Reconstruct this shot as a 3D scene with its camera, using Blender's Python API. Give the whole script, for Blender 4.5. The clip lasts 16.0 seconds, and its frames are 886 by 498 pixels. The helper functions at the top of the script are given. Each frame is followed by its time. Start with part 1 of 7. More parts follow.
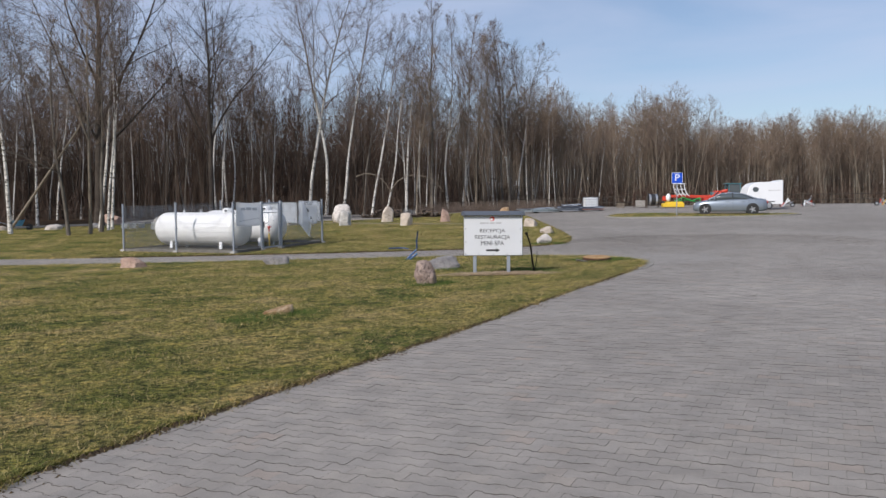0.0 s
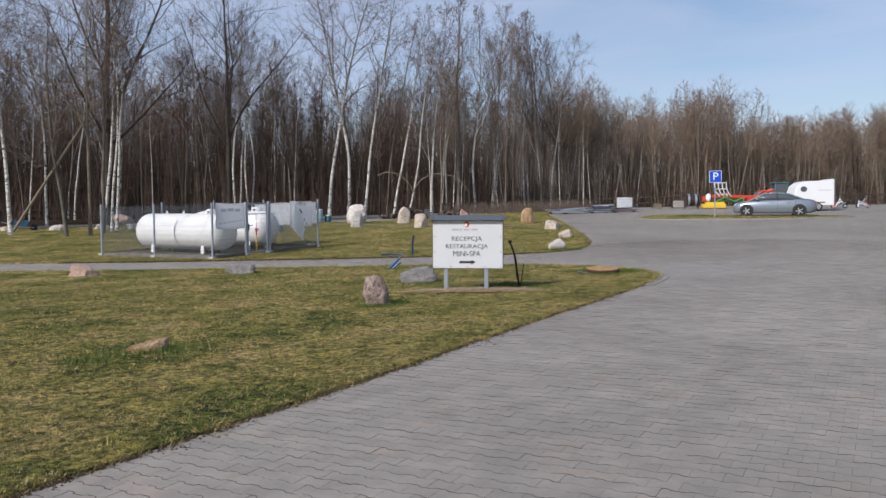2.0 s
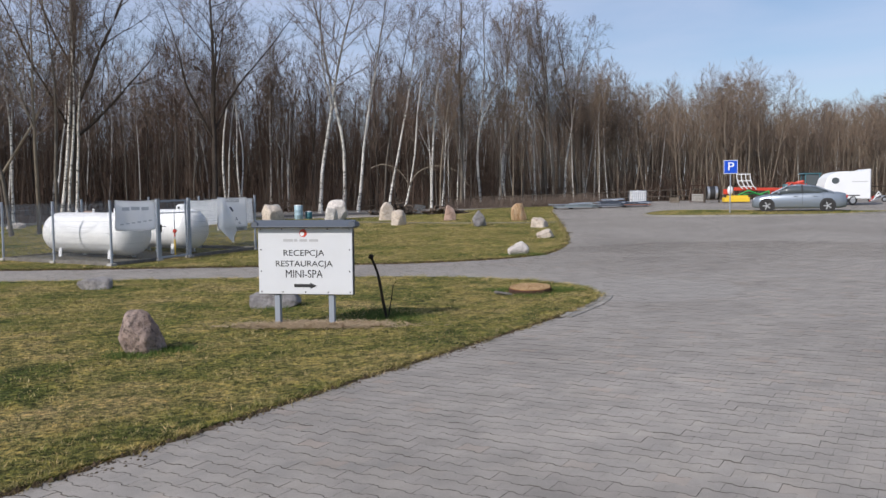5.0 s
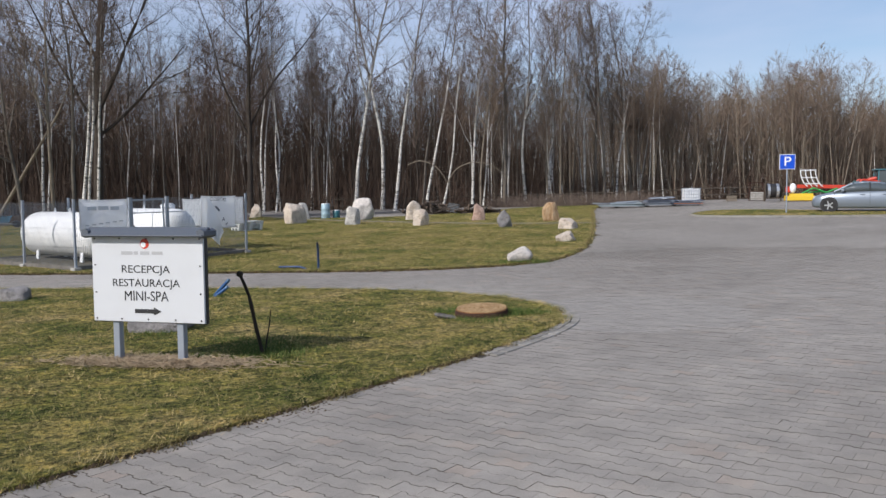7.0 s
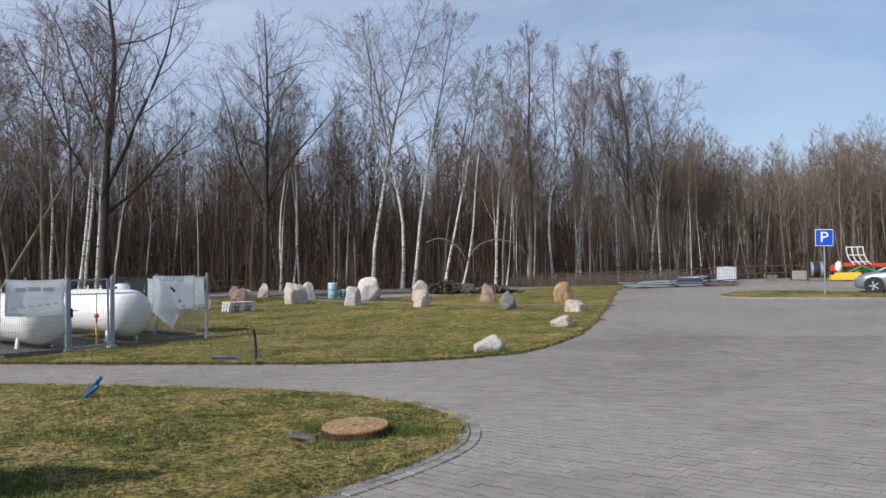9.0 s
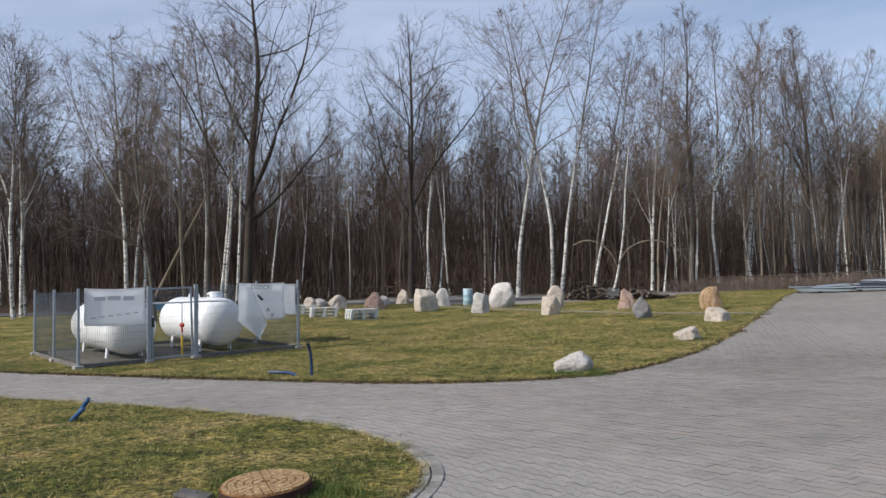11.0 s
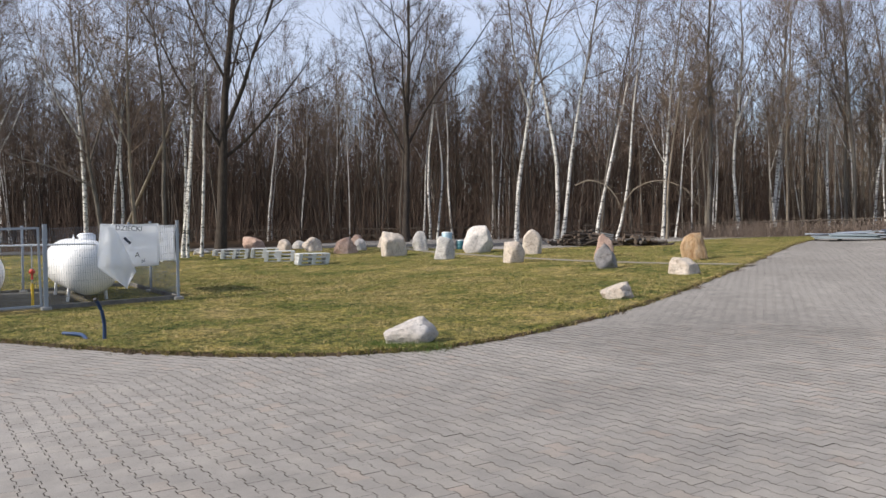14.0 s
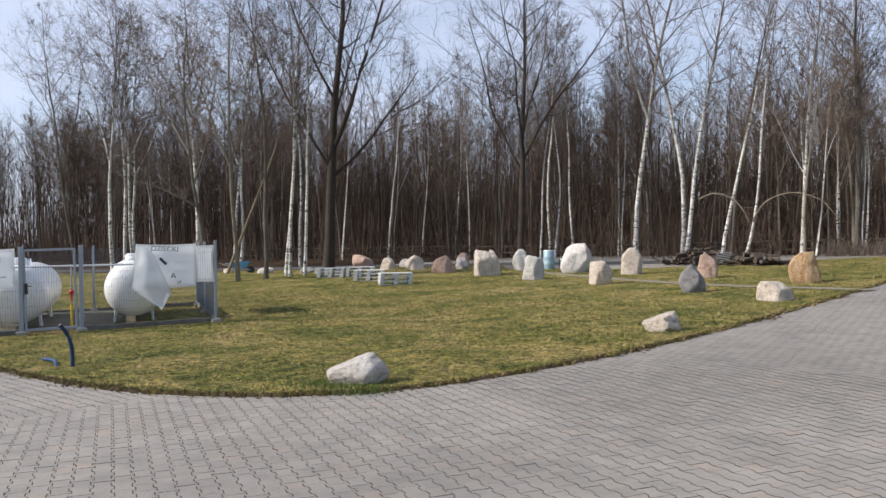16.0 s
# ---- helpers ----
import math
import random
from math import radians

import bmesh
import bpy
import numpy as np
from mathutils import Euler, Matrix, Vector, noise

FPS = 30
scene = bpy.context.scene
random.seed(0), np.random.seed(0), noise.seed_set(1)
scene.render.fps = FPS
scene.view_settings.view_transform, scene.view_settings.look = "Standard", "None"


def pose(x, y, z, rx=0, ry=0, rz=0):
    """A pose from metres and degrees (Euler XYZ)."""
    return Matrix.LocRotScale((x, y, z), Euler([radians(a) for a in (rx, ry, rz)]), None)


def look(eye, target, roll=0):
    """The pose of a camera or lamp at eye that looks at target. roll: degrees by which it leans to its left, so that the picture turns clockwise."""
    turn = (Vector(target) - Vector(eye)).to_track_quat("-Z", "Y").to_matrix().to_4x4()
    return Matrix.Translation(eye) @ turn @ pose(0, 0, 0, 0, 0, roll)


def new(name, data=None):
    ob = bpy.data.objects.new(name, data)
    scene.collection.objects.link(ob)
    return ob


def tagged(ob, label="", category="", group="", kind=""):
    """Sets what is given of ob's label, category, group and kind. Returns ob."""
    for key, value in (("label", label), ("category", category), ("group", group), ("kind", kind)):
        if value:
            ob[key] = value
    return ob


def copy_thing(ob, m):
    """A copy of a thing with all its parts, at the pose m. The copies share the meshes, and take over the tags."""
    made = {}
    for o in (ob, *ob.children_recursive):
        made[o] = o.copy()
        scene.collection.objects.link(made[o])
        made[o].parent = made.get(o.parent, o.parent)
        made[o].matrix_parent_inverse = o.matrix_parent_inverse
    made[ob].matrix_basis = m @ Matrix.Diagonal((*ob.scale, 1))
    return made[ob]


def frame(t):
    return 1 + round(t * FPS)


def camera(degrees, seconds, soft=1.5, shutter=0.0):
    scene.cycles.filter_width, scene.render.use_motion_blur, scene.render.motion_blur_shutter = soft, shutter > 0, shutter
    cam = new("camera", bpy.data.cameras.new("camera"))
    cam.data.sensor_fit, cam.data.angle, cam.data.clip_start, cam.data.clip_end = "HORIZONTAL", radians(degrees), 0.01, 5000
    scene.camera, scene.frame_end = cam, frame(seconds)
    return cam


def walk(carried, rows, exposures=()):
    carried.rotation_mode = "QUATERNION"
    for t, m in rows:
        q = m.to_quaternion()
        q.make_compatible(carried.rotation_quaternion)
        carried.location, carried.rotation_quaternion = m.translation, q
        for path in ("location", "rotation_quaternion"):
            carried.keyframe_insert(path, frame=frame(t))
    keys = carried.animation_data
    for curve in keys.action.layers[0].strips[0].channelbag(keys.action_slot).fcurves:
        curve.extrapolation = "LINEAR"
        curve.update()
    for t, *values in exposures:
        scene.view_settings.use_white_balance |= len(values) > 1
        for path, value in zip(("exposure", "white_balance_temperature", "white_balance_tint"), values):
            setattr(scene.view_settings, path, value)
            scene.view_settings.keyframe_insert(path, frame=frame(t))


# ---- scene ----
cam = camera(57.5, 16.0)
PATH = [
    (0, (0.587, 0.101, 1.689), (0.544, 2.098, 1.577), -0.4),
    (0.5, (0.978, 0.862, 1.707), (0.87, 2.856, 1.594), -0.4),
    (1, (1.358, 1.654, 1.724), (1.149, 3.64, 1.612), -0.5),
    (1.5, (1.708, 2.455, 1.733), (1.491, 4.44, 1.623), -0.4),
    (2, (2.103, 3.305, 1.742), (1.947, 5.295, 1.629), -0.3),
    (2.5, (2.574, 4.1, 1.724), (2.425, 6.091, 1.606), -0.3),
    (3, (3.106, 4.854, 1.77), (2.967, 6.845, 1.646), -0.4),
    (3.5, (3.547, 5.637, 1.754), (3.397, 7.628, 1.628), -0.5),
    (4, (3.949, 6.49, 1.78), (3.778, 8.479, 1.65), -0.5),
    (6.5, (5.896, 10.361, 1.83), (5.501, 12.317, 1.7), -0.5),
    (7, (6.341, 11.144, 1.831), (5.918, 13.094, 1.697), -0.5),
    (7.5, (6.696, 11.918, 1.827), (6.245, 13.866, 1.777), -0.6),
    (8, (7.113, 12.689, 1.835), (6.641, 14.632, 1.865), -0.6),
    (8.5, (7.464, 13.508, 1.844), (6.973, 15.446, 1.888), -0.5),
    (9, (7.822, 14.328, 1.848), (7.274, 16.251, 1.909), -0.5),
    (9.5, (8.151, 15.024, 1.859), (7.418, 16.884, 1.922), -0.4),
    (12, (9.498, 19.158, 1.836), (8.496, 20.888, 1.89), -0.3),
    (12.5, (9.714, 19.978, 1.845), (8.688, 21.689, 1.704), -0.3),
    (13, (9.966, 20.808, 1.846), (8.922, 22.506, 1.686), -0.3),
    (13.5, (10.231, 21.592, 1.846), (9.172, 23.281, 1.686), -0.4),
    (14, (10.467, 22.382, 1.821), (9.394, 24.068, 1.757), -0.4),
    (14.5, (10.742, 23.12, 1.853), (9.656, 24.8, 1.814), -0.5),
    (15, (11.031, 23.801, 1.864), (9.829, 25.4, 1.834), -0.5),
    (15.5, (11.335, 24.554, 1.89), (10.021, 26.061, 1.865), -0.5),
    (16, (11.568, 25.335, 1.864), (10.189, 26.784, 1.844), -0.6),
]
walk(cam, [(t, look(eye, target, roll)) for t, eye, target, roll in PATH], exposures=[(0, -0.12, 6120, 12), (3, -0.08, 6120, 12), (7, 0.0, 6100, 11), (9.5, 0.0, 6080, 9), (12, 0.2, 6240, 10), (12.5, 0.37, 6420, 11), (16, 0.31, 6330, 10)])

# ---- world, sun, exposure ----
SUN_AZ, SUN_EL = 217.0, 34.0      # compass degrees from +y, clockwise; height
world = bpy.data.worlds.new("world")
scene.world = world
world.use_nodes = True
wt = world.node_tree
wt.nodes.clear()
w_out = wt.nodes.new("ShaderNodeOutputWorld")
w_bg = wt.nodes.new("ShaderNodeBackground")
w_sky = wt.nodes.new("ShaderNodeTexSky")
w_sky.sky_type = "NISHITA"
w_sky.sun_disc = False
w_sky.sun_elevation = radians(SUN_EL)
w_sky.sun_rotation = radians(SUN_AZ)
w_sky.air_density, w_sky.dust_density, w_sky.ozone_density = 1.0, 0.8, 2.0
w_co = wt.nodes.new("ShaderNodeTexCoord")
w_map = wt.nodes.new("ShaderNodeMapping")
w_map.inputs["Scale"].default_value = (1.2, 1.6, 5.5)
w_map.inputs["Rotation"].default_value = (0.15, 0.1, 0.5)
w_no = wt.nodes.new("ShaderNodeTexNoise")
w_no.inputs["Scale"].default_value = 1.7
w_no.inputs["Detail"].default_value = 7
w_no.inputs["Roughness"].default_value = 0.55
w_no.inputs["Distortion"].default_value = 0.5
w_ra = wt.nodes.new("ShaderNodeMapRange")
w_ra.inputs[1].default_value, w_ra.inputs[2].default_value = 0.38, 0.75
w_ra.inputs[3].default_value, w_ra.inputs[4].default_value = 0.16, 0.62
w_mx = wt.nodes.new("ShaderNodeMix")
w_mx.data_type = "RGBA"
w_mx.inputs[7].default_value = (6.0, 6.4, 7.75, 1)
wt.links.new(w_co.outputs["Generated"], w_map.inputs["Vector"])
wt.links.new(w_map.outputs[0], w_no.inputs["Vector"])
wt.links.new(w_no.outputs["Fac"], w_ra.inputs[0])
w_dot = wt.nodes.new("ShaderNodeVectorMath")
w_dot.operation = "DOT_PRODUCT"
w_dot.inputs[1].default_value = (-0.93, 0.36, 0.0)
w_hz = wt.nodes.new("ShaderNodeMapRange")
w_hz.interpolation_type = "SMOOTHSTEP"
w_hz.inputs[1].default_value, w_hz.inputs[2].default_value = 0.1, 1.05
w_hz.inputs[3].default_value, w_hz.inputs[4].default_value = 0.0, 0.32
w_add = wt.nodes.new("ShaderNodeMath")
w_add.operation, w_add.use_clamp = "ADD", True
wt.links.new(w_co.outputs["Generated"], w_dot.inputs[0])
wt.links.new(w_dot.outputs["Value"], w_hz.inputs[0])
wt.links.new(w_ra.outputs[0], w_add.inputs[0])
wt.links.new(w_hz.outputs[0], w_add.inputs[1])
wt.links.new(w_add.outputs[0], w_mx.inputs[0])
wt.links.new(w_sky.outputs[0], w_mx.inputs[6])
wt.links.new(w_mx.outputs[2], w_bg.inputs["Color"])
w_bg.inputs["Strength"].default_value = 0.11
wt.links.new(w_bg.outputs[0], w_out.inputs[0])

sun_data = bpy.data.lights.new("sun", "SUN")
sun_data.energy, sun_data.angle, sun_data.color = 4.2, radians(1.2), (1.0, 0.925, 0.82)
sun = new("sun", sun_data)
az, el = radians(SUN_AZ), radians(SUN_EL)
SUN_WAY = Vector((math.sin(az) * math.cos(el), math.cos(az) * math.cos(el), math.sin(el)))
sun.matrix_world = look(SUN_WAY * 60, (0, 0, 0))

# ---- materials ----


class Mat:
    """A small builder of node materials."""

    def __init__(self, name, rough=0.8, metal=0.0, spec=0.5):
        self.m = bpy.data.materials.new(name)
        self.m.use_nodes = True
        self.t = self.m.node_tree
        self.b = self.t.nodes["Principled BSDF"]
        self.b.inputs["Roughness"].default_value = rough
        self.b.inputs["Metallic"].default_value = metal
        self.b.inputs["Specular IOR Level"].default_value = spec
        self.co = self.t.nodes.new("ShaderNodeTexCoord")

    def link(self, a, b):
        self.t.links.new(a, b)

    def vec(self, scale=(1, 1, 1), which="Object"):
        n = self.t.nodes.new("ShaderNodeMapping")
        n.inputs["Scale"].default_value = scale
        self.link(self.co.outputs[which], n.inputs["Vector"])
        return n.outputs[0]

    def noise(self, scale, detail=4, rough=0.55, stretch=(1, 1, 1), distort=0.0, which="Object"):
        n = self.t.nodes.new("ShaderNodeTexNoise")
        n.inputs["Scale"].default_value = scale
        n.inputs["Detail"].default_value = detail
        n.inputs["Roughness"].default_value = rough
        n.inputs["Distortion"].default_value = distort
        self.link(self.vec(stretch, which), n.inputs["Vector"])
        return n.outputs["Fac"]

    def ramp(self, fac, stops):
        n = self.t.nodes.new("ShaderNodeValToRGB")
        e = n.color_ramp.elements
        while len(e) < len(stops):
            e.new(0.5)
        for k, (p, c) in zip(e, stops):
            k.position = p
            k.color = (*c, 1) if len(c) == 3 else c
        self.link(fac, n.inputs[0])
        return n.outputs[0]

    def mix(self, fac, a, b, mode="MIX"):
        n = self.t.nodes.new("ShaderNodeMix")
        n.data_type, n.blend_type = "RGBA", mode
        for s, v in ((0, fac), (6, a), (7, b)):
            if isinstance(v, (int, float)):
                n.inputs[s].default_value = v
            elif isinstance(v, tuple):
                n.inputs[s].default_value = (*v, 1)
            else:
                self.link(v, n.inputs[s])
        return n.outputs[2]

    def maths(self, op, a, b=0.0):
        n = self.t.nodes.new("ShaderNodeMath")
        n.operation = op
        for s, v in ((0, a), (1, b)):
            if isinstance(v, (int, float)):
                n.inputs[s].default_value = v
            else:
                self.link(v, n.inputs[s])
        return n.outputs[0]

    def island(self):
        return self.t.nodes.new("ShaderNodeNewGeometry").outputs["Random Per Island"]

    def each(self):
        return self.t.nodes.new("ShaderNodeObjectInfo").outputs["Random"]

    def color(self, c):
        if isinstance(c, tuple):
            self.b.inputs["Base Color"].default_value = (*c, 1)
        else:
            self.link(c, self.b.inputs["Base Color"])
        return self

    def bump(self, h, strength=0.3, dist=0.02):
        n = self.t.nodes.new("ShaderNodeBump")
        n.inputs["Strength"].default_value = strength
        n.inputs["Distance"].default_value = dist
        self.link(h, n.inputs["Height"])
        self.link(n.outputs[0], self.b.inputs["Normal"])
        return self

    def rough(self, f, lo, hi):
        n = self.t.nodes.new("ShaderNodeMapRange")
        n.inputs[3].default_value, n.inputs[4].default_value = lo, hi
        self.link(f, n.inputs[0])
        self.link(n.outputs[0], self.b.inputs["Roughness"])
        return self


def painted(name, col, rough=0.45, metal=0.0, dirt=(0.2, 0.17, 0.13), amount=0.35, scale=3.0):
    """Paint or plastic or metal with smudges and a fine grain."""
    k = Mat(name, rough, metal)
    big = k.noise(scale, 5, 0.6)
    fac = k.maths("MULTIPLY", k.ramp(big, [(0.45, (0, 0, 0)), (0.8, (1, 1, 1))]), amount)
    k.color(k.mix(fac, col, tuple(c * 0.5 + d * 0.5 for c, d in zip(col, dirt))))
    k.rough(k.noise(scale * 7, 3), rough * 0.75, min(1, rough * 1.35))
    k.bump(k.noise(scale * 40, 2), 0.05, 0.003)
    return k.m


def m_grass():
    k = Mat("lawn", 0.95, spec=0.15)
    a = k.noise(0.55, 6, 0.65, distort=0.4)
    b = k.noise(15.0, 6, 0.8)
    base = k.ramp(a, [(0.36, (0.10, 0.125, 0.028)), (0.46, (0.205, 0.20, 0.056)), (0.55, (0.31, 0.265, 0.095)), (0.66, (0.40, 0.315, 0.15))])
    mid = k.ramp(k.noise(3.4, 6, 0.75, distort=0.7), [(0.38, (0.36, 0.44, 0.32)), (0.5, (1, 1, 1)), (0.6, (1.45, 1.32, 1.17))])
    base = k.mix(1.0, base, mid, "MULTIPLY")
    # fine grass mottling; its darks also stand in for small shadows between blades
    fine = k.ramp(b, [(0.40, (0.18, 0.19, 0.165)), (0.5, (0.76, 0.77, 0.76)), (0.58, (1.55, 1.43, 1.27))])
    k.color(k.mix(1.0, base, fine, "MULTIPLY"))
    k.bump(k.noise(22.0, 6, 0.75), 1.0, 0.07)
    return k.m


def m_blade():
    k = Mat("grass_blade", 0.8, spec=0.2)
    pos = k.noise(1.3, 6, 0.75, distort=0.6)
    r = k.island()
    green = k.ramp(r, [(0.0, (0.085, 0.115, 0.024)), (0.5, (0.195, 0.20, 0.055)), (0.8, (0.335, 0.28, 0.11)), (1.0, (0.46, 0.375, 0.19))])
    straw = k.ramp(r, [(0.0, (0.19, 0.16, 0.056)), (0.5, (0.33, 0.265, 0.112)), (1.0, (0.5, 0.39, 0.21))])
    tuft = k.ramp(k.noise(7.0, 3, 0.7), [(0.38, (0.24, 0.30, 0.21)), (0.5, (0.95, 0.96, 0.93)), (0.61, (1.45, 1.34, 1.22))])
    c = k.mix(k.ramp(pos, [(0.42, (0, 0, 0)), (0.56, (1, 1, 1))]), green, straw)
    k.color(k.mix(1.0, c, tuft, "MULTIPLY"))
    return k.m


def m_pavers(use_island=True):
    k = Mat("concrete_paver", 0.85, spec=0.3)
    big = k.noise(0.22, 5, 0.6, distort=0.6)
    mid = k.noise(2.6, 5, 0.65)
    base = k.ramp(big, [(0.3, (0.256, 0.236, 0.214)), (0.52, (0.308, 0.285, 0.258)), (0.72, (0.352, 0.326, 0.296))])
    c = k.mix(1.0, base, k.ramp(mid, [(0.3, (0.8, 0.8, 0.8)), (0.7, (1.12, 1.1, 1.08))]), "MULTIPLY")
    if not use_island:
        m = k.t.nodes.new("ShaderNodeMapping")
        turn = math.atan2(0.408, -0.913)
        m.inputs["Rotation"].default_value = (0, 0, -turn)
        m.inputs["Location"].default_value = (0.1 - (3 * -0.913 + 12 * 0.408), 0.0715 + (3 * 0.408 + 12 * 0.913), 0)
        k.link(k.co.outputs["Object"], m.inputs["Vector"])
        n = k.t.nodes.new("ShaderNodeTexBrick")
        n.offset, n.offset_frequency = 0.5, 2
        for key, v in (("Scale", 1.0), ("Mortar Size", 0.0055), ("Mortar Smooth", 0.25), ("Bias", 0.0), ("Brick Width", 0.2), ("Row Height", 0.143)):
            n.inputs[key].default_value = v
        n.inputs["Color1"].default_value, n.inputs["Color2"].default_value = (0.93, 0.925, 0.92, 1), (1.05, 1.04, 1.02, 1)
        k.link(m.outputs[0], n.inputs["Vector"])
        c = k.mix(1.0, c, n.outputs["Color"], "MULTIPLY")
        c = k.mix(k.maths("MULTIPLY", n.outputs["Fac"], 0.38), c, (0.06, 0.054, 0.046))
    if use_island:
        tint = k.ramp(k.island(), [(0.0, (0.93, 0.925, 0.92)), (0.5, (1, 1, 1)), (0.92, (1.03, 1.02, 1.0)), (1.0, (1.08, 1.0, 0.95))])
        c = k.mix(1.0, c, tint, "MULTIPLY")
    fine = k.ramp(k.noise(160, 3, 0.7), [(0.3, (0.78, 0.78, 0.78)), (0.7, (1.16, 1.16, 1.16))])
    k.color(k.mix(1.0, c, fine, "MULTIPLY"))
    k.bump(k.noise(220, 3, 0.7), 0.25, 0.004)
    return k.m


def m_soil(name, dark, light, scale=6.0):
    k = Mat(name, 0.98, spec=0.1)
    k.color(k.ramp(k.noise(scale, 6, 0.7), [(0.3, dark), (0.7, light)]))
    k.bump(k.noise(scale * 5, 4, 0.7), 0.8, 0.03)
    return k.m


def m_bark(name, dark, light):
    k = Mat(name, 0.9, spec=0.15)
    a = k.noise(3.0, 5, 0.65, (6, 6, 1.0))
    k.color(k.mix(0.35, k.ramp(a, [(0.32, dark), (0.68, light)]), k.ramp(k.noise(0.8, 4), [(0.35, dark), (0.7, light)])))
    k.bump(k.noise(4.0, 4, 0.7, (7, 7, 1)), 0.6, 0.02)
    return k.m


def m_birch():
    """White below with dark scars and black patches, grey-brown bark in the upper stem."""
    k = Mat("birch_bark", 0.75, spec=0.25)
    marks = k.noise(2.2, 5, 0.8, (1.6, 1.6, 5.0))
    old = k.noise(0.9, 5, 0.7, (3, 3, 0.8))
    white = k.ramp(old, [(0.32, (0.25, 0.225, 0.195)), (0.44, (0.58, 0.55, 0.50)), (0.62, (0.78, 0.76, 0.71))])
    dark = k.ramp(marks, [(0.43, (1, 1, 1)), (0.50, (0, 0, 0))])
    c = k.mix(dark, white, (0.05, 0.043, 0.038))
    sep = k.t.nodes.new("ShaderNodeSeparateXYZ")
    k.link(k.co.outputs["Object"], sep.inputs[0])
    high = k.maths("ADD", sep.outputs[2], k.maths("MULTIPLY", k.noise(0.5, 3), 8.0))
    up = k.t.nodes.new("ShaderNodeMapRange")
    up.inputs[1].default_value, up.inputs[2].default_value = 10.5, 16.0
    up.inputs[3].default_value, up.inputs[4].default_value = 0.0, 0.9
    k.link(high, up.inputs[0])
    k.color(k.mix(up.outputs[0], c, k.ramp(old, [(0.3, (0.075, 0.062, 0.052)), (0.7, (0.20, 0.175, 0.15))])))
    k.bump(marks, 0.4, 0.01)
    return k.m


def m_rock(name, a, b, speck=0.72):
    k = Mat(name, 0.9, spec=0.25)
    base = k.ramp(k.noise(1.9, 6, 0.65, distort=0.4), [(0.32, a), (0.66, b)])
    dots = k.ramp(k.noise(13, 6, 0.8), [(0.38, (speck, speck, speck)), (0.5, (1, 1, 1)), (0.72, (1.12, 1.1, 1.08))])
    crack = k.ramp(k.noise(1.2, 6, 0.75, (1, 1, 2.4), 1.2), [(0.36, (0.72, 0.69, 0.66)), (0.41, (1, 1, 1))])
    k.color(k.mix(1.0, k.mix(1.0, base, dots, "MULTIPLY"), crack, "MULTIPLY"))
    k.bump(k.noise(6, 8, 0.8, distort=0.6), 1.0, 0.06)
    return k.m


LAWN, BLADE, PAVER, PAVER_FAR = m_grass(), m_blade(), m_pavers(), m_pavers(False)
PAVER_FAR.name = "concrete_paving"
JOINT = m_soil("joint_sand", (0.06, 0.052, 0.044), (0.13, 0.115, 0.096), 9)
LITTER = m_soil("leaf_litter", (0.02, 0.014, 0.009), (0.075, 0.048, 0.028), 1.6)
BIRCH = m_birch()
BARK = m_bark("grey_bark", (0.06, 0.051, 0.043), (0.20, 0.178, 0.15))
DARKBARK = m_bark("dark_bark", (0.026, 0.021, 0.018), (0.095, 0.078, 0.064))
TANBARK = m_bark("tan_bark", (0.12, 0.097, 0.073), (0.30, 0.255, 0.20))
TWIG = m_bark("twig_bark", (0.082, 0.062, 0.051), (0.215, 0.168, 0.137))
DARKTWIG = m_bark("dark_twig_bark", (0.035, 0.028, 0.024), (0.105, 0.083, 0.067))
TWIGPALE = m_bark("pale_twig_bark", (0.14, 0.103, 0.077), (0.32, 0.245, 0.185))
STEMBARK = m_bark("thicket_bark", (0.034, 0.025, 0.02), (0.115, 0.086, 0.068))
STEMTWIG = m_bark("thicket_twig_bark", (0.05, 0.033, 0.0255), (0.135, 0.092, 0.069))
GALV = painted("galvanised_steel", (0.33, 0.36, 0.41), 0.5, 0.5, (0.2, 0.2, 0.2), 0.3, 5)
WIRE = painted("grey_wire", (0.16, 0.18, 0.21), 0.5, 0.5, (0.1, 0.1, 0.1), 0.2, 5)
TANKWHITE = painted("tank_paint", (0.82, 0.82, 0.81), 0.32, 0, (0.35, 0.3, 0.24), 0.22, 1.2)
WHITE = painted("white_paint", (0.80, 0.81, 0.82), 0.4, 0, (0.3, 0.28, 0.25), 0.25, 2.5)
CONCRETE = m_soil("cast_concrete", (0.28, 0.27, 0.25), (0.45, 0.43, 0.40), 5)
ISLEKERB = m_soil("weathered_concrete", (0.21, 0.20, 0.18), (0.33, 0.31, 0.285), 5)
DARKCONC = m_soil("dark_concrete", (0.11, 0.10, 0.09), (0.22, 0.205, 0.185), 5)
DARKGRAVEL = m_soil("dark_gravel", (0.075, 0.07, 0.055), (0.21, 0.195, 0.16), 5)
BLACK = painted("black_paint", (0.02, 0.02, 0.022), 0.5, 0, (0.1, 0.09, 0.08), 0.3, 5)
BLUE = painted("blue_plastic", (0.010, 0.036, 0.11), 0.4, 0, (0.1, 0.1, 0.12), 0.3, 8)
YELLOW = painted("yellow_paint", (0.75, 0.50, 0.03), 0.45, 0, (0.3, 0.2, 0.08), 0.4, 5)
RED = painted("red_paint", (0.55, 0.05, 0.025), 0.45, 0, (0.2, 0.1, 0.06), 0.4, 4)
RUST = m_soil("rusty_iron", (0.10, 0.04, 0.018), (0.36, 0.20, 0.09), 7)

# ---- mesh helpers ----


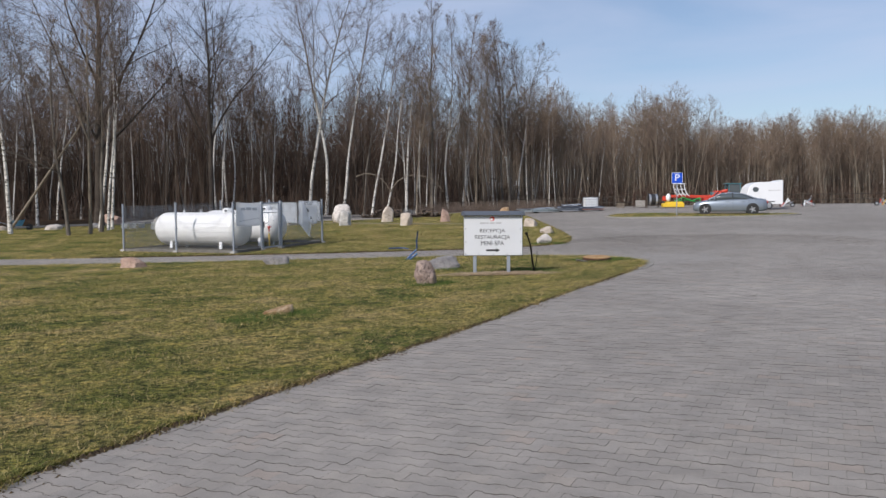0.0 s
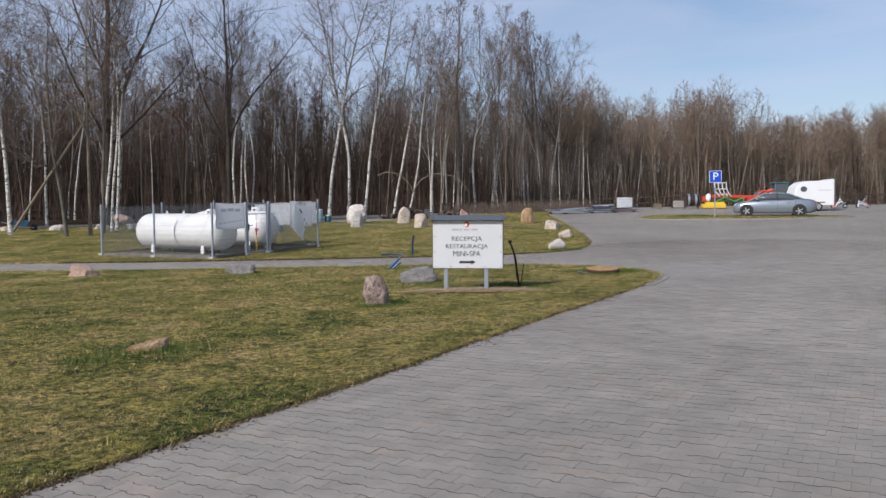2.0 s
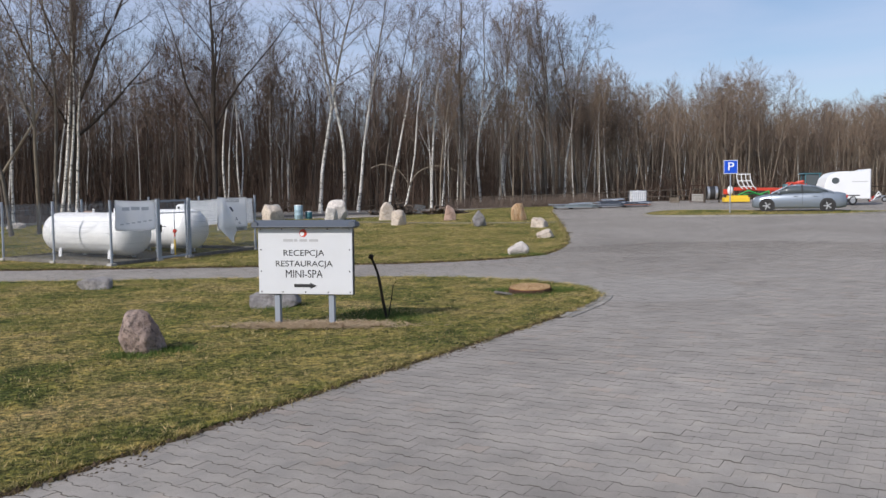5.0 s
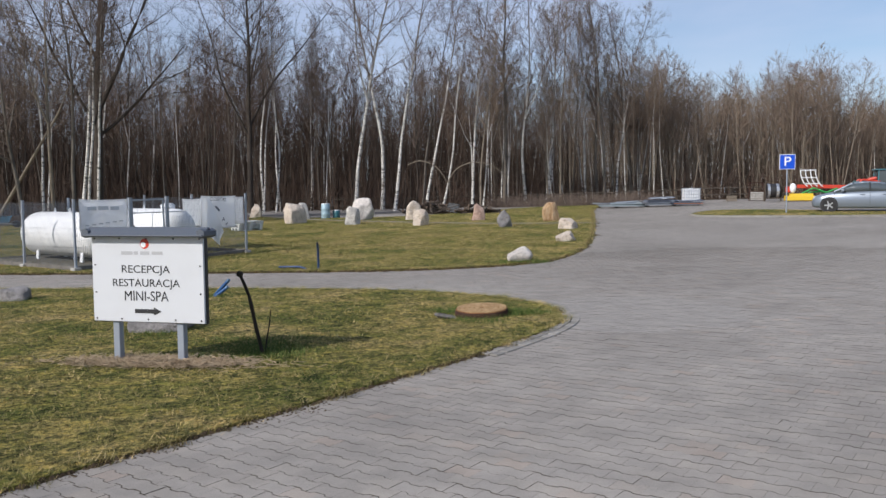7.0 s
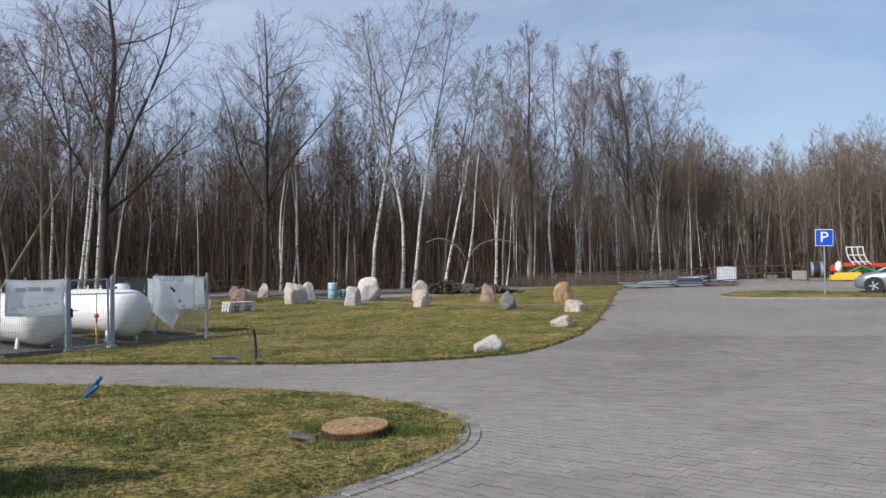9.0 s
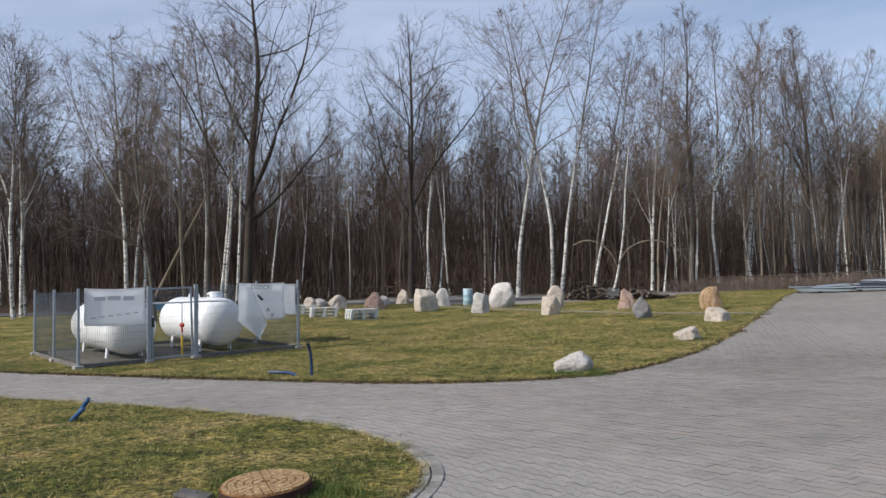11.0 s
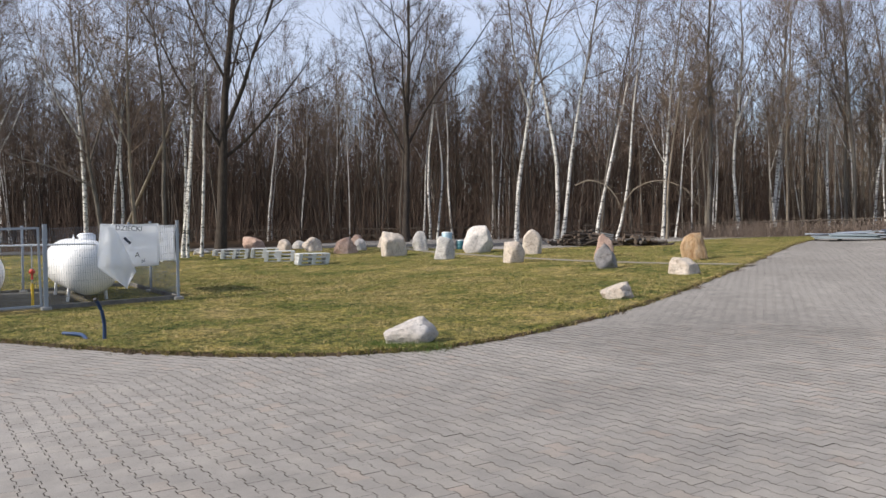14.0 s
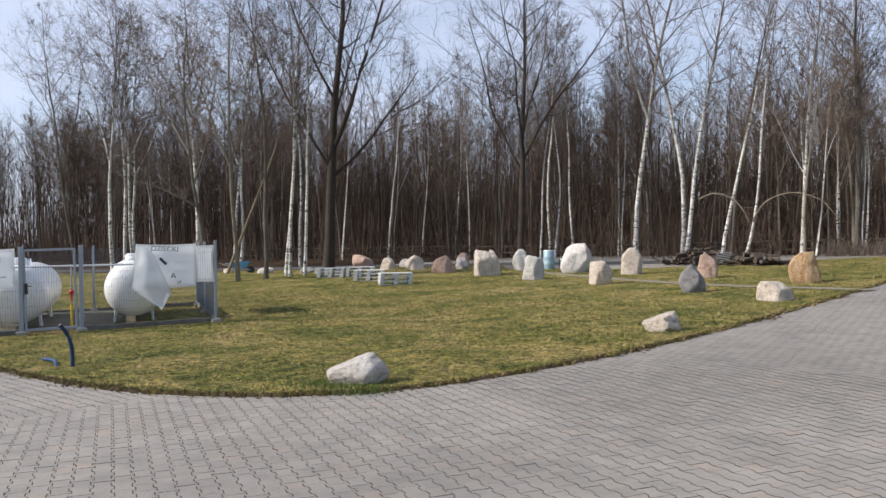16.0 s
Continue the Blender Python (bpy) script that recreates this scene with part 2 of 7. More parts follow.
def mesh_np(name, verts, tris, mats, idx=None, smooth=False):
    """A mesh from arrays of points and triangles."""
    verts, tris = np.asarray(verts, np.float32), np.asarray(tris, np.int32)
    me = bpy.data.meshes.new(name)
    me.vertices.add(len(verts))
    me.vertices.foreach_set("co", verts.ravel())
    me.loops.add(len(tris) * 3)
    me.loops.foreach_set("vertex_index", tris.ravel())
    me.polygons.add(len(tris))
    me.polygons.foreach_set("loop_start", np.arange(0, len(tris) * 3, 3, dtype=np.int32))
    for m in mats:
        me.materials.append(m)
    if idx is not None:
        me.polygons.foreach_set("material_index", np.asarray(idx, np.int32))
    me.polygons.foreach_set("use_smooth", np.full(len(tris), bool(smooth)))
    me.update(calc_edges=True)
    return me


def part_np(name, verts, tris, mat, parent=None, label="", smooth=False):
    ob = new(name, mesh_np(name, verts, tris, [mat] if not isinstance(mat, list) else mat, None, smooth))
    if parent:
        ob.parent = parent
    return tagged(ob, label)


def part(name, bm, mat, parent=None, label="", smooth=False):
    """Links a bmesh as one mesh object under a thing or a part."""
    me = bpy.data.meshes.new(name)
    bm.to_mesh(me)
    bm.free()
    me.materials.append(mat)
    if smooth:
        for p in me.polygons:
            p.use_smooth = True
    ob = new(name, me)
    if parent:
        ob.parent = parent
    return tagged(ob, label)


def thing(name, m, label, category, group="", kind=""):
    ob = new(name)
    ob.empty_display_size = 0.2
    ob.matrix_world = m
    return tagged(ob, label, category, group, kind)


def box(bm, size, m=None, bevel=0.0, seg=1):
    """Adds a box of that size, centred on m."""
    r = bmesh.ops.create_cube(bm, size=1.0, matrix=(m or Matrix()) @ Matrix.Diagonal((*size, 1)))
    if bevel:
        edges = list({e for v in r["verts"] for e in v.link_edges})
        bmesh.ops.bevel(bm, geom=edges, offset=bevel, segments=seg, affect="EDGES", profile=0.7)
    return bm


def rod(bm, a, b, r1, r2=None, sides=10):
    a, b = Vector(a), Vector(b)
    d = b - a
    m = Matrix.Translation((a + b) / 2) @ d.to_track_quat("Z", "Y").to_matrix().to_4x4()
    bmesh.ops.create_cone(bm, cap_ends=True, segments=sides, radius1=r1, radius2=r1 if r2 is None else r2, depth=d.length, matrix=m)
    return bm


def bent(bm, pts, r, sides=8):
    for a, b in zip(pts, pts[1:]):
        rod(bm, a, b, r, r, sides)
        bmesh.ops.create_icosphere(bm, subdivisions=1, radius=r, matrix=Matrix.Translation(b))
    return bm


def pipe(pts, r, sides=10):
    """One smooth tube through the points."""
    P = np.asarray(pts, float)[None]
    return tubes(P, np.full(P.shape[:2], r), sides)


def tubes(P, R, sides):
    """Tapered tubes along N polylines of K points: P (N, K, 3), R (N, K)."""
    N, K, _ = P.shape
    d = np.gradient(P, axis=1)
    d /= np.linalg.norm(d, axis=2, keepdims=True) + 1e-9
    ref = np.where(np.abs(d[..., 2:3]) > 0.9, np.array([1.0, 0, 0]), np.array([0, 0, 1.0]))
    u = np.cross(d, ref)
    u /= np.linalg.norm(u, axis=2, keepdims=True) + 1e-9
    w = np.cross(d, u)
    a = np.arange(sides) * 2 * math.pi / sides
    V = P[:, :, None] + R[:, :, None, None] * (np.cos(a)[:, None] * u[:, :, None] + np.sin(a)[:, None] * w[:, :, None])
    base = (np.arange(N) * K * sides)[:, None, None] + (np.arange(K - 1) * sides)[None, :, None]
    s = np.arange(sides)[None, None]
    n = (s + 1) % sides
    q = np.stack([base + s, base + n, base + sides + n, base + sides + s], -1).reshape(-1, 4)
    return V.reshape(-1, 3), np.concatenate([q[:, [0, 1, 2]], q[:, [0, 2, 3]]])


def slivers(rng, P, R):
    """The finest twigs, one tapering three-cornered blade each."""
    a, b = P[:, 0], P[:, -1]
    d = b - a
    n = np.cross(d, rng.normal(0, 1, d.shape))
    n /= np.linalg.norm(n, axis=1, keepdims=True) + 1e-9
    w = n * R[:, :1] * 1.35
    return np.stack([a - w, a + w, b], 1).reshape(-1, 3), np.arange(len(a) * 3).reshape(-1, 3)


def merge(chunks):
    """Joins (verts, tris) pairs."""
    out_v, out_t, n = [], [], 0
    for v, t in chunks:
        out_v.append(v)
        out_t.append(t + n)
        n += len(v)
    return np.concatenate(out_v), np.concatenate(out_t)


# ---- the lie of the land ----


def step(u):
    u = np.clip(u, 0, 1)
    return u * u * (3 - 2 * u)


def gz(x, y):
    """Height of the ground, which rises gently away and to the east."""
    return 0.019 * 21 * np.tanh((x - 1.65) / 21) + 0.95 * step((y - 26) / 42) + 0.14 * step((x - 5) / 9) * step((y - 36) / 12)


def on(x, y, turn=0.0, dz=0.0):
    return pose(x, y, float(gz(x, y)) + dz, 0, 0, turn)


def curve(pts, n=12):
    """Catmull-Rom through the points."""
    p = np.array([pts[0], *pts, pts[-1]], float)
    out = []
    for k in range(1, len(p) - 2):
        t = np.linspace(0, 1, n, endpoint=False)[:, None]
        a, b, c, d = p[k - 1], p[k], p[k + 1], p[k + 2]
        out.append(0.5 * (2 * b + (c - a) * t + (2 * a - 5 * b + 4 * c - d) * t**2 + (3 * b - a - 3 * c + d) * t**3))
    return np.concatenate(out + [p[-1:]])


def inside(x, y, poly):
    """Which points lie in a closed outline."""
    x, y = np.asarray(x, float), np.asarray(y, float)
    r = np.zeros(x.shape, bool)
    a = poly
    b = np.roll(poly, -1, axis=0)
    for (x0, y0), (x1, y1) in zip(a, b):
        if y0 == y1:
            continue
        r ^= ((y0 > y) != (y1 > y)) & (x < (x1 - x0) * (y - y0) / (y1 - y0) + x0)
    return r


def edge_distance(x, y, line):
    """Distance of points to a polyline."""
    q = np.stack([x, y], -1)
    best = np.full(np.shape(x), 1e9)
    for a, b in zip(line, line[1:]):
        d = b - a
        t = np.clip(((q - a) @ d) / (d @ d + 1e-12), 0, 1)
        best = np.minimum(best, np.linalg.norm(q - a - t[..., None] * d, axis=-1))
    return best


# outlines of the lawns and the planted island
EDGE_NEAR = curve([(-9, -9), (-4.6, 0.5), (-2.36, 5.05), (-0.69, 8.45), (0.6, 11.0), (2.45, 14.95), (4.15, 18.4), (5.1, 20.5), (5.55, 21.9), (5.55, 22.9), (5.15, 24.0), (4.25, 24.95), (3.1, 25.6), (1.5, 26.05), (-1.5, 26.3), (-6, 26.25), (-12, 26.3), (-22, 27.0), (-60, 29)])
EDGE_FAR = curve([(-60, 32), (-22, 29.9), (-12, 29.5), (-6.5, 29.5), (-2.5, 29.6), (0.5, 29.75), (2.4, 30.15), (3.8, 30.95), (4.7, 32.2), (5.15, 34.2), (5.4, 37.5), (5.4, 41), (5.3, 45.5), (5.1, 52), (4.9, 58.5), (5.3, 62.5), (6, 68)])
LAWN_A = np.concatenate([EDGE_NEAR, [(-60, -9)]])
LAWN_BACK = curve([(6, 68.4), (2.5, 67.2), (0.3, 64.5), (-1.4, 60.5), (-3.4, 57.6), (-6, 55.4), (-10, 55.4), (-15, 57.6), (-20, 55.6), (-27, 51.4), (-36, 47.2), (-60, 39)], 5)
LAWN_B = np.concatenate([EDGE_FAR, LAWN_BACK])
FOOTPATH = curve([(5.6, 46.75), (4.8, 46.9), (2.3, 47.3), (-0.6, 48.25), (-3.5, 49.65), (-7.0, 51.6), (-10.0, 53.4), (-12.5, 55.4), (-15, 58.0)], 6)
WOOD_LANE = curve([(-64, 40.5), (-37, 49.3), (-28, 53.1), (-20.5, 57.4), (-15, 59.4), (-9, 60.6), (-3, 62.5)], 6)
ISLE = curve([(9.6, 50.2), (9.9, 48.6), (11.6, 47.2), (14.3, 46.3), (17.2, 46.2), (19.8, 47.0), (20.4, 47.8), (19.4, 48.4), (16.4, 49.2), (13.6, 51.2), (11.0, 52.2), (9.6, 50.2)], 8)
DRIVE = np.array([(9.5, -14), (46, -14), (46, 69), (6, 69)], float)


def sheet(name, xs, ys, mat, dz, keep=None, bumps=0.0, label=""):
    """A grid of ground between two rows of stations."""
    X, Y = np.meshgrid(xs, ys, indexing="ij")
    Z = gz(X, Y) + dz
    if bumps:
        Z = Z + np.array([bumps * noise.noise((a * 0.9, b * 0.9, 3.0)) + bumps * 0.5 * noise.noise((a * 3.1, b * 3.1, 7.0)) for a, b in zip(X.ravel(), Y.ravel())]).reshape(X.shape)
    n, m = X.shape
    k = np.arange(n * m).reshape(n, m)
    q = np.stack([k[:-1, :-1], k[1:, :-1], k[1:, 1:], k[:-1, 1:]], -1).reshape(-1, 4)
    V = np.stack([X, Y, Z], -1).reshape(-1, 3)
    if keep is not None:
        c = V[q].mean(1)
        q = q[keep(c[:, 0], c[:, 1])]
    return part_np(name, V, np.concatenate([q[:, [0, 1, 2]], q[:, [0, 2, 3]]]), mat, None, label, True)


def outline_sheet(name, poly, mat, dz, cell=0.5):
    """A filled outline that follows the ground."""
    bm = bmesh.new()
    vs = [bm.verts.new((x, y, 0)) for x, y in poly]
    bm.faces.new(vs)
    lo, hi = poly.min(0), poly.max(0)
    for axis in (0, 1):
        for c in np.arange(lo[axis] + cell, hi[axis], cell):
            co, no = [0, 0, 0], [0, 0, 0]
            co[axis], no[axis] = c, 1
            bmesh.ops.bisect_plane(bm, geom=bm.verts[:] + bm.edges[:] + bm.faces[:], plane_co=co, plane_no=no)
    for v in bm.verts:
        v.co.z = float(gz(v.co.x, v.co.y)) + dz
    bmesh.ops.recalc_face_normals(bm, faces=bm.faces)
    for f in bm.faces:
        if f.normal.z < 0:
            f.normal_flip()
    rim = [e for e in bm.edges if e.is_boundary]
    r = bmesh.ops.extrude_edge_only(bm, edges=rim)
    for v in r["geom"]:
        if isinstance(v, bmesh.types.BMVert):
            v.co.z -= 0.09
    return part(name, bm, mat)

# ---- ground, paving, lawns ----
WALK = np.array([eye[:2] for _, eye, _, _ in PATH])
fine = np.arange(-70, 70.1, 2.0)
far_st = np.array([-900, -500, -300, -200, -150, -120, -100, -85])
ground = sheet("ground", np.concatenate([far_st, fine, -far_st[::-1]]), np.concatenate([far_st, np.arange(-70, 150, 2.0), [160, 180, 210, 260, 340, 500, 900]]), LITTER, -0.10)
tagged(ground, "brown leaf-littered soil reaching under the bare woods", "ground", kind="structure")

CELL = 0.5
px, py = np.arange(-24, 46.1, CELL), np.arange(-14, 75.1, CELL)


def near_walk(x, y):
    lawn = inside(x, y, LAWN_A) & (edge_distance(x, y, EDGE_NEAR) > 0.8)
    lawn |= inside(x, y, LAWN_B) & (edge_distance(x, y, EDGE_FAR) > 0.8)
    d = edge_distance(x + 1.6, y - 3.2, WALK)
    lane = (x > -9) & (x < 6) & (y > 25) & (y < 31.5)
    return ((d < 7.2) | lane) & ~lawn & (y > 0) & (x < 16)


def well_inside(x, y):
    return near_walk(x - CELL, y) & near_walk(x + CELL, y) & near_walk(x, y - CELL) & near_walk(x, y + CELL)


paving = sheet("pavement", px, py, PAVER_FAR, -0.003, lambda x, y: ~well_inside(x, y))
tagged(paving, "grey concrete block paving of the yard and driveway", "pavement", kind="structure")
bed = sheet("paving_bed", px, py, JOINT, -0.0065, near_walk)
tagged(bed, "dark sand in the joints between paving blocks", "sand", kind="structure")



def ragged(poly, n_edge, keep):
    """An outline with its paving edge worn uneven."""
    out = []
    rng = random.Random(41)
    for k, (p, q) in enumerate(zip(poly, np.roll(poly, -1, axis=0))):
        out.append(tuple(p))
        L = math.hypot(*(q - p))
        if k >= n_edge - 1 or not keep(*p) or L < 0.2:
            continue
        m = int(L / 0.14)
        nx, ny = (q[1] - p[1]) / L, -(q[0] - p[0]) / L
        for i in range(1, m):
            f = i / m
            x, y = p[0] + (q[0] - p[0]) * f, p[1] + (q[1] - p[1]) * f
            j = 0.035 * noise.noise((x * 2.1, y * 2.1, 5.0)) + 0.022 * noise.noise((x * 6.0, y * 6.0, 9.0)) + rng.uniform(-0.008, 0.008)
            out.append((x + nx * j, y + ny * j))
    return np.array(out)


lawn_near = outline_sheet("lawn", ragged(LAWN_A, len(EDGE_NEAR), lambda x, y: x > -6 and y < 19.7), LAWN, 0.02, 0.7)
tagged(lawn_near, "patchy winter grass with straw-coloured tufts beside the driveway", "lawn", kind="structure")
lawn_far = outline_sheet("lawn", ragged(LAWN_B, len(EDGE_FAR), lambda x, y: x > -14 and y < 60), LAWN, 0.025, 1.0)
tagged(lawn_far, "mown winter grass with boulders and gas tanks on it", "lawn", kind="structure")
floor = outline_sheet("wood_floor", np.concatenate([LAWN_BACK, [(-60, 96), (40, 96), (40, 69.6), (6.2, 69.4)]]), LITTER, -0.004, 3.0)
tagged(floor, "brown leaf litter along the wood's edge", "ground", kind="structure")


def ribbon(name, line, width, mat, dz):
    """A strip of ground along a line, with a slightly uneven border."""
    d = np.gradient(line, axis=0)
    d /= np.linalg.norm(d, axis=1, keepdims=True)
    rows = []
    for f in (-0.5, -0.17, 0.17, 0.5):
        wob = np.array([0.05 * noise.noise((x * 1.3, y * 1.3, f * 9)) for x, y in line])
        q = line + np.stack([d[:, 1], -d[:, 0]], -1) * (f * width + wob[:, None])
        rows.append(np.concatenate([q, (gz(q[:, 0], q[:, 1]) + dz)[:, None]], 1))
    n, V = len(line), np.concatenate(rows)
    k = np.arange(4 * n).reshape(4, n)
    q = np.stack([k[:-1, :-1], k[:-1, 1:], k[1:, 1:], k[1:, :-1]], -1).reshape(-1, 4)
    return part_np(name, V, np.concatenate([q[:, [0, 2, 1]], q[:, [0, 3, 2]]]), mat, None, "", True)


PATHGRIT = m_soil("trodden_grit", (0.17, 0.145, 0.105), (0.34, 0.30, 0.24), 4)
tagged(ribbon("footpath", FOOTPATH, 0.5, PATHGRIT, 0.032), "narrow trodden gritty footpath across the lawn", "path", kind="structure")
LANEGREY = m_soil("worn_asphalt", (0.075, 0.072, 0.07), (0.15, 0.145, 0.14), 2.5)
tagged(ribbon("lane", WOOD_LANE, 3.0, LANEGREY, 0.03), "grey worn lane along the wood's edge", "road", kind="structure")
isle = outline_sheet("traffic_island", ISLE, LAWN, 0.065, 0.6)
tagged(isle, "low grassed traffic island with a pale kerb", "island", kind="structure")
bm = bmesh.new()
ring = [(x, y) for x, y in ISLE[:-1]]
for (x0, y0), (x1, y1) in zip(ring, ring[1:] + ring[:1]):
    d = math.hypot(x1 - x0, y1 - y0)
    box(bm, (d * 0.98, 0.10, 0.2), Matrix.Translation(((x0 + x1) / 2, (y0 + y1) / 2, float(gz(x0, y0)) - 0.02)) @ Matrix.Rotation(math.atan2(y1 - y0, x1 - x0), 4, "Z"), 0.012)
kerb = part("kerb", bm, ISLEKERB, isle, "grey concrete kerb stones")


def grass_blades():
    rng = np.random.default_rng(4)
    chunks = []
    for poly, line, area, n, each, spread, hmin, hmax, wid, dmin, dmax in (
        (LAWN_A, EDGE_NEAR, (-8, 6, 3, 27), 28000, 22, 0.045, 0.018, 0.036, 0.0030, 0, 7.0),
        (LAWN_A, EDGE_NEAR, (-8, 6, 0, 27), 130000, 1, 0.0, 0.012, 0.026, 0.0032, 0, 7.5),
        (LAWN_A, EDGE_NEAR, (-20, 6, 3, 27), 16000, 14, 0.06, 0.02, 0.042, 0.006, 7.0, 18),
        (LAWN_B, EDGE_FAR, (-16, 6, 29, 42), 16000, 16, 0.06, 0.02, 0.042, 0.006, 0, 30),
        (LAWN_B, EDGE_FAR, (-22, 6, 36, 64), 16000, 8, 0.09, 0.025, 0.05, 0.013, 0, 60),
        (LAWN_B, EDGE_FAR, (-14, 6, 29, 50), 5200, 14, 0.09, 0.03, 0.06, 0.007, 0, 60),
        (LAWN_A, EDGE_NEAR, (-12, 6, 4, 27), 4200, 18, 0.07, 0.03, 0.062, 0.004, 0, 18),
    ):
        cx = np.repeat(rng.uniform(area[0], area[1], n), each)
        cy = np.repeat(rng.uniform(area[2], area[3], n), each)
        size = np.repeat(rng.uniform(0.5, 1.3, n), each)
        x, y = cx + rng.normal(0, 1, len(cx)) * spread, cy + rng.normal(0, 1, len(cx)) * spread
        d = edge_distance(cx, cy, WALK)
        ok = (d >= dmin) & (d < dmax)
        x, y, size = x[ok], y[ok], size[ok]
        ok = inside(x, y, poly)
        if poly is LAWN_B:
            ok &= edge_distance(x, y, FOOTPATH) > 0.24 + 0.12 * np.sin(x * 5.1) * np.sin(y * 3.3)
        x, y, size = x[ok], y[ok], size[ok]
        # rank edge: longer blades along the paving
        e = edge_distance(x, y, line)
        tall = rng.uniform(hmin, hmax, len(x)) * size * (1 + 0.5 * np.exp(-((e / 0.10) ** 2)))
        a = rng.uniform(0, 2 * math.pi, len(x))
        lean = rng.uniform(0.5, 1.9, len(x)) * tall
        w = wid * rng.uniform(0.6, 1.4, len(x))
        z = gz(x, y) + 0.012
        b = a + rng.uniform(-1, 1, len(x)) + math.pi / 2
        p0 = np.stack([x - np.cos(b) * w, y - np.sin(b) * w, z], -1)
        p1 = np.stack([x + np.cos(b) * w, y + np.sin(b) * w, z], -1)
        tip = np.stack([x + np.cos(a) * lean, y + np.sin(a) * lean, z + tall], -1)
        chunks.append((np.stack([p0, p1, tip], 1).reshape(-1, 3), np.arange(len(x) * 3).reshape(-1, 3)))
    # ragged fringe hanging over the paving
    for line, lo, hi, n, wid in ((EDGE_NEAR, 0.5, 27, 34000, 0.003), (EDGE_FAR, 29.4, 60, 34000, 0.008)):
        seg = np.linalg.norm(np.diff(line, axis=0), axis=1)
        st = np.concatenate([[0], np.cumsum(seg)])
        q = rng.uniform(0, st[-1], n * 2)
        clump = 0.5 + 0.5 * np.sin(q * 9.0) * np.sin(q * 3.7 + 1.0) * np.sin(q * 1.3)
        x, y = np.interp(q, st, line[:, 0]), np.interp(q, st, line[:, 1])
        ok = (y > lo) & (y < hi) & (x > -13) & (rng.random(len(q)) < 0.35 + 0.65 * clump)
        q, x, y, clump = q[ok], x[ok], y[ok], clump[ok]
        ex = np.interp(q + 0.05, st, line[:, 0]) - x
        ey = np.interp(q + 0.05, st, line[:, 1]) - y
        out = np.arctan2(-ex, ey)
        off = rng.normal(-0.02, 0.055, len(x)) + 0.12 * (clump - 0.5)
        x, y = x + np.cos(out) * off, y + np.sin(out) * off
        a = out + rng.normal(0, 0.9, len(x))
        tall = rng.uniform(0.025, 0.065, len(x)) * (0.6 + 0.9 * clump)
        lean = rng.uniform(0.4, 1.6, len(x)) * tall
        w = wid * rng.uniform(0.6, 1.3, len(x))
        b = a + math.pi / 2
        z = gz(x, y)
        p0 = np.stack([x - np.cos(b) * w, y - np.sin(b) * w, z], -1)
        p1 = np.stack([x + np.cos(b) * w, y + np.sin(b) * w, z], -1)
        tip = np.stack([x + np.cos(a) * lean, y + np.sin(a) * lean, z + tall], -1)
        chunks.append((np.stack([p0, p1, tip], 1).reshape(-1, 3), np.arange(len(x) * 3).reshape(-1, 3)))
    V, T = merge(chunks)
    tagged(part_np("grass", V, T, BLADE), "short green and straw-coloured grass blades on the lawns", "grass", kind="stuff")


grass_blades()


def lush_grass():
    """Longer dark green grass round stones, posts and the manhole."""
    rng = np.random.default_rng(19)
    chunks = []
    for cx, cy, r, n in ((4.95, 22.95, 0.22, 1700), (4.45, 22.3, 0.28, 1000), (3.95, 23.0, 0.18, 900), (-0.1, 17.0, 0.24, 1500), (0.25, 17.3, 0.16, 700), (0.2, 20.95, 0.32, 900), (2.35, 19.8, 0.28, 2200), (2.0, 20.3, 0.35, 1600),
                         (1.65, 19.25, 0.10, 500), (-2.1, 12.85, 0.22, 1100), (-2.7, 12.2, 0.25, 800), (4.2, 31.55, 0.24, 1200), (3.6, 31.5, 0.26, 900), (4.75, 37.9, 0.25, 700), (-4.7, 24.3, 0.25, 500), (-1.0, 24.9, 0.2, 500)):
        x, y = cx + rng.normal(0, r, n), cy + rng.normal(0, r * 0.8, n)
        a = rng.uniform(0, 6.28, n)
        tall = rng.uniform(0.03, 0.085, n)
        lean = tall * rng.uniform(0.2, 1.2, n)
        w = 0.0035 * rng.uniform(0.7, 1.3, n)
        z = gz(x, y) + 0.012
        p0 = np.stack([x + np.sin(a) * w, y - np.cos(a) * w, z], -1)
        p1 = np.stack([x - np.sin(a) * w, y + np.cos(a) * w, z], -1)
        tip = np.stack([x + np.cos(a) * lean, y + np.sin(a) * lean, z + tall], -1)
        chunks.append((np.stack([p0, p1, tip], 1).reshape(-1, 3), np.arange(n * 3).reshape(-1, 3)))
    V, T = merge(chunks)
    k = Mat("green_blade", 0.75, spec=0.25)
    k.color(k.ramp(k.island(), [(0.0, (0.035, 0.075, 0.012)), (0.6, (0.085, 0.13, 0.025)), (1.0, (0.17, 0.18, 0.05))]))
    tagged(part_np("grass_tufts", V, T, k.m), "longer dark green grass round stones and posts", "grass", kind="stuff")


lush_grass()


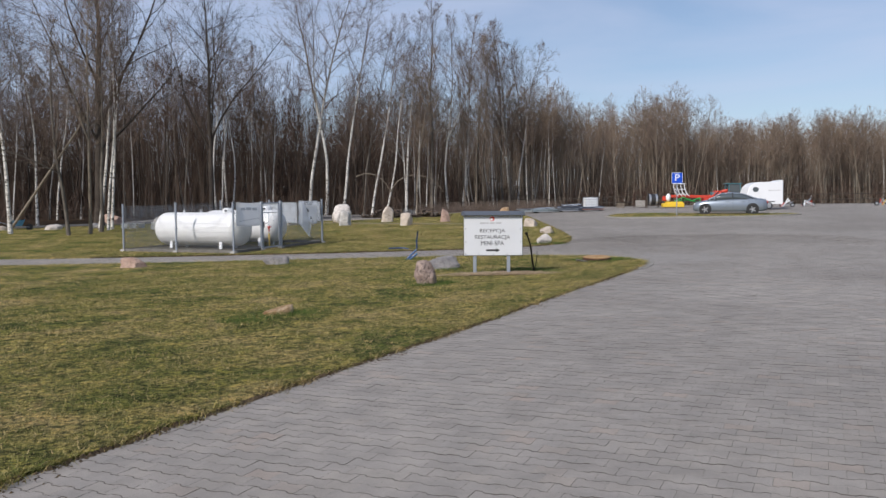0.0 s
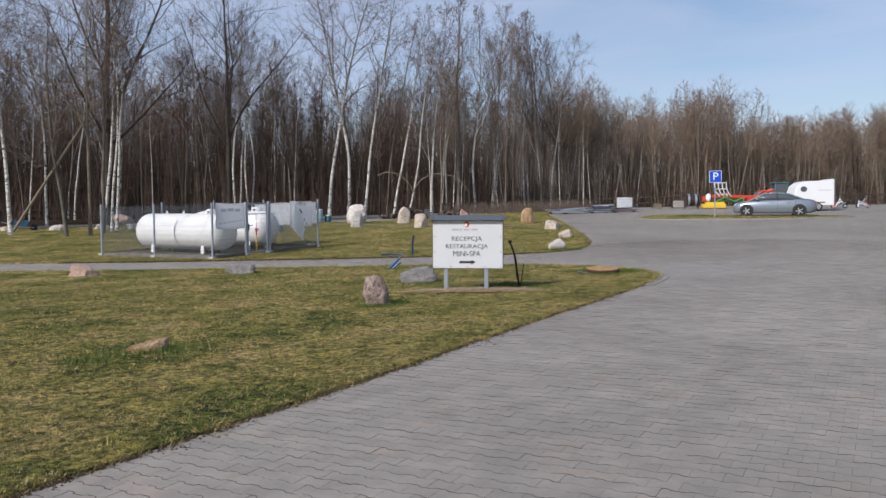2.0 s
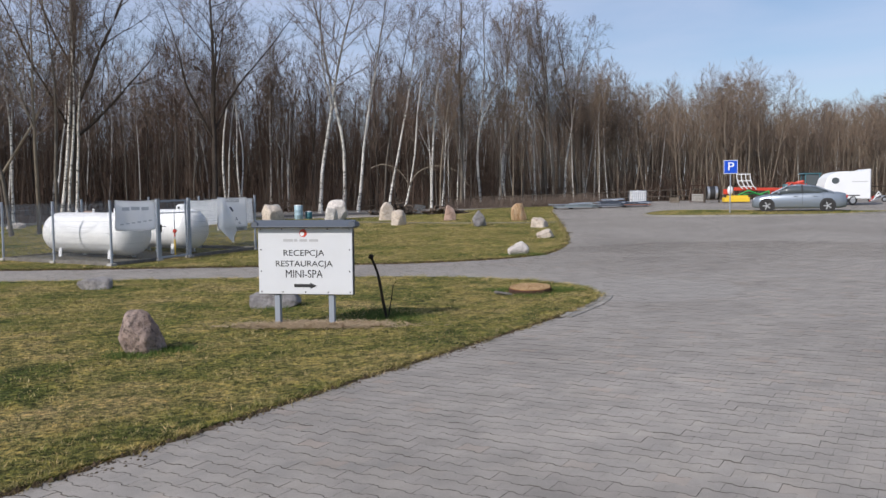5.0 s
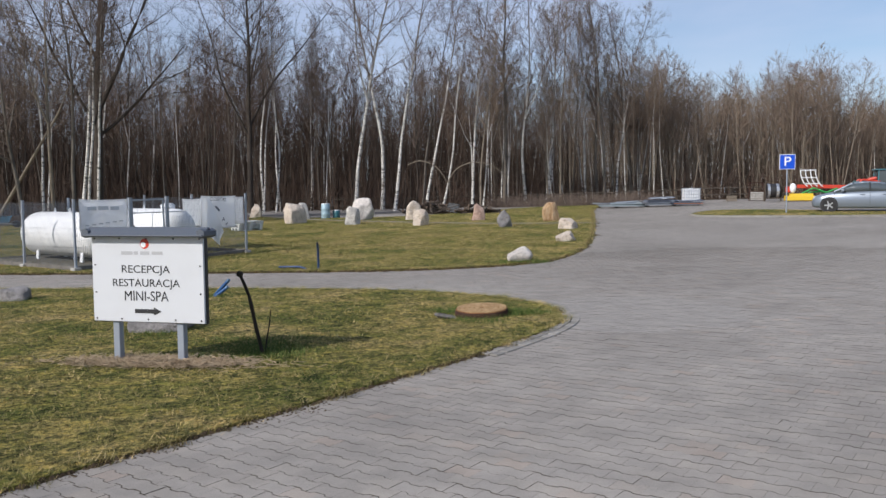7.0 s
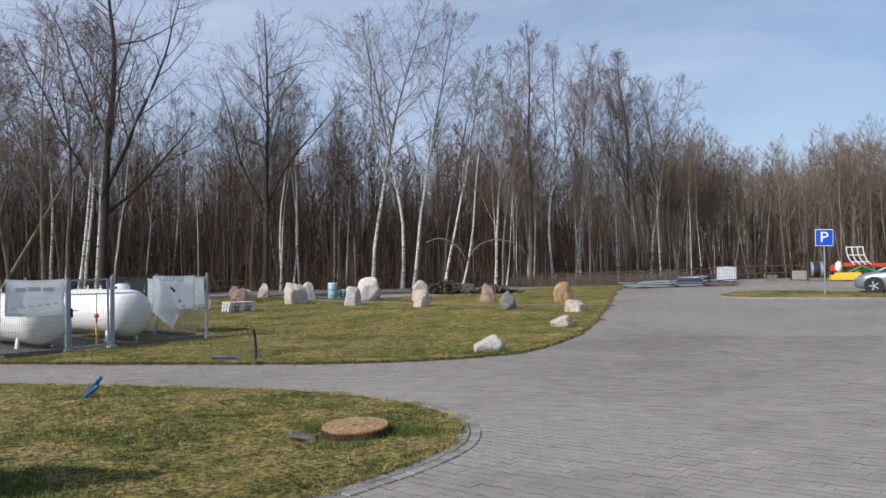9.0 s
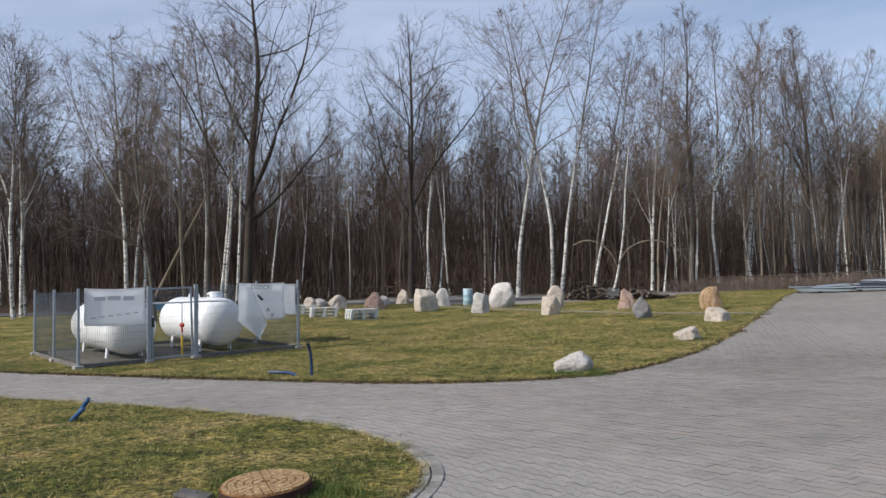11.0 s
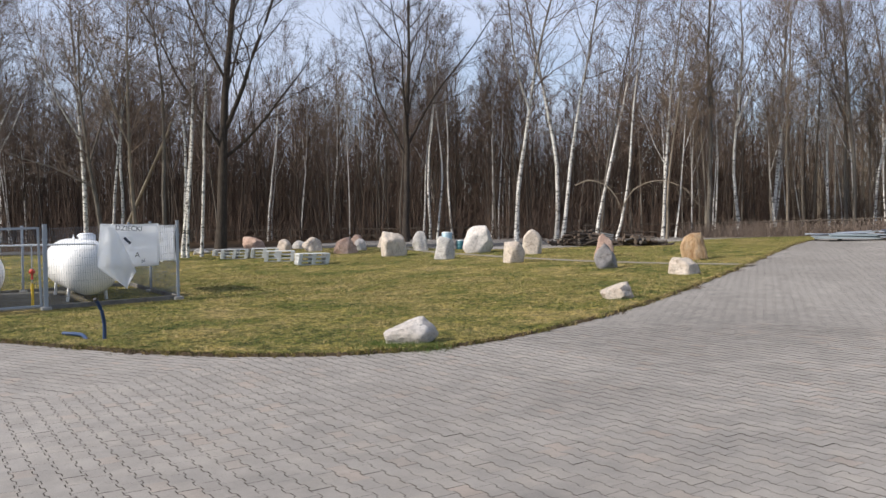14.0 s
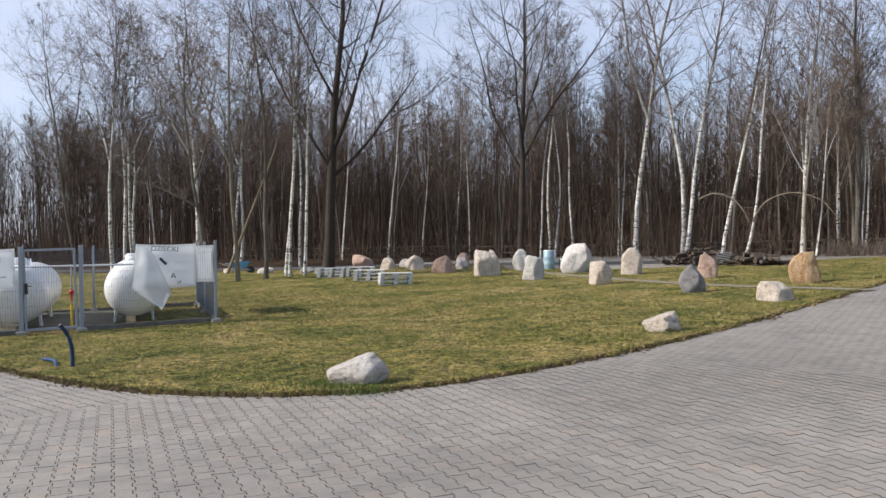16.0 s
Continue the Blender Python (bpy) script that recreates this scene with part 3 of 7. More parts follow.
def edge_soil():
    """Crumbs of soil and dead grass spilt from the lawns' edges over the paving."""
    rng = np.random.default_rng(14)
    chunks = []
    base = np.array([(1, 0, 0), (0, 1, 0), (-1, 0, 0), (0, -1, 0), (0, 0, 0.7)])
    tri = np.array([(0, 1, 4), (1, 2, 4), (2, 3, 4), (3, 0, 4)])
    for line, lo, hi, n in ((EDGE_NEAR, 0.5, 27, 6000), (EDGE_FAR, 29.4, 60, 9000)):
        seg = np.linalg.norm(np.diff(line, axis=0), axis=1)
        st = np.concatenate([[0], np.cumsum(seg)])
        q = rng.uniform(0, st[-1], n * 2)
        x, y = np.interp(q, st, line[:, 0]), np.interp(q, st, line[:, 1])
        ok = (y > lo) & (y < hi) & (x > -13)
        q, x, y = q[ok], x[ok], y[ok]
        off = np.abs(rng.normal(0, 0.10, len(q))) * (0.4 + 0.9 * np.sin(q * 2.1) ** 2 * np.sin(q * 0.7) ** 2) - 0.02
        out = np.arctan2(-(np.interp(q + 0.05, st, line[:, 0]) - x), np.interp(q + 0.05, st, line[:, 1]) - y)
        x, y = x + np.cos(out) * off, y + np.sin(out) * off
        s = rng.uniform(0.006, 0.019, len(x)) * (1.6 if lo > 20 else 1.0) * (1 + 1.3 * (off < 0.04))
        t = rng.uniform(0, 6.28, len(x))
        B = base[None] * s[:, None, None]
        V = np.stack([B[..., 0] * np.cos(t)[:, None] - B[..., 1] * np.sin(t)[:, None] + x[:, None], B[..., 0] * np.sin(t)[:, None] + B[..., 1] * np.cos(t)[:, None] + y[:, None], B[..., 2] + gz(x, y)[:, None] - 0.001], -1)
        chunks.append((V.reshape(-1, 3), (tri[None] + (np.arange(len(x)) * 5)[:, None, None]).reshape(-1, 3)))
    V, T = merge(chunks)
    tagged(part_np("edge_soil", V, T, EDGESOIL), "dark crumbs of soil and dead grass along the lawn edges", "soil", kind="stuff")


EDGESOIL = m_soil("crumbled_soil", (0.035, 0.026, 0.017), (0.13, 0.095, 0.06), 8)
edge_soil()

# ---- woods ----


def grow(rng, start, way, length, r0, r1, K, up, wob):
    """N curved shoots: points (N, K, 3) and radii (N, K)."""
    N = len(start)
    P = np.zeros((N, K, 3))
    P[:, 0] = start
    d = way / (np.linalg.norm(way, axis=1, keepdims=True) + 1e-9)
    for k in range(1, K):
        d = d + rng.normal(0, wob, (N, 3)) + np.array([0, 0, up / (K - 1)])
        d /= np.linalg.norm(d, axis=1, keepdims=True)
        P[:, k] = P[:, k - 1] + d * (length / (K - 1))[:, None]
    t = np.linspace(0, 1, K)
    return P, r0[:, None] * (1 - t) + r1[:, None] * t


def along(rng, P, R, n, lo, hi, elev, spread=0.35):
    """n starts on each shoot, with directions that leave it at about elev from its axis."""
    N, K, _ = P.shape
    t = (rng.random((N, n)) * 0.8 / n + np.arange(n) / n) * (hi - lo) + lo
    f = t * (K - 1)
    i = np.minimum(f.astype(int), K - 2)
    g = (f - i)[..., None]
    r = np.arange(N)[:, None]
    s = P[r, i] * (1 - g) + P[r, i + 1] * g
    rad = R[r, i] * (1 - g[..., 0]) + R[r, i + 1] * g[..., 0]
    axis = P[r, i + 1] - P[r, i]
    axis /= np.linalg.norm(axis, axis=2, keepdims=True) + 1e-9
    az = rng.uniform(0, 2 * math.pi, (N, 1)) + np.arange(n) * 2.4 + rng.normal(0, 0.4, (N, n))
    ref = np.where(np.abs(axis[..., 2:3]) > 0.9, np.array([1.0, 0, 0]), np.array([0, 0, 1.0]))
    u = np.cross(axis, ref)
    u /= np.linalg.norm(u, axis=2, keepdims=True) + 1e-9
    w = np.cross(axis, u)
    e = elev + rng.normal(0, spread * 0.5, (N, n))
    d = axis * np.cos(e)[..., None] + (u * np.cos(az)[..., None] + w * np.sin(az)[..., None]) * np.sin(e)[..., None]
    return s.reshape(-1, 3), d.reshape(-1, 3), rad.reshape(-1), t.reshape(-1)


def tree_shape(seed, H, r, first, limbs, reach, elev, lean=(0, 0), fork=0, detail=2, up=0.7, bend=0.03, heavy=()):
    """Trunk and crown as (verts, tris), the trunk's foot at the origin."""
    rng = np.random.default_rng(seed)
    K = 14 if detail == 2 else 6
    start = np.zeros((1, 3))
    start[:, 2] = -0.15
    P, R = grow(rng, start, np.array([[lean[0], lean[1], 1.0]]), np.array([H]), np.array([r]), np.array([r * 0.10]), K, 0.15, bend)
    R[:, 0] *= 1.25
    stems = [(P, R)]
    if fork:
        f = int(K * 0.42)
        s = np.repeat(P[:, f], fork, 0)
        a = rng.uniform(0, 6.28) + np.arange(fork) * 3.14
        d = np.stack([np.cos(a) * 0.5, np.sin(a) * 0.5, np.ones(fork)], -1)
        stems.append(grow(rng, s, d, np.full(fork, H * 0.5), np.full(fork, R[0, f] * 0.75), np.full(fork, r * 0.08), K, 0.4, bend * 1.5))
    for z, way, rise, length, thick in heavy:
        f = z / H * (K - 1)
        i = int(f)
        p = P[:, i] + (P[:, i + 1] - P[:, i]) * (f - i)
        d = np.array([[math.cos(radians(way)), math.sin(radians(way)), rise]])
        stems.append(grow(rng, p, d, np.array([length]), np.array([thick]), np.array([0.02]), K, 0.25, 0.06))
    trunk, crown = [], []
    sides = 9 if detail == 2 else 4
    for P, R in stems:
        trunk.append(tubes(P, R, sides))
    for n, (P, R) in enumerate(stems):
        lo = first if n == 0 else 0.15
        s, d, rad, t = along(rng, P, R, limbs if n == 0 else limbs // 2, lo, 0.985, elev)
        size = reach * H * np.sin(np.clip((t - lo) / (1 - lo), 0, 1) * 2.6 + 0.45) * rng.uniform(0.55, 1.15, len(t)) + 0.06 * H * (1 - t)
        size = np.maximum(size, 0.025 * H)
        if detail == 2:
            A, Ar = grow(rng, s, d, size, np.minimum(rad * 0.5, 0.010 + size * 0.0085), np.full(len(s), 0.006), 7, up, 0.17)
            crown.append(tubes(A, Ar, 4))
            s2, d2, rad2, t2 = along(rng, A, Ar, 8, 0.15, 0.98, 0.75)
            l2 = np.repeat(size, 8) * (0.55 - 0.28 * t2) * rng.uniform(0.6, 1.2, len(t2))
            B, Br = grow(rng, s2, d2, l2, np.minimum(rad2 * 0.6, 0.013), np.full(len(s2), 0.004), 4, up * 0.7, 0.22)
            crown.append(tubes(B, Br, 3))
            s3, d3, rad3, t3 = along(rng, B, Br, 9, 0.10, 1.0, 0.75)
            l3 = np.repeat(l2, 9) * rng.uniform(0.25, 0.6, len(t3)) + 0.15
            C, Cr = grow(rng, s3, d3, l3, np.full(len(s3), 0.0050), np.full(len(s3), 0.002), 2, up * 0.5, 0.25)
            crown.append(slivers(rng, C, Cr))
        else:
            A, Ar = grow(rng, s, d, size, np.minimum(rad * 0.5, 0.012 + size * 0.009), np.full(len(s), 0.007), 2, up, 0.15)
            crown.append(tubes(A, Ar, 3))
            s2, d2, rad2, t2 = along(rng, A, Ar, 12, 0.10, 1.0, 0.7)
            l2 = np.repeat(size, 12) * rng.uniform(0.25, 0.6, len(t2)) + 0.25
            B, Br = grow(rng, s2, d2, l2, np.full(len(s2), 0.0095), np.full(len(s2), 0.004), 2, up * 0.6, 0.35)
            crown.append(slivers(rng, B, Br))
    return merge(trunk), merge(crown)


def tree(x, y, H, r, kind, seed, lean=(0, 0), fork=0, turn=0.0, first=0.35, limbs=26, reach=0.20, elev=0.75, up=0.7, label="", bend=0.03, heavy=()):
    bark = {"birch": BIRCH, "grey": BARK, "dark": DARKBARK, "tan": TANBARK}[kind]
    twig = {"birch": TWIG, "grey": TWIG, "dark": DARKTWIG, "tan": TWIGPALE}[kind]
    words = {"birch": "bare white-barked birch tree at the wood's edge", "grey": "bare grey-barked tree at the wood's edge",
             "dark": "bare dark-barked broad tree at the wood's edge", "tan": "bare pale brown young tree at the wood's edge"}[kind]
    (tv, tt), (cv, ct) = tree_shape(seed, H, r * (0.74 if kind in ("birch", "tan") else 0.85), first, limbs, reach * 1.25, elev * 1.1, lean, fork, 2, up * 0.55, bend * 1.4, heavy)
    t = thing("tree", on(x, y, turn), label or words, "tree", "bare trees along the wood's edge")
    part_np("trunk", tv, tt, bark, t, smooth=True)
    part_np("crown", cv, ct, twig, t, "leafless branches and twigs")
    return t


tree(-23.2, 52.8, 23, 0.35, "dark", 11, (0.02, 0.0), 0, 0, 0.42, 22, 0.20, 0.8, 0.8, "tall dark oak with heavy bare limbs", 0.03,
     ((5.2, 47, 0.75, 7.5, 0.10), (6.6, 42, 2.4, 12.0, 0.14), (5.6, 222, 1.5, 10.0, 0.085), (8.5, 120, 1.6, 8.0, 0.085), (9.5, 250, 1.8, 8.0, 0.08)))
tree(-19.4, 64.9, 20, 0.27, "dark", 12, (-0.03, 0.0), 0, 10, 0.42, 20, 0.20, 0.7, 0.8, "tall dark bare tree with upright limbs", 0.03,
     ((5.6, 200, 1.5, 10.5, 0.085), (6.3, 30, 1.7, 11.0, 0.09), (7.6, 110, 2.0, 9.5, 0.08), (6.9, 290, 1.7, 10.0, 0.08)))
tree(-11.6, 65.2, 20.5, 0.19, "birch", 13, (0.02, 0), 1, 0, 0.36, 26, 0.19, 0.75)
tree(-10.9, 69.3, 20.5, 0.20, "birch", 14, (0.02, 0), 0, 70, 0.38, 28, 0.17, 0.7)
tree(-9.0, 66.0, 19.5, 0.165, "birch", 15, (0.17, 0.03), 0, 0, 0.42, 24, 0.18, 0.7, bend=0.02)
tree(-6.5, 64.9, 17, 0.13, "birch", 16, (0.15, 0.02), 0, 0, 0.40, 22, 0.17, 0.7)
bent_birch = tree(-5.5, 65.3, 14, 0.11, "birch", 17, (0.24, 0.0), 0, 0, 0.35, 20, 0.19, 0.8)


def arching_branches(parent):
    """Two long low boughs that bow over to the side."""
    foot = parent.matrix_world.translation
    for way in ([(-5.0, 65.2, 2.7), (-4.3, 65.0, 3.6), (-3.0, 64.8, 4.0), (-1.6, 64.6, 3.6), (-0.7, 64.5, 2.6)],
                [(-7.75, 65.0, 3.9), (-6.9, 64.9, 4.15), (-5.9, 64.8, 3.85), (-5.2, 64.7, 3.1), (-4.8, 64.6, 2.2)]):
        rng = np.random.default_rng(77)
        c = curve(way, 5) - np.array(foot)
        r = np.linspace(0.045, 0.012, len(c))
        chunks = [tubes(c[None], r[None], 6)]
        s, d, rad, q = along(rng, c[None], r[None], 26, 0.15, 1.0, 0.9)
        B, Br = grow(rng, s, d, rng.uniform(0.4, 1.2, len(s)), np.full(len(s), 0.010), np.full(len(s), 0.004), 3, -0.2, 0.2)
        chunks.append(tubes(B, Br, 3))
        part_np("bent_branch", *merge(chunks), TANBARK, parent, "pale low branch arching over", True)


arching_branches(bent_birch)
tree(-7.6, 68.5, 16, 0.12, "grey", 18, (0.13, 0.0), 0, 0, 0.40, 22, 0.17, 0.7)
tree(-4.0, 69.0, 17, 0.14, "birch", 19, (0.05, 0.0), 0, 0, 0.40, 24, 0.16, 0.65)
tree(-1.9, 70.9, 18.5, 0.19, "grey", 20, (0.03, 0.0), 1, 0, 0.35, 28, 0.16, 0.6)
tree(0.9, 75.0, 18.5, 0.19, "birch", 21, (0.01, 0.0), 1, 0, 0.36, 28, 0.16, 0.6)
tree(3.8, 77.5, 17, 0.12, "birch", 22, (0.03, 0.0), 0, 0, 0.4, 24, 0.14, 0.55)
tree(4.6, 78.0, 18.5, 0.15, "grey", 23, (0.02, 0.0), 1, 0, 0.3, 30, 0.15, 0.5)
tree(2.6, 79.0, 17, 0.11, "tan", 24, (0.0, 0.0), 0, 0, 0.4, 24, 0.14, 0.55)
tree(-20.5, 69.4, 17, 0.13, "birch", 25, (0.0, 0.0), 0, 0, 0.55, 22, 0.12, 0.6)
tree(-20.0, 71.7, 16, 0.12, "birch", 26, (-0.03, 0.0), 0, 0, 0.55, 22, 0.12, 0.6)
tree(-18.4, 67.0, 14, 0.10, "birch", 27, (0.06, 0.0), 0, 0, 0.55, 18, 0.12, 0.6)
tree(-18.9, 75.4, 16, 0.12, "birch", 28, (0.09, 0.0), 0, 0, 0.55, 20, 0.12, 0.6)
tree(-18.2, 78.5, 17, 0.12, "birch", 29, (-0.02, 0.0), 0, 0, 0.55, 20, 0.12, 0.6)
tree(-20.8, 80.5, 16, 0.11, "birch", 30, (-0.03, 0.0), 0, 0, 0.55, 20, 0.12, 0.6)
tree(-32.2, 72.8, 17, 0.15, "birch", 31, (0.08, 0.0), 0, 0, 0.40, 26, 0.16, 0.6)
tree(-32.5, 65.8, 16, 0.12, "birch", 32, (0.0, 0.0), 0, 0, 0.5, 22, 0.13, 0.6)
tree(-25.5, 74.0, 18, 0.13, "tan", 34, (0.0, 0.0), 0, 0, 0.5, 24, 0.13, 0.55)
# the group beside the fenced tanks
tree(-21.0, 44.2, 12, 0.13, "grey", 41, (-0.05, 0.0), 1, 0, 0.30, 22, 0.20, 0.8, label="bare grey forked tree with crooked low branches", heavy=((3.6, 215, 0.55, 4.0, 0.045),))
tree(-20.35, 45.4, 14, 0.14, "tan", 42, (0.02, 0.0), 1, 0, 0.34, 24, 0.18, 0.7)
tree(-20.4, 46.9, 14.5, 0.13, "grey", 43, (0.05, 0.0), 0, 0, 0.38, 26, 0.17, 0.6)
tree(-21.3, 48.7, 15.5, 0.14, "birch", 44, (0.04, 0.0), 0, 0, 0.40, 24, 0.17, 0.6)
tree(-20.7, 48.5, 15, 0.11, "birch", 45, (0.07, 0.0), 0, 0, 0.42, 24, 0.16, 0.6)
tree(-20.9, 49.5, 15, 0.12, "birch", 46, (0.05, 0.0), 0, 0, 0.45, 22, 0.16, 0.6)
tree(-25.5, 46.4, 15.5, 0.17, "birch", 147, (-0.01, 0.0), 1, 0, 0.36, 28, 0.19, 0.75, bend=0.014)
tree(-28.3, 54.7, 16, 0.13, "birch", 50, (0.0, 0.0), 0, 0, 0.45, 24, 0.16, 0.65)
tree(-32.3, 52.7, 16, 0.14, "birch", 48, (-0.05, 0.0), 0, 0, 0.42, 26, 0.18, 0.7)
tree(-31.5, 52.6, 16, 0.14, "birch", 49, (0.05, 0.0), 1, 0, 0.42, 26, 0.18, 0.7)
tree(-34.2, 45.9, 17, 0.17, "birch", 51, (-0.05, 0.0), 1, 0, 0.36, 30, 0.20, 0.8)
tree(-35.3, 47.1, 17, 0.15, "birch", 52, (-0.02, 0.02), 1, 0, 0.36, 30, 0.20, 0.8)
tree(-36.6, 48.2, 16, 0.13, "birch", 53, (0.01, 0.0), 0, 0, 0.42, 26, 0.19, 0.75)
tree(-38.3, 49.1, 16, 0.14, "birch", 54, (0.02, 0.0), 1, 0, 0.40, 28, 0.19, 0.75)
tree(-42.0, 47.0, 17, 0.13, "grey", 55, (-0.06, 0.0), 1, 0, 0.30, 28, 0.21, 0.8)
tree(-19.1, 66.5, 15, 0.09, "birch", 57, (0.0, 0.0), 0, 0, 0.55, 18, 0.13, 0.6)
tree(-3.0, 66.5, 14, 0.10, "tan", 60, (0.10, 0.0), 0, 0, 0.35, 22, 0.20, 0.8)
tree(-0.5, 72.5, 17, 0.15, "birch", 61, (-0.02, 0.0), 1, 0, 0.36, 28, 0.18, 0.65)
tree(2.0, 73.5, 16, 0.12, "tan", 62, (0.08, 0.0), 0, 0, 0.36, 26, 0.18, 0.65)
tree(6.2, 78.2, 17, 0.13, "birch", 63, (0.0, 0.0), 1, 0, 0.34, 28, 0.17, 0.6)
tree(5.3, 76.6, 18, 0.15, "grey", 64, (0.0, 0.0), 1, 0, 0.32, 30, 0.16, 0.55)
tree(7.4, 79.4, 17, 0.13, "grey", 65, (0.02, 0.0), 1, 0, 0.34, 30, 0.16, 0.55)


def wood_edge(x):
    """Where the wood begins, as y over x."""
    return np.interp(x, [-130, -60, -40, -28, -20, -12, -5, 1, 5, 9, 14, 30, 60, 95], [38, 52, 60, 66, 70, 69, 70, 76, 80, 80, 78, 82, 84, 84])


def wood_top(x):
    """Height of the young wood's canopy."""
    return np.interp(x, [-60, -30, -10, 0, 6, 11, 15, 20, 24, 27, 31, 36, 50, 90], [15.6, 15.6, 14.2, 13.4, 13.2, 12.8, 11.6, 13.0, 12.4, 9.4, 10.0, 10.8, 10.2, 9.6])


def woods():
    """The bare wood behind, as one mass of trees and brush."""
    rng = np.random.default_rng(8)
    kinds = []
    for s in range(10):
        kinds.append(tree_shape(100 + s, 14.0, rng.uniform(0.055, 0.085), rng.uniform(0.3, 0.5), 26, rng.uniform(0.15, 0.20), rng.uniform(0.65, 0.9), (rng.normal(0, 0.05), rng.normal(0, 0.05)), int(rng.integers(0, 2)), 1, 0.35, 0.04))
    groups = {k: [] for k in range(8)}

    for n, dlo, dhi in ((330, 0.5, 14), (400, 14, 34), (120, 34, 62)):
        for a, dd in zip(rng.uniform(-100, 72 + dhi * 0.3, n), rng.uniform(dlo, dhi, n)):
            b = float(wood_edge(a)) + dd
            (tv, tt), (cv, ct) = kinds[rng.integers(len(kinds))]
            h = float(wood_top(a)) / 14.0 * rng.uniform(0.80, 1.0)
            g = rng.uniform(0, 6.28)
            c, s = math.cos(g), math.sin(g)
            M = np.array([[c, -s, 0], [s, c, 0], [0, 0, 1]]) * h
            o = np.array([a, b, float(gz(a, b)) - 0.1])
            bark = rng.choice([0, 1, 2], p=[0.12, 0.24, 0.64]) if a < 3 else rng.choice([0, 1, 7], p=[0.15, 0.35, 0.5])
            groups[int(bark)].append((tv @ M.T + o, tt))
            groups[6 if a < 0 and rng.random() < 0.5 else 3 + int(rng.random() < (0.3 if a < 3 else 0.85))].append((cv @ M.T + o, ct))

    for a, dd in zip(rng.uniform(7, 62, 300), rng.uniform(0.5, 26, 300)):
        b = float(wood_edge(a)) + dd
        (tv, tt), (cv, ct) = kinds[rng.integers(len(kinds))]
        h = float(wood_top(a)) / 14.0 * rng.uniform(0.80, 0.94)
        g = rng.uniform(0, 6.28)
        c, s = math.cos(g), math.sin(g)
        M = np.array([[c * 1.25, -s * 1.25, 0], [s * 1.25, c * 1.25, 0], [0, 0, 1]]) * h
        o = np.array([a, b, float(gz(a, b)) - 0.1])
        groups[7].append((tv @ M.T + o, tt))
        groups[3 + int(rng.random() < 0.8)].append((cv @ M.T + o, ct))

    # slim pale stems standing close together at the wood's corner
    for a, dd in zip(rng.uniform(-4.5, 10, 32), rng.uniform(-4.0, 3.0, 32)):
        b = float(wood_edge(a)) + dd
        (tv, tt), (cv, ct) = kinds[rng.integers(len(kinds))]
        h = rng.uniform(0.62, 0.95)
        g = rng.uniform(0, 6.28)
        c, s = math.cos(g), math.sin(g)
        M = np.array([[c, -s, 0], [s, c, 0], [0, 0, 1]]) * h
        o = np.array([a, b, float(gz(a, b)) - 0.1])
        groups[0 if rng.random() < 0.5 else 7].append((tv @ M.T + o, tt))
        groups[4].append((cv @ M.T + o, ct))

    # thin close-set poles with a haze of fine twigs
    n = 13000
    x = np.concatenate([rng.uniform(-105, 82, n - 3500), rng.uniform(-75, 3, 3500)])
    y = wood_edge(x) + 3 + 52 * rng.random(n) ** 0.85
    h = wood_top(x) * np.where(x > 4, rng.uniform(0.5, 0.9, n), rng.uniform(0.36, 0.78, n))
    st = np.stack([x, y, gz(x, y) - 0.1], -1)
    d = np.stack([rng.normal(0, 0.07, n), rng.normal(0, 0.07, n), np.ones(n)], -1)
    P, R = grow(rng, st, d, h, rng.uniform(0.022, 0.062, n), np.full(n, 0.008), 3, 0.1, 0.05)
    east = x > 1.0 + rng.normal(0, 3.0, n)      # paler bark and twigs towards the east
    pale = (rng.random(n) < 0.06) | (east & (rng.random(n) < 0.65))
    groups[1].append(tubes(P[pale & ~east], R[pale & ~east], 3))
    groups[7].append(tubes(P[pale & east], R[pale & east], 3))
    groups[5].append(tubes(P[~pale], R[~pale], 3))
    m = 16
    s2, d2, r2, t2 = along(rng, P, R, m, 0.15, 1.0, 0.95)
    B, Br = grow(rng, s2, d2, rng.uniform(0.5, 1.9, len(s2)), np.full(len(s2), 0.0135), np.full(len(s2), 0.005), 2, 0.35, 0.35)
    far_east = np.repeat(east, m)
    groups[4].append(slivers(rng, B[far_east], Br[far_east]))
    groups[6].append(slivers(rng, B[~far_east], Br[~far_east]))

    # undergrowth: shrub shoots, thickest along the wood's edge
    n = 6600
    x = rng.uniform(-100, 76, n)
    y = wood_edge(x) - 1.5 + 34 * rng.random(n) ** 1.6
    tall = rng.uniform(1.0, 4.6, n) * (0.55 + 0.6 * rng.random(n))
    st = np.stack([x, y, gz(x, y) - 0.1], -1)
    d = np.stack([rng.normal(0, 0.35, n), rng.normal(0, 0.35, n), np.ones(n)], -1)
    P, R = grow(rng, st, d, tall, np.full(n, 0.016), np.full(n, 0.006), 3, 0.3, 0.12)
    groups[6].append(tubes(P, R, 3))
    s2, d2, r2, t2 = along(rng, P, R, 9, 0.2, 1.0, 0.75)
    B, Br = grow(rng, s2, d2, rng.uniform(0.35, 1.1, len(s2)), np.full(len(s2), 0.009), np.full(len(s2), 0.004), 2, 0.4, 0.25)
    groups[6].append(slivers(rng, B, Br))

    # dead reddish scrub before the rail fence
    n = 1500
    x = rng.uniform(-3, 9, n)
    y = 66.5 + rng.uniform(0, 4.5, n) + 0.25 * np.abs(x - 3)
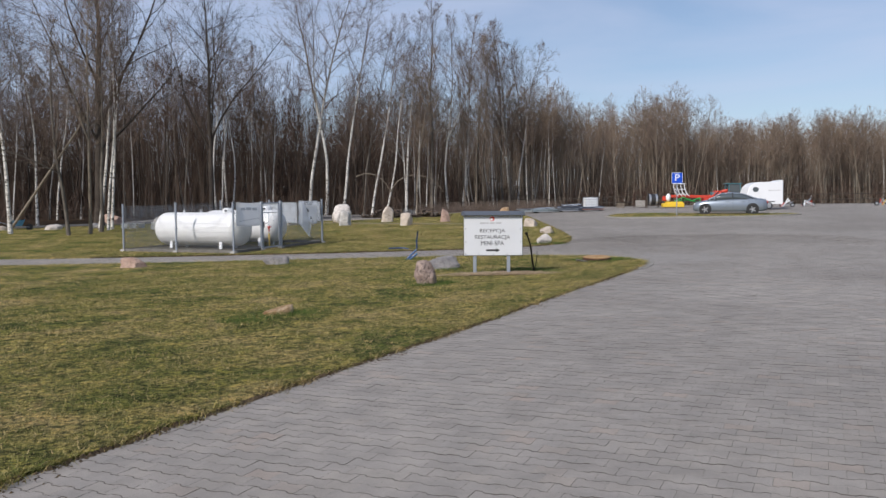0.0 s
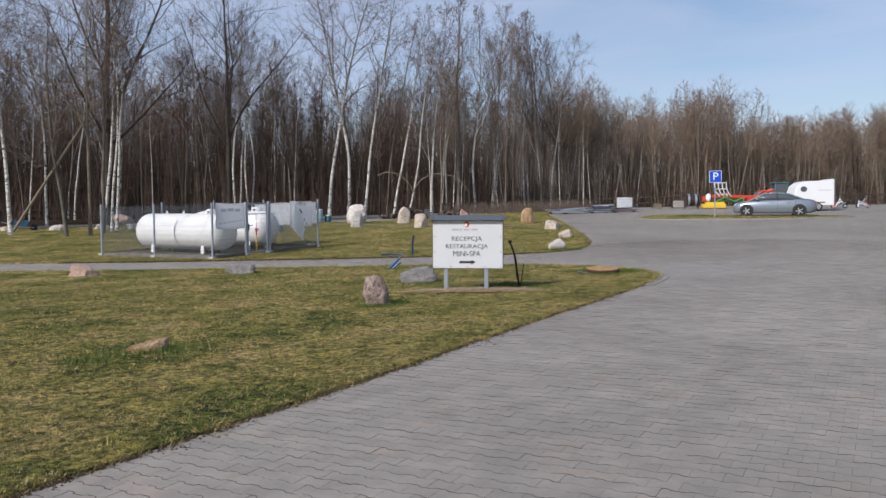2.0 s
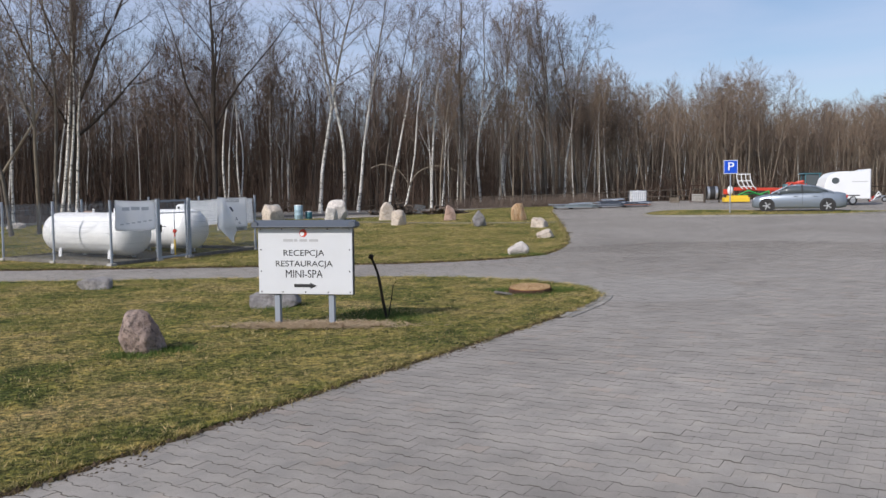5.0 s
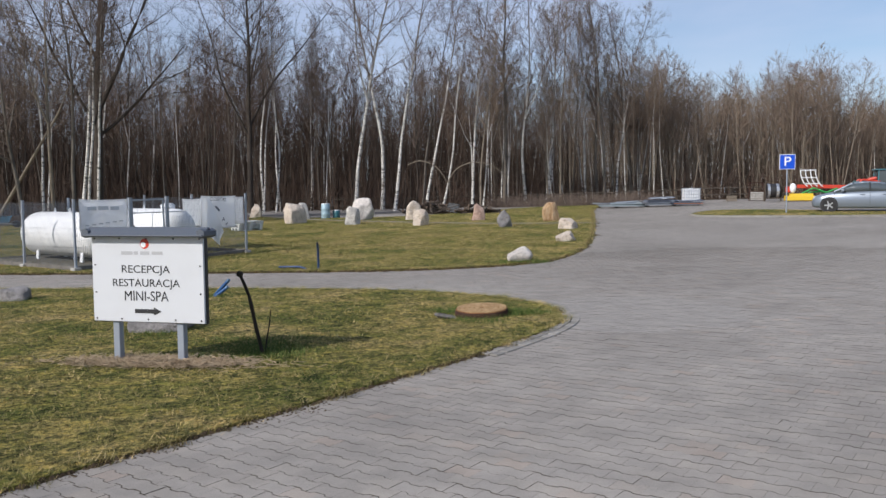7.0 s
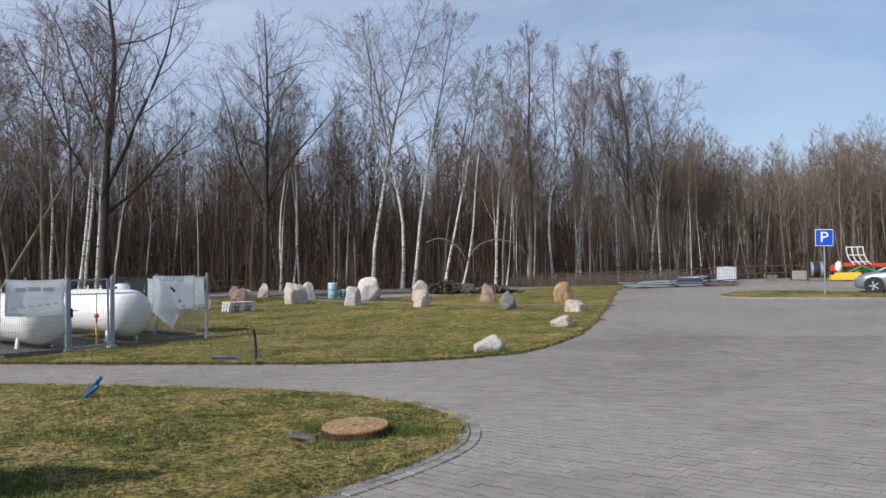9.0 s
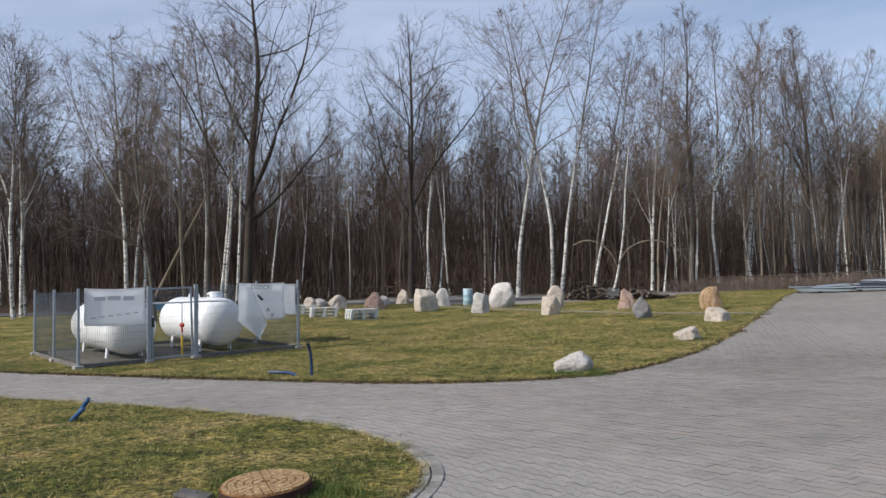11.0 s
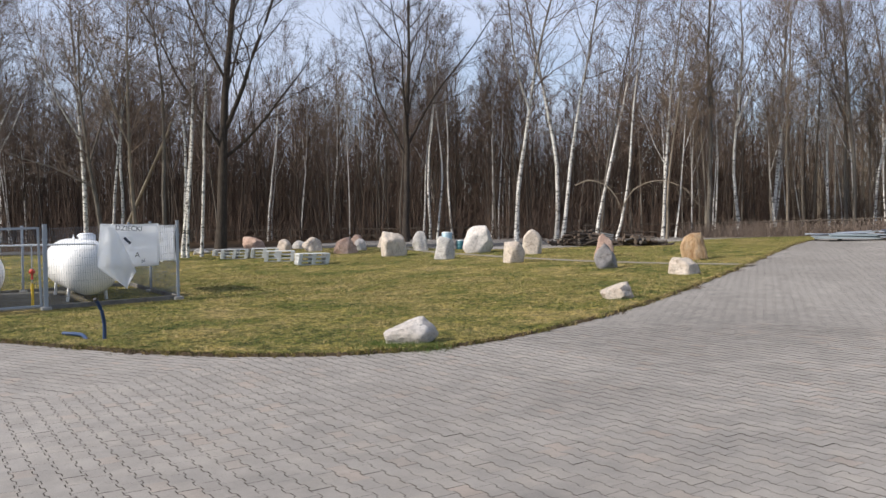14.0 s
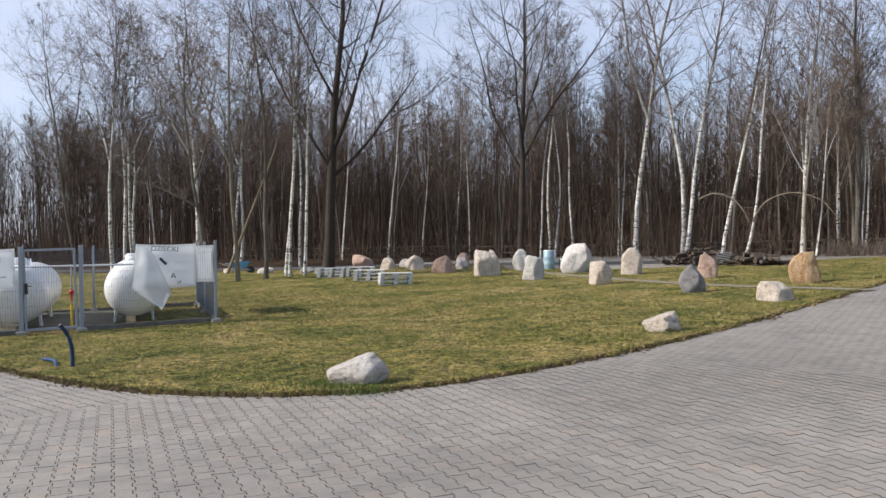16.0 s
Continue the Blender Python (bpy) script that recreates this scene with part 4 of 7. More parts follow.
    st = np.stack([x, y, gz(x, y) - 0.05], -1)
    d = np.stack([rng.normal(0, 0.5, n), rng.normal(0, 0.5, n), np.ones(n)], -1)
    P, R = grow(rng, st, d, rng.uniform(0.3, 1.1, n), np.full(n, 0.012), np.full(n, 0.005), 3, 0.1, 0.15)
    groups[3].append(tubes(P, R, 3))
    s2, d2, r2, t2 = along(rng, P, R, 5, 0.2, 1.0, 0.8)
    B, Br = grow(rng, s2, d2, rng.uniform(0.15, 0.45, len(s2)), np.full(len(s2), 0.007), np.full(len(s2), 0.003), 2, 0.2, 0.25)
    groups[3].append(slivers(rng, B, Br))

    mats = [BIRCH, BARK, DARKBARK, TWIG, TWIGPALE, STEMBARK, STEMTWIG, TANBARK]
    V, T, I, n = [], [], [], 0
    for k, some in groups.items():
        v, t = merge(some)
        V.append(v)
        T.append(t + n)
        I.append(np.full(len(t), k))
        n += len(v)
    ob = new("woods", mesh_np("woods", np.concatenate(V), np.concatenate(T), mats, np.concatenate(I)))
    tagged(ob, "dense leafless mixed wood with brown undergrowth", "woods", kind="stuff")


woods()

# ---- gas tanks behind their fence ----
CORNER = Vector((-7.93, 30.24))
ALONG, INTO = Vector((0.904, -0.426)), Vector((0.4265, 0.9045))     # unit ways along the long side and into the pen
PEN_TURN = math.degrees(math.atan2(ALONG.y, ALONG.x))
SIDE = 5.75


def pen(u, v, dz=0.0, turn=0.0):
    """A place in the pen: u along the long side (0 at the corner, negative inwards), v into it."""
    p = CORNER + ALONG * u + INTO * v
    return on(p.x, p.y, PEN_TURN + turn, dz)


def wire_panel(name, width, height, parent, m):
    bm = bmesh.new()
    n = int(width / 0.05)
    for k in range(n + 1):
        box(bm, (0.0036, 0.0036, height), Matrix.Translation((k * width / n, 0, height / 2 + 0.12)))
    for k in range(11):
        z = 0.12 + k * height / 10
        for o in ((-0.006, 0.006) if k in (0, 3, 6, 9, 10) else (0.006,)):
            box(bm, (width, 0.0032, 0.0032), Matrix.Translation((width / 2, o, z)))
    ob = part(name, bm, WIRE, parent, "grey welded wire mesh")
    ob.matrix_local = m
    return ob


def tank_fence():
    f = thing("tank_fence", pen(0, 0), "grey galvanised wire-mesh fence round the gas tanks", "fence")
    inv = f.matrix_world.inverted()

    def post(u, v, size=0.06, tall=1.92):
        bm = bmesh.new()
        box(bm, (size, size, tall), Matrix.Translation((0, 0, tall / 2)), 0.006)
        box(bm, (size + 0.012, size + 0.012, 0.02), Matrix.Translation((0, 0, tall + 0.01)), 0.004)
        for z in (0.35, 0.95, 1.6):
            box(bm, (size + 0.03, size + 0.03, 0.035), Matrix.Translation((0, 0, z)), 0.004)
        ob = part("post", bm, GALV, f, "galvanised square post")
        ob.matrix_local = inv @ pen(u, v)
        b2 = bmesh.new()
        box(b2, (0.22, 0.22, 0.3), Matrix.Translation((0, 0, -0.05)), 0.02)
        part("post_footing", b2, CONCRETE, ob)
        return ob

    spots = [(-5.75, 0), (-2.88, 0), (0, 0), (0, 1.65), (0, 2.85), (0, 5.75), (-2.88, 5.75), (-5.75, 5.75), (-5.75, 2.88)]
    for u, v in spots:
        post(u, v, 0.09 if (u, v) in ((0, 1.65), (0, 2.85)) else 0.06)
    runs = [((-5.75, 0), (-2.88, 0)), ((-2.88, 0), (0, 0)), ((0, 0), (0, 1.65)), ((0, 2.85), (0, 5.75)), ((0, 5.75), (-2.88, 5.75)), ((-2.88, 5.75), (-5.75, 5.75)), ((-5.75, 5.75), (-5.75, 2.88)), ((-5.75, 2.88), (-5.75, 0))]
    for a, b in runs:
        A, B = (inv @ pen(*a)).translation, (inv @ pen(*b)).translation
        d = B - A
        m = Matrix.Translation(A) @ d.to_track_quat("X", "Z").to_matrix().to_4x4()
        wire_panel("wire_panel", d.length, 1.72, f, m)
        bm = bmesh.new()
        box(bm, (d.length - 0.06, 0.05, 0.17), Matrix.Translation((d.length / 2, 0, 0.045)), 0.008)
        # dark tone stands in for the shade along the fence's foot
        k = part("base_board", bm, DARKCONC, f, "concrete gravel board, its tone darkened for shade")
        k.matrix_local = m
    # the gate
    A, B = (inv @ pen(0, 1.72)).translation, (inv @ pen(0, 2.78)).translation
    d = B - A
    m = Matrix.Translation(A) @ d.to_track_quat("X", "Z").to_matrix().to_4x4()
    bm = bmesh.new()
    w = d.length
    for x in (0.025, w - 0.025):
        box(bm, (0.05, 0.04, 1.78), Matrix.Translation((x, 0, 0.99)), 0.005)
    for z in (0.12, 1.86):
        box(bm, (w - 0.1, 0.04, 0.05), Matrix.Translation((w / 2, 0, z)), 0.005)
    g = part("gate", bm, GALV, f, "closed galvanised gate frame")
    g.matrix_local = m
    wp = wire_panel("wire_panel", w - 0.1, 1.70, g, Matrix.Translation((0.05, 0, 0.0)))
    bm = bmesh.new()
    box(bm, (0.06, 0.09, 0.24), Matrix.Translation((0.05, 0, 1.02)), 0.01)
    rod(bm, (0.05, -0.04, 1.08), (0.05, -0.13, 1.08), 0.012)
    rod(bm, (0.05, -0.12, 1.08), (0.17, -0.12, 1.08), 0.010)
    part("lock", bm, BLACK, g, "black lock case with lever handle")
    return f


tank_fence()


def gas_tank(u, v, length):
    R, zc = 0.67, 0.87
    t = thing("gas_tank", pen(u, v), "white horizontal liquid gas tank on short legs", "gas tank", "white gas tanks in the pen")
    bm = bmesh.new()
    prof = [(-length / 2, 0.0)]
    for k in range(1, 11):
        a = k / 10 * math.pi / 2
        prof.append((-length / 2 + 0.42 * (1 - math.cos(a)), R * math.sin(a) ** 0.9))
    prof += [(-0.7, R), (0.7, R)] + [(-x, r) for x, r in prof[::-1]]
    rings = []
    S = 40
    for x, r in prof:
        if r < 1e-6:
            rings.append([bm.verts.new((x, 0, zc))])
        else:
            rings.append([bm.verts.new((x, r * math.cos(a), zc + r * math.sin(a))) for a in (2 * math.pi * k / S for k in range(S))])
    for a, b in zip(rings, rings[1:]):
        for k in range(S):
            n = (k + 1) % S
            if len(a) == 1:
                bm.faces.new((a[0], b[n], b[k]))
            elif len(b) == 1:
                bm.faces.new((a[k], a[n], b[0]))
            else:
                bm.faces.new((a[k], a[n], b[n], b[k]))
    bmesh.ops.recalc_face_normals(bm, faces=bm.faces)
    part("shell", bm, TANKWHITE, t, smooth=True)
    for x in (-length * 0.29, length * 0.29):
        for s in (-1, 1):
            bm = bmesh.new()
            box(bm, (0.15, 0.06, 0.52), Matrix.Translation((x, s * 0.43, 0.20)) @ Matrix.Rotation(s * 0.10, 4, "X"), 0.008)
            box(bm, (0.16, 0.16, 0.02), Matrix.Translation((x, s * 0.455, -0.03)), 0.004)
            part("leg", bm, WHITE, t)
    bm = bmesh.new()
    rod(bm, (length * 0.3, 0, zc + R - 0.05), (length * 0.3, 0, zc + R + 0.12), 0.22, 0.22, 24)
    rod(bm, (length * 0.3, 0, zc + R + 0.12), (length * 0.3, 0, zc + R + 0.17), 0.22, 0.13, 24)
    hood = part("valve_hood", bm, WHITE, t, "domed white valve cover", True)
    bm = bmesh.new()
    box(bm, (0.10, 0.02, 0.07), Matrix.Translation((length * 0.3 + 0.05, -0.215, zc + R + 0.06)), 0.005)
    part("hood_latch", bm, BLACK, hood)
    for x in (-length * 0.22, -length * 0.02):
        bm = bmesh.new()
        rod(bm, (x, 0, zc + R - 0.01), (x, 0, zc + R + 0.05), 0.035, 0.03, 12)
        bent(bm, [(x - 0.05, 0, zc + R + 0.04), (x - 0.03, 0, zc + R + 0.10), (x + 0.03, 0, zc + R + 0.10), (x + 0.05, 0, zc + R + 0.04)], 0.010)
        part("lifting_eye", bm, WHITE, t)
    bm = bmesh.new()
    box(bm, (0.02, 0.12, 0.10), Matrix.Translation((length / 2 - 0.10, -0.22, zc + 0.28)) @ Matrix.Rotation(0.35, 4, "Z"), 0.004)
    part("rating_plate", bm, GALV, t, "small grey rating plate")
    return t


gas_tank(-2.85, 1.45, 4.5)
gas_tank(-2.85, 3.95, 4.15)
bm = bmesh.new()
box(bm, (5.2, 5.2, 0.16), Matrix.Translation((0, 0, -0.02)), 0.02)
slab = part("tank_slab", bm, DARKGRAVEL)
slab.matrix_world = pen(-2.9, 2.9)
tagged(slab, "dark gravel-strewn slab under the gas tanks", "slab", kind="structure")

# ---- the sign ----


def words(name, text, size, mat, parent, m, label=""):
    cu = bpy.data.curves.new(name, "FONT")
    cu.body, cu.size, cu.align_x, cu.align_y, cu.extrude = text, size, "CENTER", "CENTER", 0.001
    cu.materials.append(mat)
    ob = new(name, cu)
    bpy.context.view_layer.update()
    me = bpy.data.meshes.new_from_object(ob.evaluated_get(bpy.context.evaluated_depsgraph_get()))
    bpy.data.objects.remove(ob)
    bpy.data.curves.remove(cu)
    ob = new(name, me)
    ob.parent = parent
    ob.matrix_local = m
    return tagged(ob, label)


def info_sign():
    s = thing("sign", on(1.355, 19.0, -1.5), "white information board on two grey posts with a dark roof strip", "sign")
    for x in (-0.43, 0.36):
        bm = bmesh.new()
        box(bm, (0.08, 0.08, 1.4), Matrix.Translation((x, 0.06, 0.65)), 0.006)
        part("post", bm, GALV, s, "grey square steel post")
    bm = bmesh.new()
    box(bm, (1.36, 0.03, 0.94), Matrix.Translation((0, 0, 0.95)), 0.004)
    board = part("board", bm, SIGNWHITE, s, "white board")
    bm = bmesh.new()
    box(bm, (1.38, 0.05, 0.96), Matrix.Translation((0, 0.04, 0.95)), 0.004)
    part("backing", bm, BLACK, s, "dark backing frame")
    bm = bmesh.new()
    for sgn in (-1, 1):
        box(bm, (1.46, 0.17, 0.022), Matrix.Translation((0, 0.03 + sgn * 0.07, 1.465)) @ Matrix.Rotation(-sgn * 0.55, 4, "X"), 0.004)
    for x in (-0.70, 0.70):
        rod(bm, (x, -0.10, 1.45), (x, 0.16, 1.45), 0.05, 0.05, 6)
    part("roof_strip", bm, ROOFING, s, "dark grey bitumen roof strip")
    face = Matrix.Rotation(radians(90), 4, "X")

    def at(x, z):
        return Matrix.Translation((x, -0.0175, z)) @ face

    for text, wide, z in (("RECEPCJA", 0.59, 1.055), ("RESTAURACJA", 0.82, 0.905), ("MINI-SPA", 0.535, 0.76)):
        ob = words("lettering", text, 0.15, BLACK, board, at(-0.02, z), "dark lettering")
        xs = [v.co.x for v in ob.data.vertices]
        ys = [v.co.y for v in ob.data.vertices]
        for v in ob.data.vertices:
            v.co.x *= wide / (max(xs) - min(xs))
            v.co.y *= 0.108 / (max(ys) - min(ys))
    bm = bmesh.new()
    box(bm, (0.235, 0.003, 0.045), Matrix.Translation((-0.045, -0.017, 0.60)))
    v = [bm.verts.new(p) for p in ((0.07, -0.0185, 0.645), (0.07, -0.0185, 0.555), (0.165, -0.0185, 0.60))]
    bm.faces.new(v)
    part("arrow", bm, BLACK, board, "black arrow")
    bm = bmesh.new()
    bmesh.ops.create_circle(bm, cap_ends=True, segments=24, radius=0.055, matrix=at(-0.02, 1.335))
    emblem = part("emblem", bm, RED, board, "red round emblem")
    bm = bmesh.new()
    bmesh.ops.create_circle(bm, cap_ends=True, segments=20, radius=0.030, matrix=Matrix.Translation((-0.035, -0.0195, 1.325)) @ face)
    part("emblem_inset", bm, WHITE, emblem)
    bm = bmesh.new()
    for k, w in enumerate((0.14, 0.05, 0.11, 0.13)):
        x = (-0.24, -0.13, -0.02, 0.13)[k]
        box(bm, (w, 0.002, 0.035), Matrix.Translation((x, -0.0165, 1.235)))
    part("lettering_bar", bm, GREYINK, board, "faded grey line of lettering")
    for x, z in [(x, z) for x in (-0.64, -0.33, 0, 0.33, 0.64) for z in (0.51, 1.39)] + [(x, z) for x in (-0.64, 0.64) for z in (0.8, 1.1)]:
        bm = bmesh.new()
        bmesh.ops.create_icosphere(bm, subdivisions=1, radius=0.011, matrix=Matrix.Translation((x, -0.016, z)))
        part("screw_head", bm, BLACK, board)


SIGNWHITE = painted("sign_white", (0.61, 0.62, 0.64), 0.45, 0, (0.3, 0.28, 0.25), 0.2, 2.5)
# felt lightened to blue-grey, putting the sky's light on its top into the colour
ROOFING = painted("roofing_felt", (0.085, 0.098, 0.12), 0.5, 0, (0.12, 0.12, 0.12), 0.4, 6)
GREYINK = painted("grey_ink", (0.42, 0.42, 0.43), 0.6, 0, (0.5, 0.5, 0.5), 0.2, 20)
info_sign()

# ---- boulders ----


def m_streaked(name, a, b):
    """Rusty rock with upright streaks of ochre and pale lichen."""
    k = Mat(name, 0.9, spec=0.25)
    base = k.ramp(k.noise(2.2, 6, 0.7, (3.0, 3.0, 0.7), 0.3), [(0.34, a), (0.52, b), (0.66, (0.56, 0.44, 0.31))])
    dots = k.ramp(k.noise(26, 4, 0.7), [(0.36, (0.6, 0.6, 0.6)), (0.5, (1, 1, 1)), (0.72, (1.12, 1.1, 1.08))])
    k.color(k.mix(1.0, base, dots, "MULTIPLY"))
    k.bump(k.noise(5, 7, 0.8, (2.5, 2.5, 0.8), 0.6), 1.0, 0.07)
    return k.m


STONES = {
    "white": m_rock("pale_granite", (0.50, 0.45, 0.41), (0.73, 0.68, 0.63), 0.62),
    "cream": m_rock("cream_granite", (0.47, 0.39, 0.32), (0.69, 0.61, 0.52), 0.62),
    "pink": m_rock("pink_granite", (0.36, 0.235, 0.18), (0.58, 0.43, 0.35), 0.6),
    "speckled_pink": m_rock("speckled_pink_granite", (0.27, 0.20, 0.17), (0.46, 0.36, 0.31), 0.3),
    "brown": m_streaked("rusty_granite", (0.30, 0.165, 0.075), (0.52, 0.35, 0.20)),
    "grey": m_rock("grey_granite", (0.18, 0.17, 0.17), (0.36, 0.34, 0.335)),
    "mixed": m_rock("speckled_granite", (0.38, 0.36, 0.335), (0.64, 0.61, 0.57), 0.6),
}
STONE_WORDS = {"white": "pale whitish granite boulder lying on the lawn", "cream": "cream-coloured granite boulder standing on the lawn", "pink": "pinkish granite boulder on the lawn",
               "speckled_pink": "pinkish boulder with dark speckles standing in the grass", "brown": "rusty brown upright boulder at the lawn's edge", "grey": "dark grey boulder on the lawn", "mixed": "speckled grey boulder on the lawn"}


def rock_planes(rng, shape):
    """The flat faces that bound a rock, as normals with their distances."""
    flare = {"block": (-0.12, 0.22), "dome": (-0.10, 0.34), "tooth": (0.05, 0.30), "point": (0.22, 0.48), "wedge": (-0.10, 0.12)}[shape]
    out = [(Vector((0, 0, -1)), 0.72)]
    n = rng.choice((5, 6, 7))
    a0 = rng.uniform(0, 6.28)
    for k in range(n):
        a = a0 + 2 * math.pi * (k + rng.uniform(-0.4, 0.4)) / n
        out.append((Vector((math.cos(a), math.sin(a), rng.uniform(*flare))).normalized(), rng.uniform(0.68, 1.0)))
    for k in range({"block": 5, "dome": 7, "tooth": 3, "point": 3, "wedge": 3}[shape]):
        a = rng.uniform(0, 6.28)
        out.append((Vector((math.cos(a), math.sin(a), rng.uniform(0.35, 1.5))).normalized(), rng.uniform(0.74, 0.95)))
    for k in range(3):
        a = rng.uniform(0, 6.28)
        out.append((Vector((math.cos(a), math.sin(a), rng.uniform(-0.9, -0.2))).normalized(), rng.uniform(0.74, 0.92)))
    top = {"block": ((rng.uniform(-0.3, 0.3), rng.uniform(-0.3, 0.1), 1), 0.82), "dome": ((rng.uniform(-0.3, 0.3), 0, 1), 0.95), "tooth": ((rng.uniform(-0.35, 0.35), 0, 1), 0.9),
           "point": ((0.45, 0, 1), 1.05), "wedge": ((-0.62, -0.2, 1), 0.62)}[shape]
    out.append((Vector(top[0]).normalized(), top[1]))
    return out


def boulder(x, y, w, d, h, kind, seed, turn=0.0, tilt=0.0, shape="dome", label="", sink=0.10):
    """A rock bounded by rounded flat faces, chipped and pitted, of that width, depth and height."""
    rng = random.Random(seed)
    planes = rock_planes(rng, shape)
    bm = bmesh.new()
    bmesh.ops.create_icosphere(bm, subdivisions=5 if y < 40 else 4, radius=1.0)
    o = Vector((rng.uniform(0, 50), rng.uniform(0, 50), rng.uniform(0, 50)))
    for v in bm.verts:
        q = v.co.normalized()
        total = 0.0
        for n, c in planes:
            e = n.dot(q)
            if e > 0:
                total += (e / c) ** 22
        p = q * total ** (-1 / 22)
        ridge = abs(noise.noise(p * 2.2 + o * 2))
        p += q * (0.09 * noise.noise(p * 1.4 + o) - 0.05 * max(0.0, 0.10 - ridge) / 0.10 + 0.045 * noise.noise(p * 3.6 + o) + 0.022 * noise.noise(p * 9 + o) + 0.010 * noise.noise(p * 22 + o))
        v.co = p
    lo, hi = [min(v.co[k] for v in bm.verts) for k in range(3)], [max(v.co[k] for v in bm.verts) for k in range(3)]
    for v in bm.verts:
        f = [(v.co[k] - lo[k]) / (hi[k] - lo[k]) for k in range(3)]
        v.co = Vector(((f[0] - 0.5) * w + tilt * f[2] * w, (f[1] - 0.5) * d, f[2] * h * (1 + sink) - sink * h))
    ob = part("boulder", bm, STONES[kind], None, "", True)
    ob.matrix_world = on(x, y, turn)
    return tagged(ob, label or STONE_WORDS[kind], "boulder", "boulders on the lawns")


for k, b in enumerate([
    (3.92, 31.82, 0.80, 0.40, 0.39, "white", 38, 0.0, "wedge"),
    (4.65, 38.1, 0.68, 0.55, 0.36, "cream", 20, 0.0, "wedge"),
    (4.4, 43.75, 0.82, 0.62, 0.46, "cream", 10, 0.0, "dome"),
    (3.2, 48.8, 0.88, 0.68, 0.90, "brown", 40, 0.06, "block"),
    (1.6, 45.4, 0.70, 0.6, 0.76, "grey", 40, -0.08, "point"),
    (-0.4, 50.4, 0.80, 0.6, 0.86, "pink", 35, -0.1, "point"),
    (-2.5, 47.4, 0.74, 0.52, 0.78, "cream", 40, 0.0, "tooth"),
    (-4.05, 51.9, 0.80, 0.52, 1.02, "cream", 30, 0.04, "dome"),
    (-7.3, 53.1, 1.36, 1.45, 1.20, "white", 35, 0.0, "dome"),
    (-6.4, 49.0, 0.82, 0.68, 0.92, "mixed", 40, 0.0, "tooth"),
    (-10.15, 50.8, 1.12, 1.2, 1.08, "cream", 40, 0.0, "block"),
    (-11.2, 54.4, 0.80, 0.68, 0.96, "mixed", 35, 0.0, "dome"),
    (-14.0, 52.2, 1.20, 0.85, 0.80, "pink", 40, 0.14, "dome"),
    (-15.4, 57.2, 0.78, 0.6, 0.86, "cream", 35, 0.0, "point"),
    (-17.3, 57.2, 0.72, 0.6, 0.72, "pink", 35, 0.0, "dome"),
    (-17.3, 53.6, 1.02, 0.7, 0.76, "cream", 40, -0.1, "point"),
    (-19.3, 53.6, 0.80, 0.68, 0.66, "cream", 40, 0.0, "dome"),
    (-23.3, 55.4, 1.32, 0.85, 0.72, "pink", 40, 0.0, "dome"),
    (-24.7, 49.8, 1.0, 0.7, 0.36, "white", 35, 0.0, "wedge"),
    (-22.5, 50.9, 1.0, 0.75, 0.32, "mixed", 20, 0.0, "dome"),
    (-20.4, 56.0, 0.78, 0.68, 0.46, "mixed", 20, 0.0, "dome"),
    (-27.8, 49.5, 0.6, 0.5, 0.30, "cream", 20, 0.0, "block"),
    (-15.0, 54.6, 0.66, 0.6, 0.62, "white", 35, 0.0, "dome"),
    (-0.15, 17.25, 0.58, 0.5, 0.53, "speckled_pink", 75, 0.0, "dome"),
    (0.15, 21.2, 0.86, 0.55, 0.36, "grey", 15, 0.0, "block"),
    (-2.35, 12.95, 0.50, 0.3, 0.16, "brown", 10, 0.0, "wedge"),
    (-9.35, 24.4, 0.80, 0.55, 0.32, "pink", 10, 0.0, "dome"),
    (-5.0, 24.4, 0.80, 0.55, 0.27, "grey", 10, 0.0, "block"),
]):
    boulder(b[0], b[1], b[2], b[3], b[4], b[5], (267 if k == 10 else 200 + k), b[6], b[7], b[8])

# ---- fittings of the tank pen ----
FABRIC = painted("banner_fabric", (0.82, 0.83, 0.85), 0.75, 0, (0.4, 0.4, 0.4), 0.25, 2)
FABRIC2 = painted("faded_banner_fabric", (0.80, 0.81, 0.83), 0.8, 0, (0.4, 0.4, 0.4), 0.3, 3)
for cloth_mat in (FABRIC, FABRIC2):
    ct = cloth_mat.node_tree
    tr = ct.nodes.new("ShaderNodeBsdfTranslucent")
    tr.inputs["Color"].default_value = (0.97, 0.98, 0.99, 1)
    mx = ct.nodes.new("ShaderNodeMixShader")
    mx.inputs[0].default_value = 0.8
    ct.links.new(ct.nodes["Principled BSDF"].outputs[0], mx.inputs[1])
    ct.links.new(tr.outputs[0], mx.inputs[2])
    ct.links.new(mx.outputs[0], ct.nodes["Material Output"].inputs["Surface"])
FADED = painted("faded_ink", (0.60, 0.62, 0.65), 0.8, 0, (0.3, 0.3, 0.3), 0.4, 9)
INK = painted("dark_ink", (0.04, 0.05, 0.07), 0.6, 0, (0.1, 0.1, 0.1), 0.1, 9)


def pen_side(v, z, off=0.0):
    """A matrix whose x runs along the gate side and whose z is up."""
    return pen(off, v, z, 90)


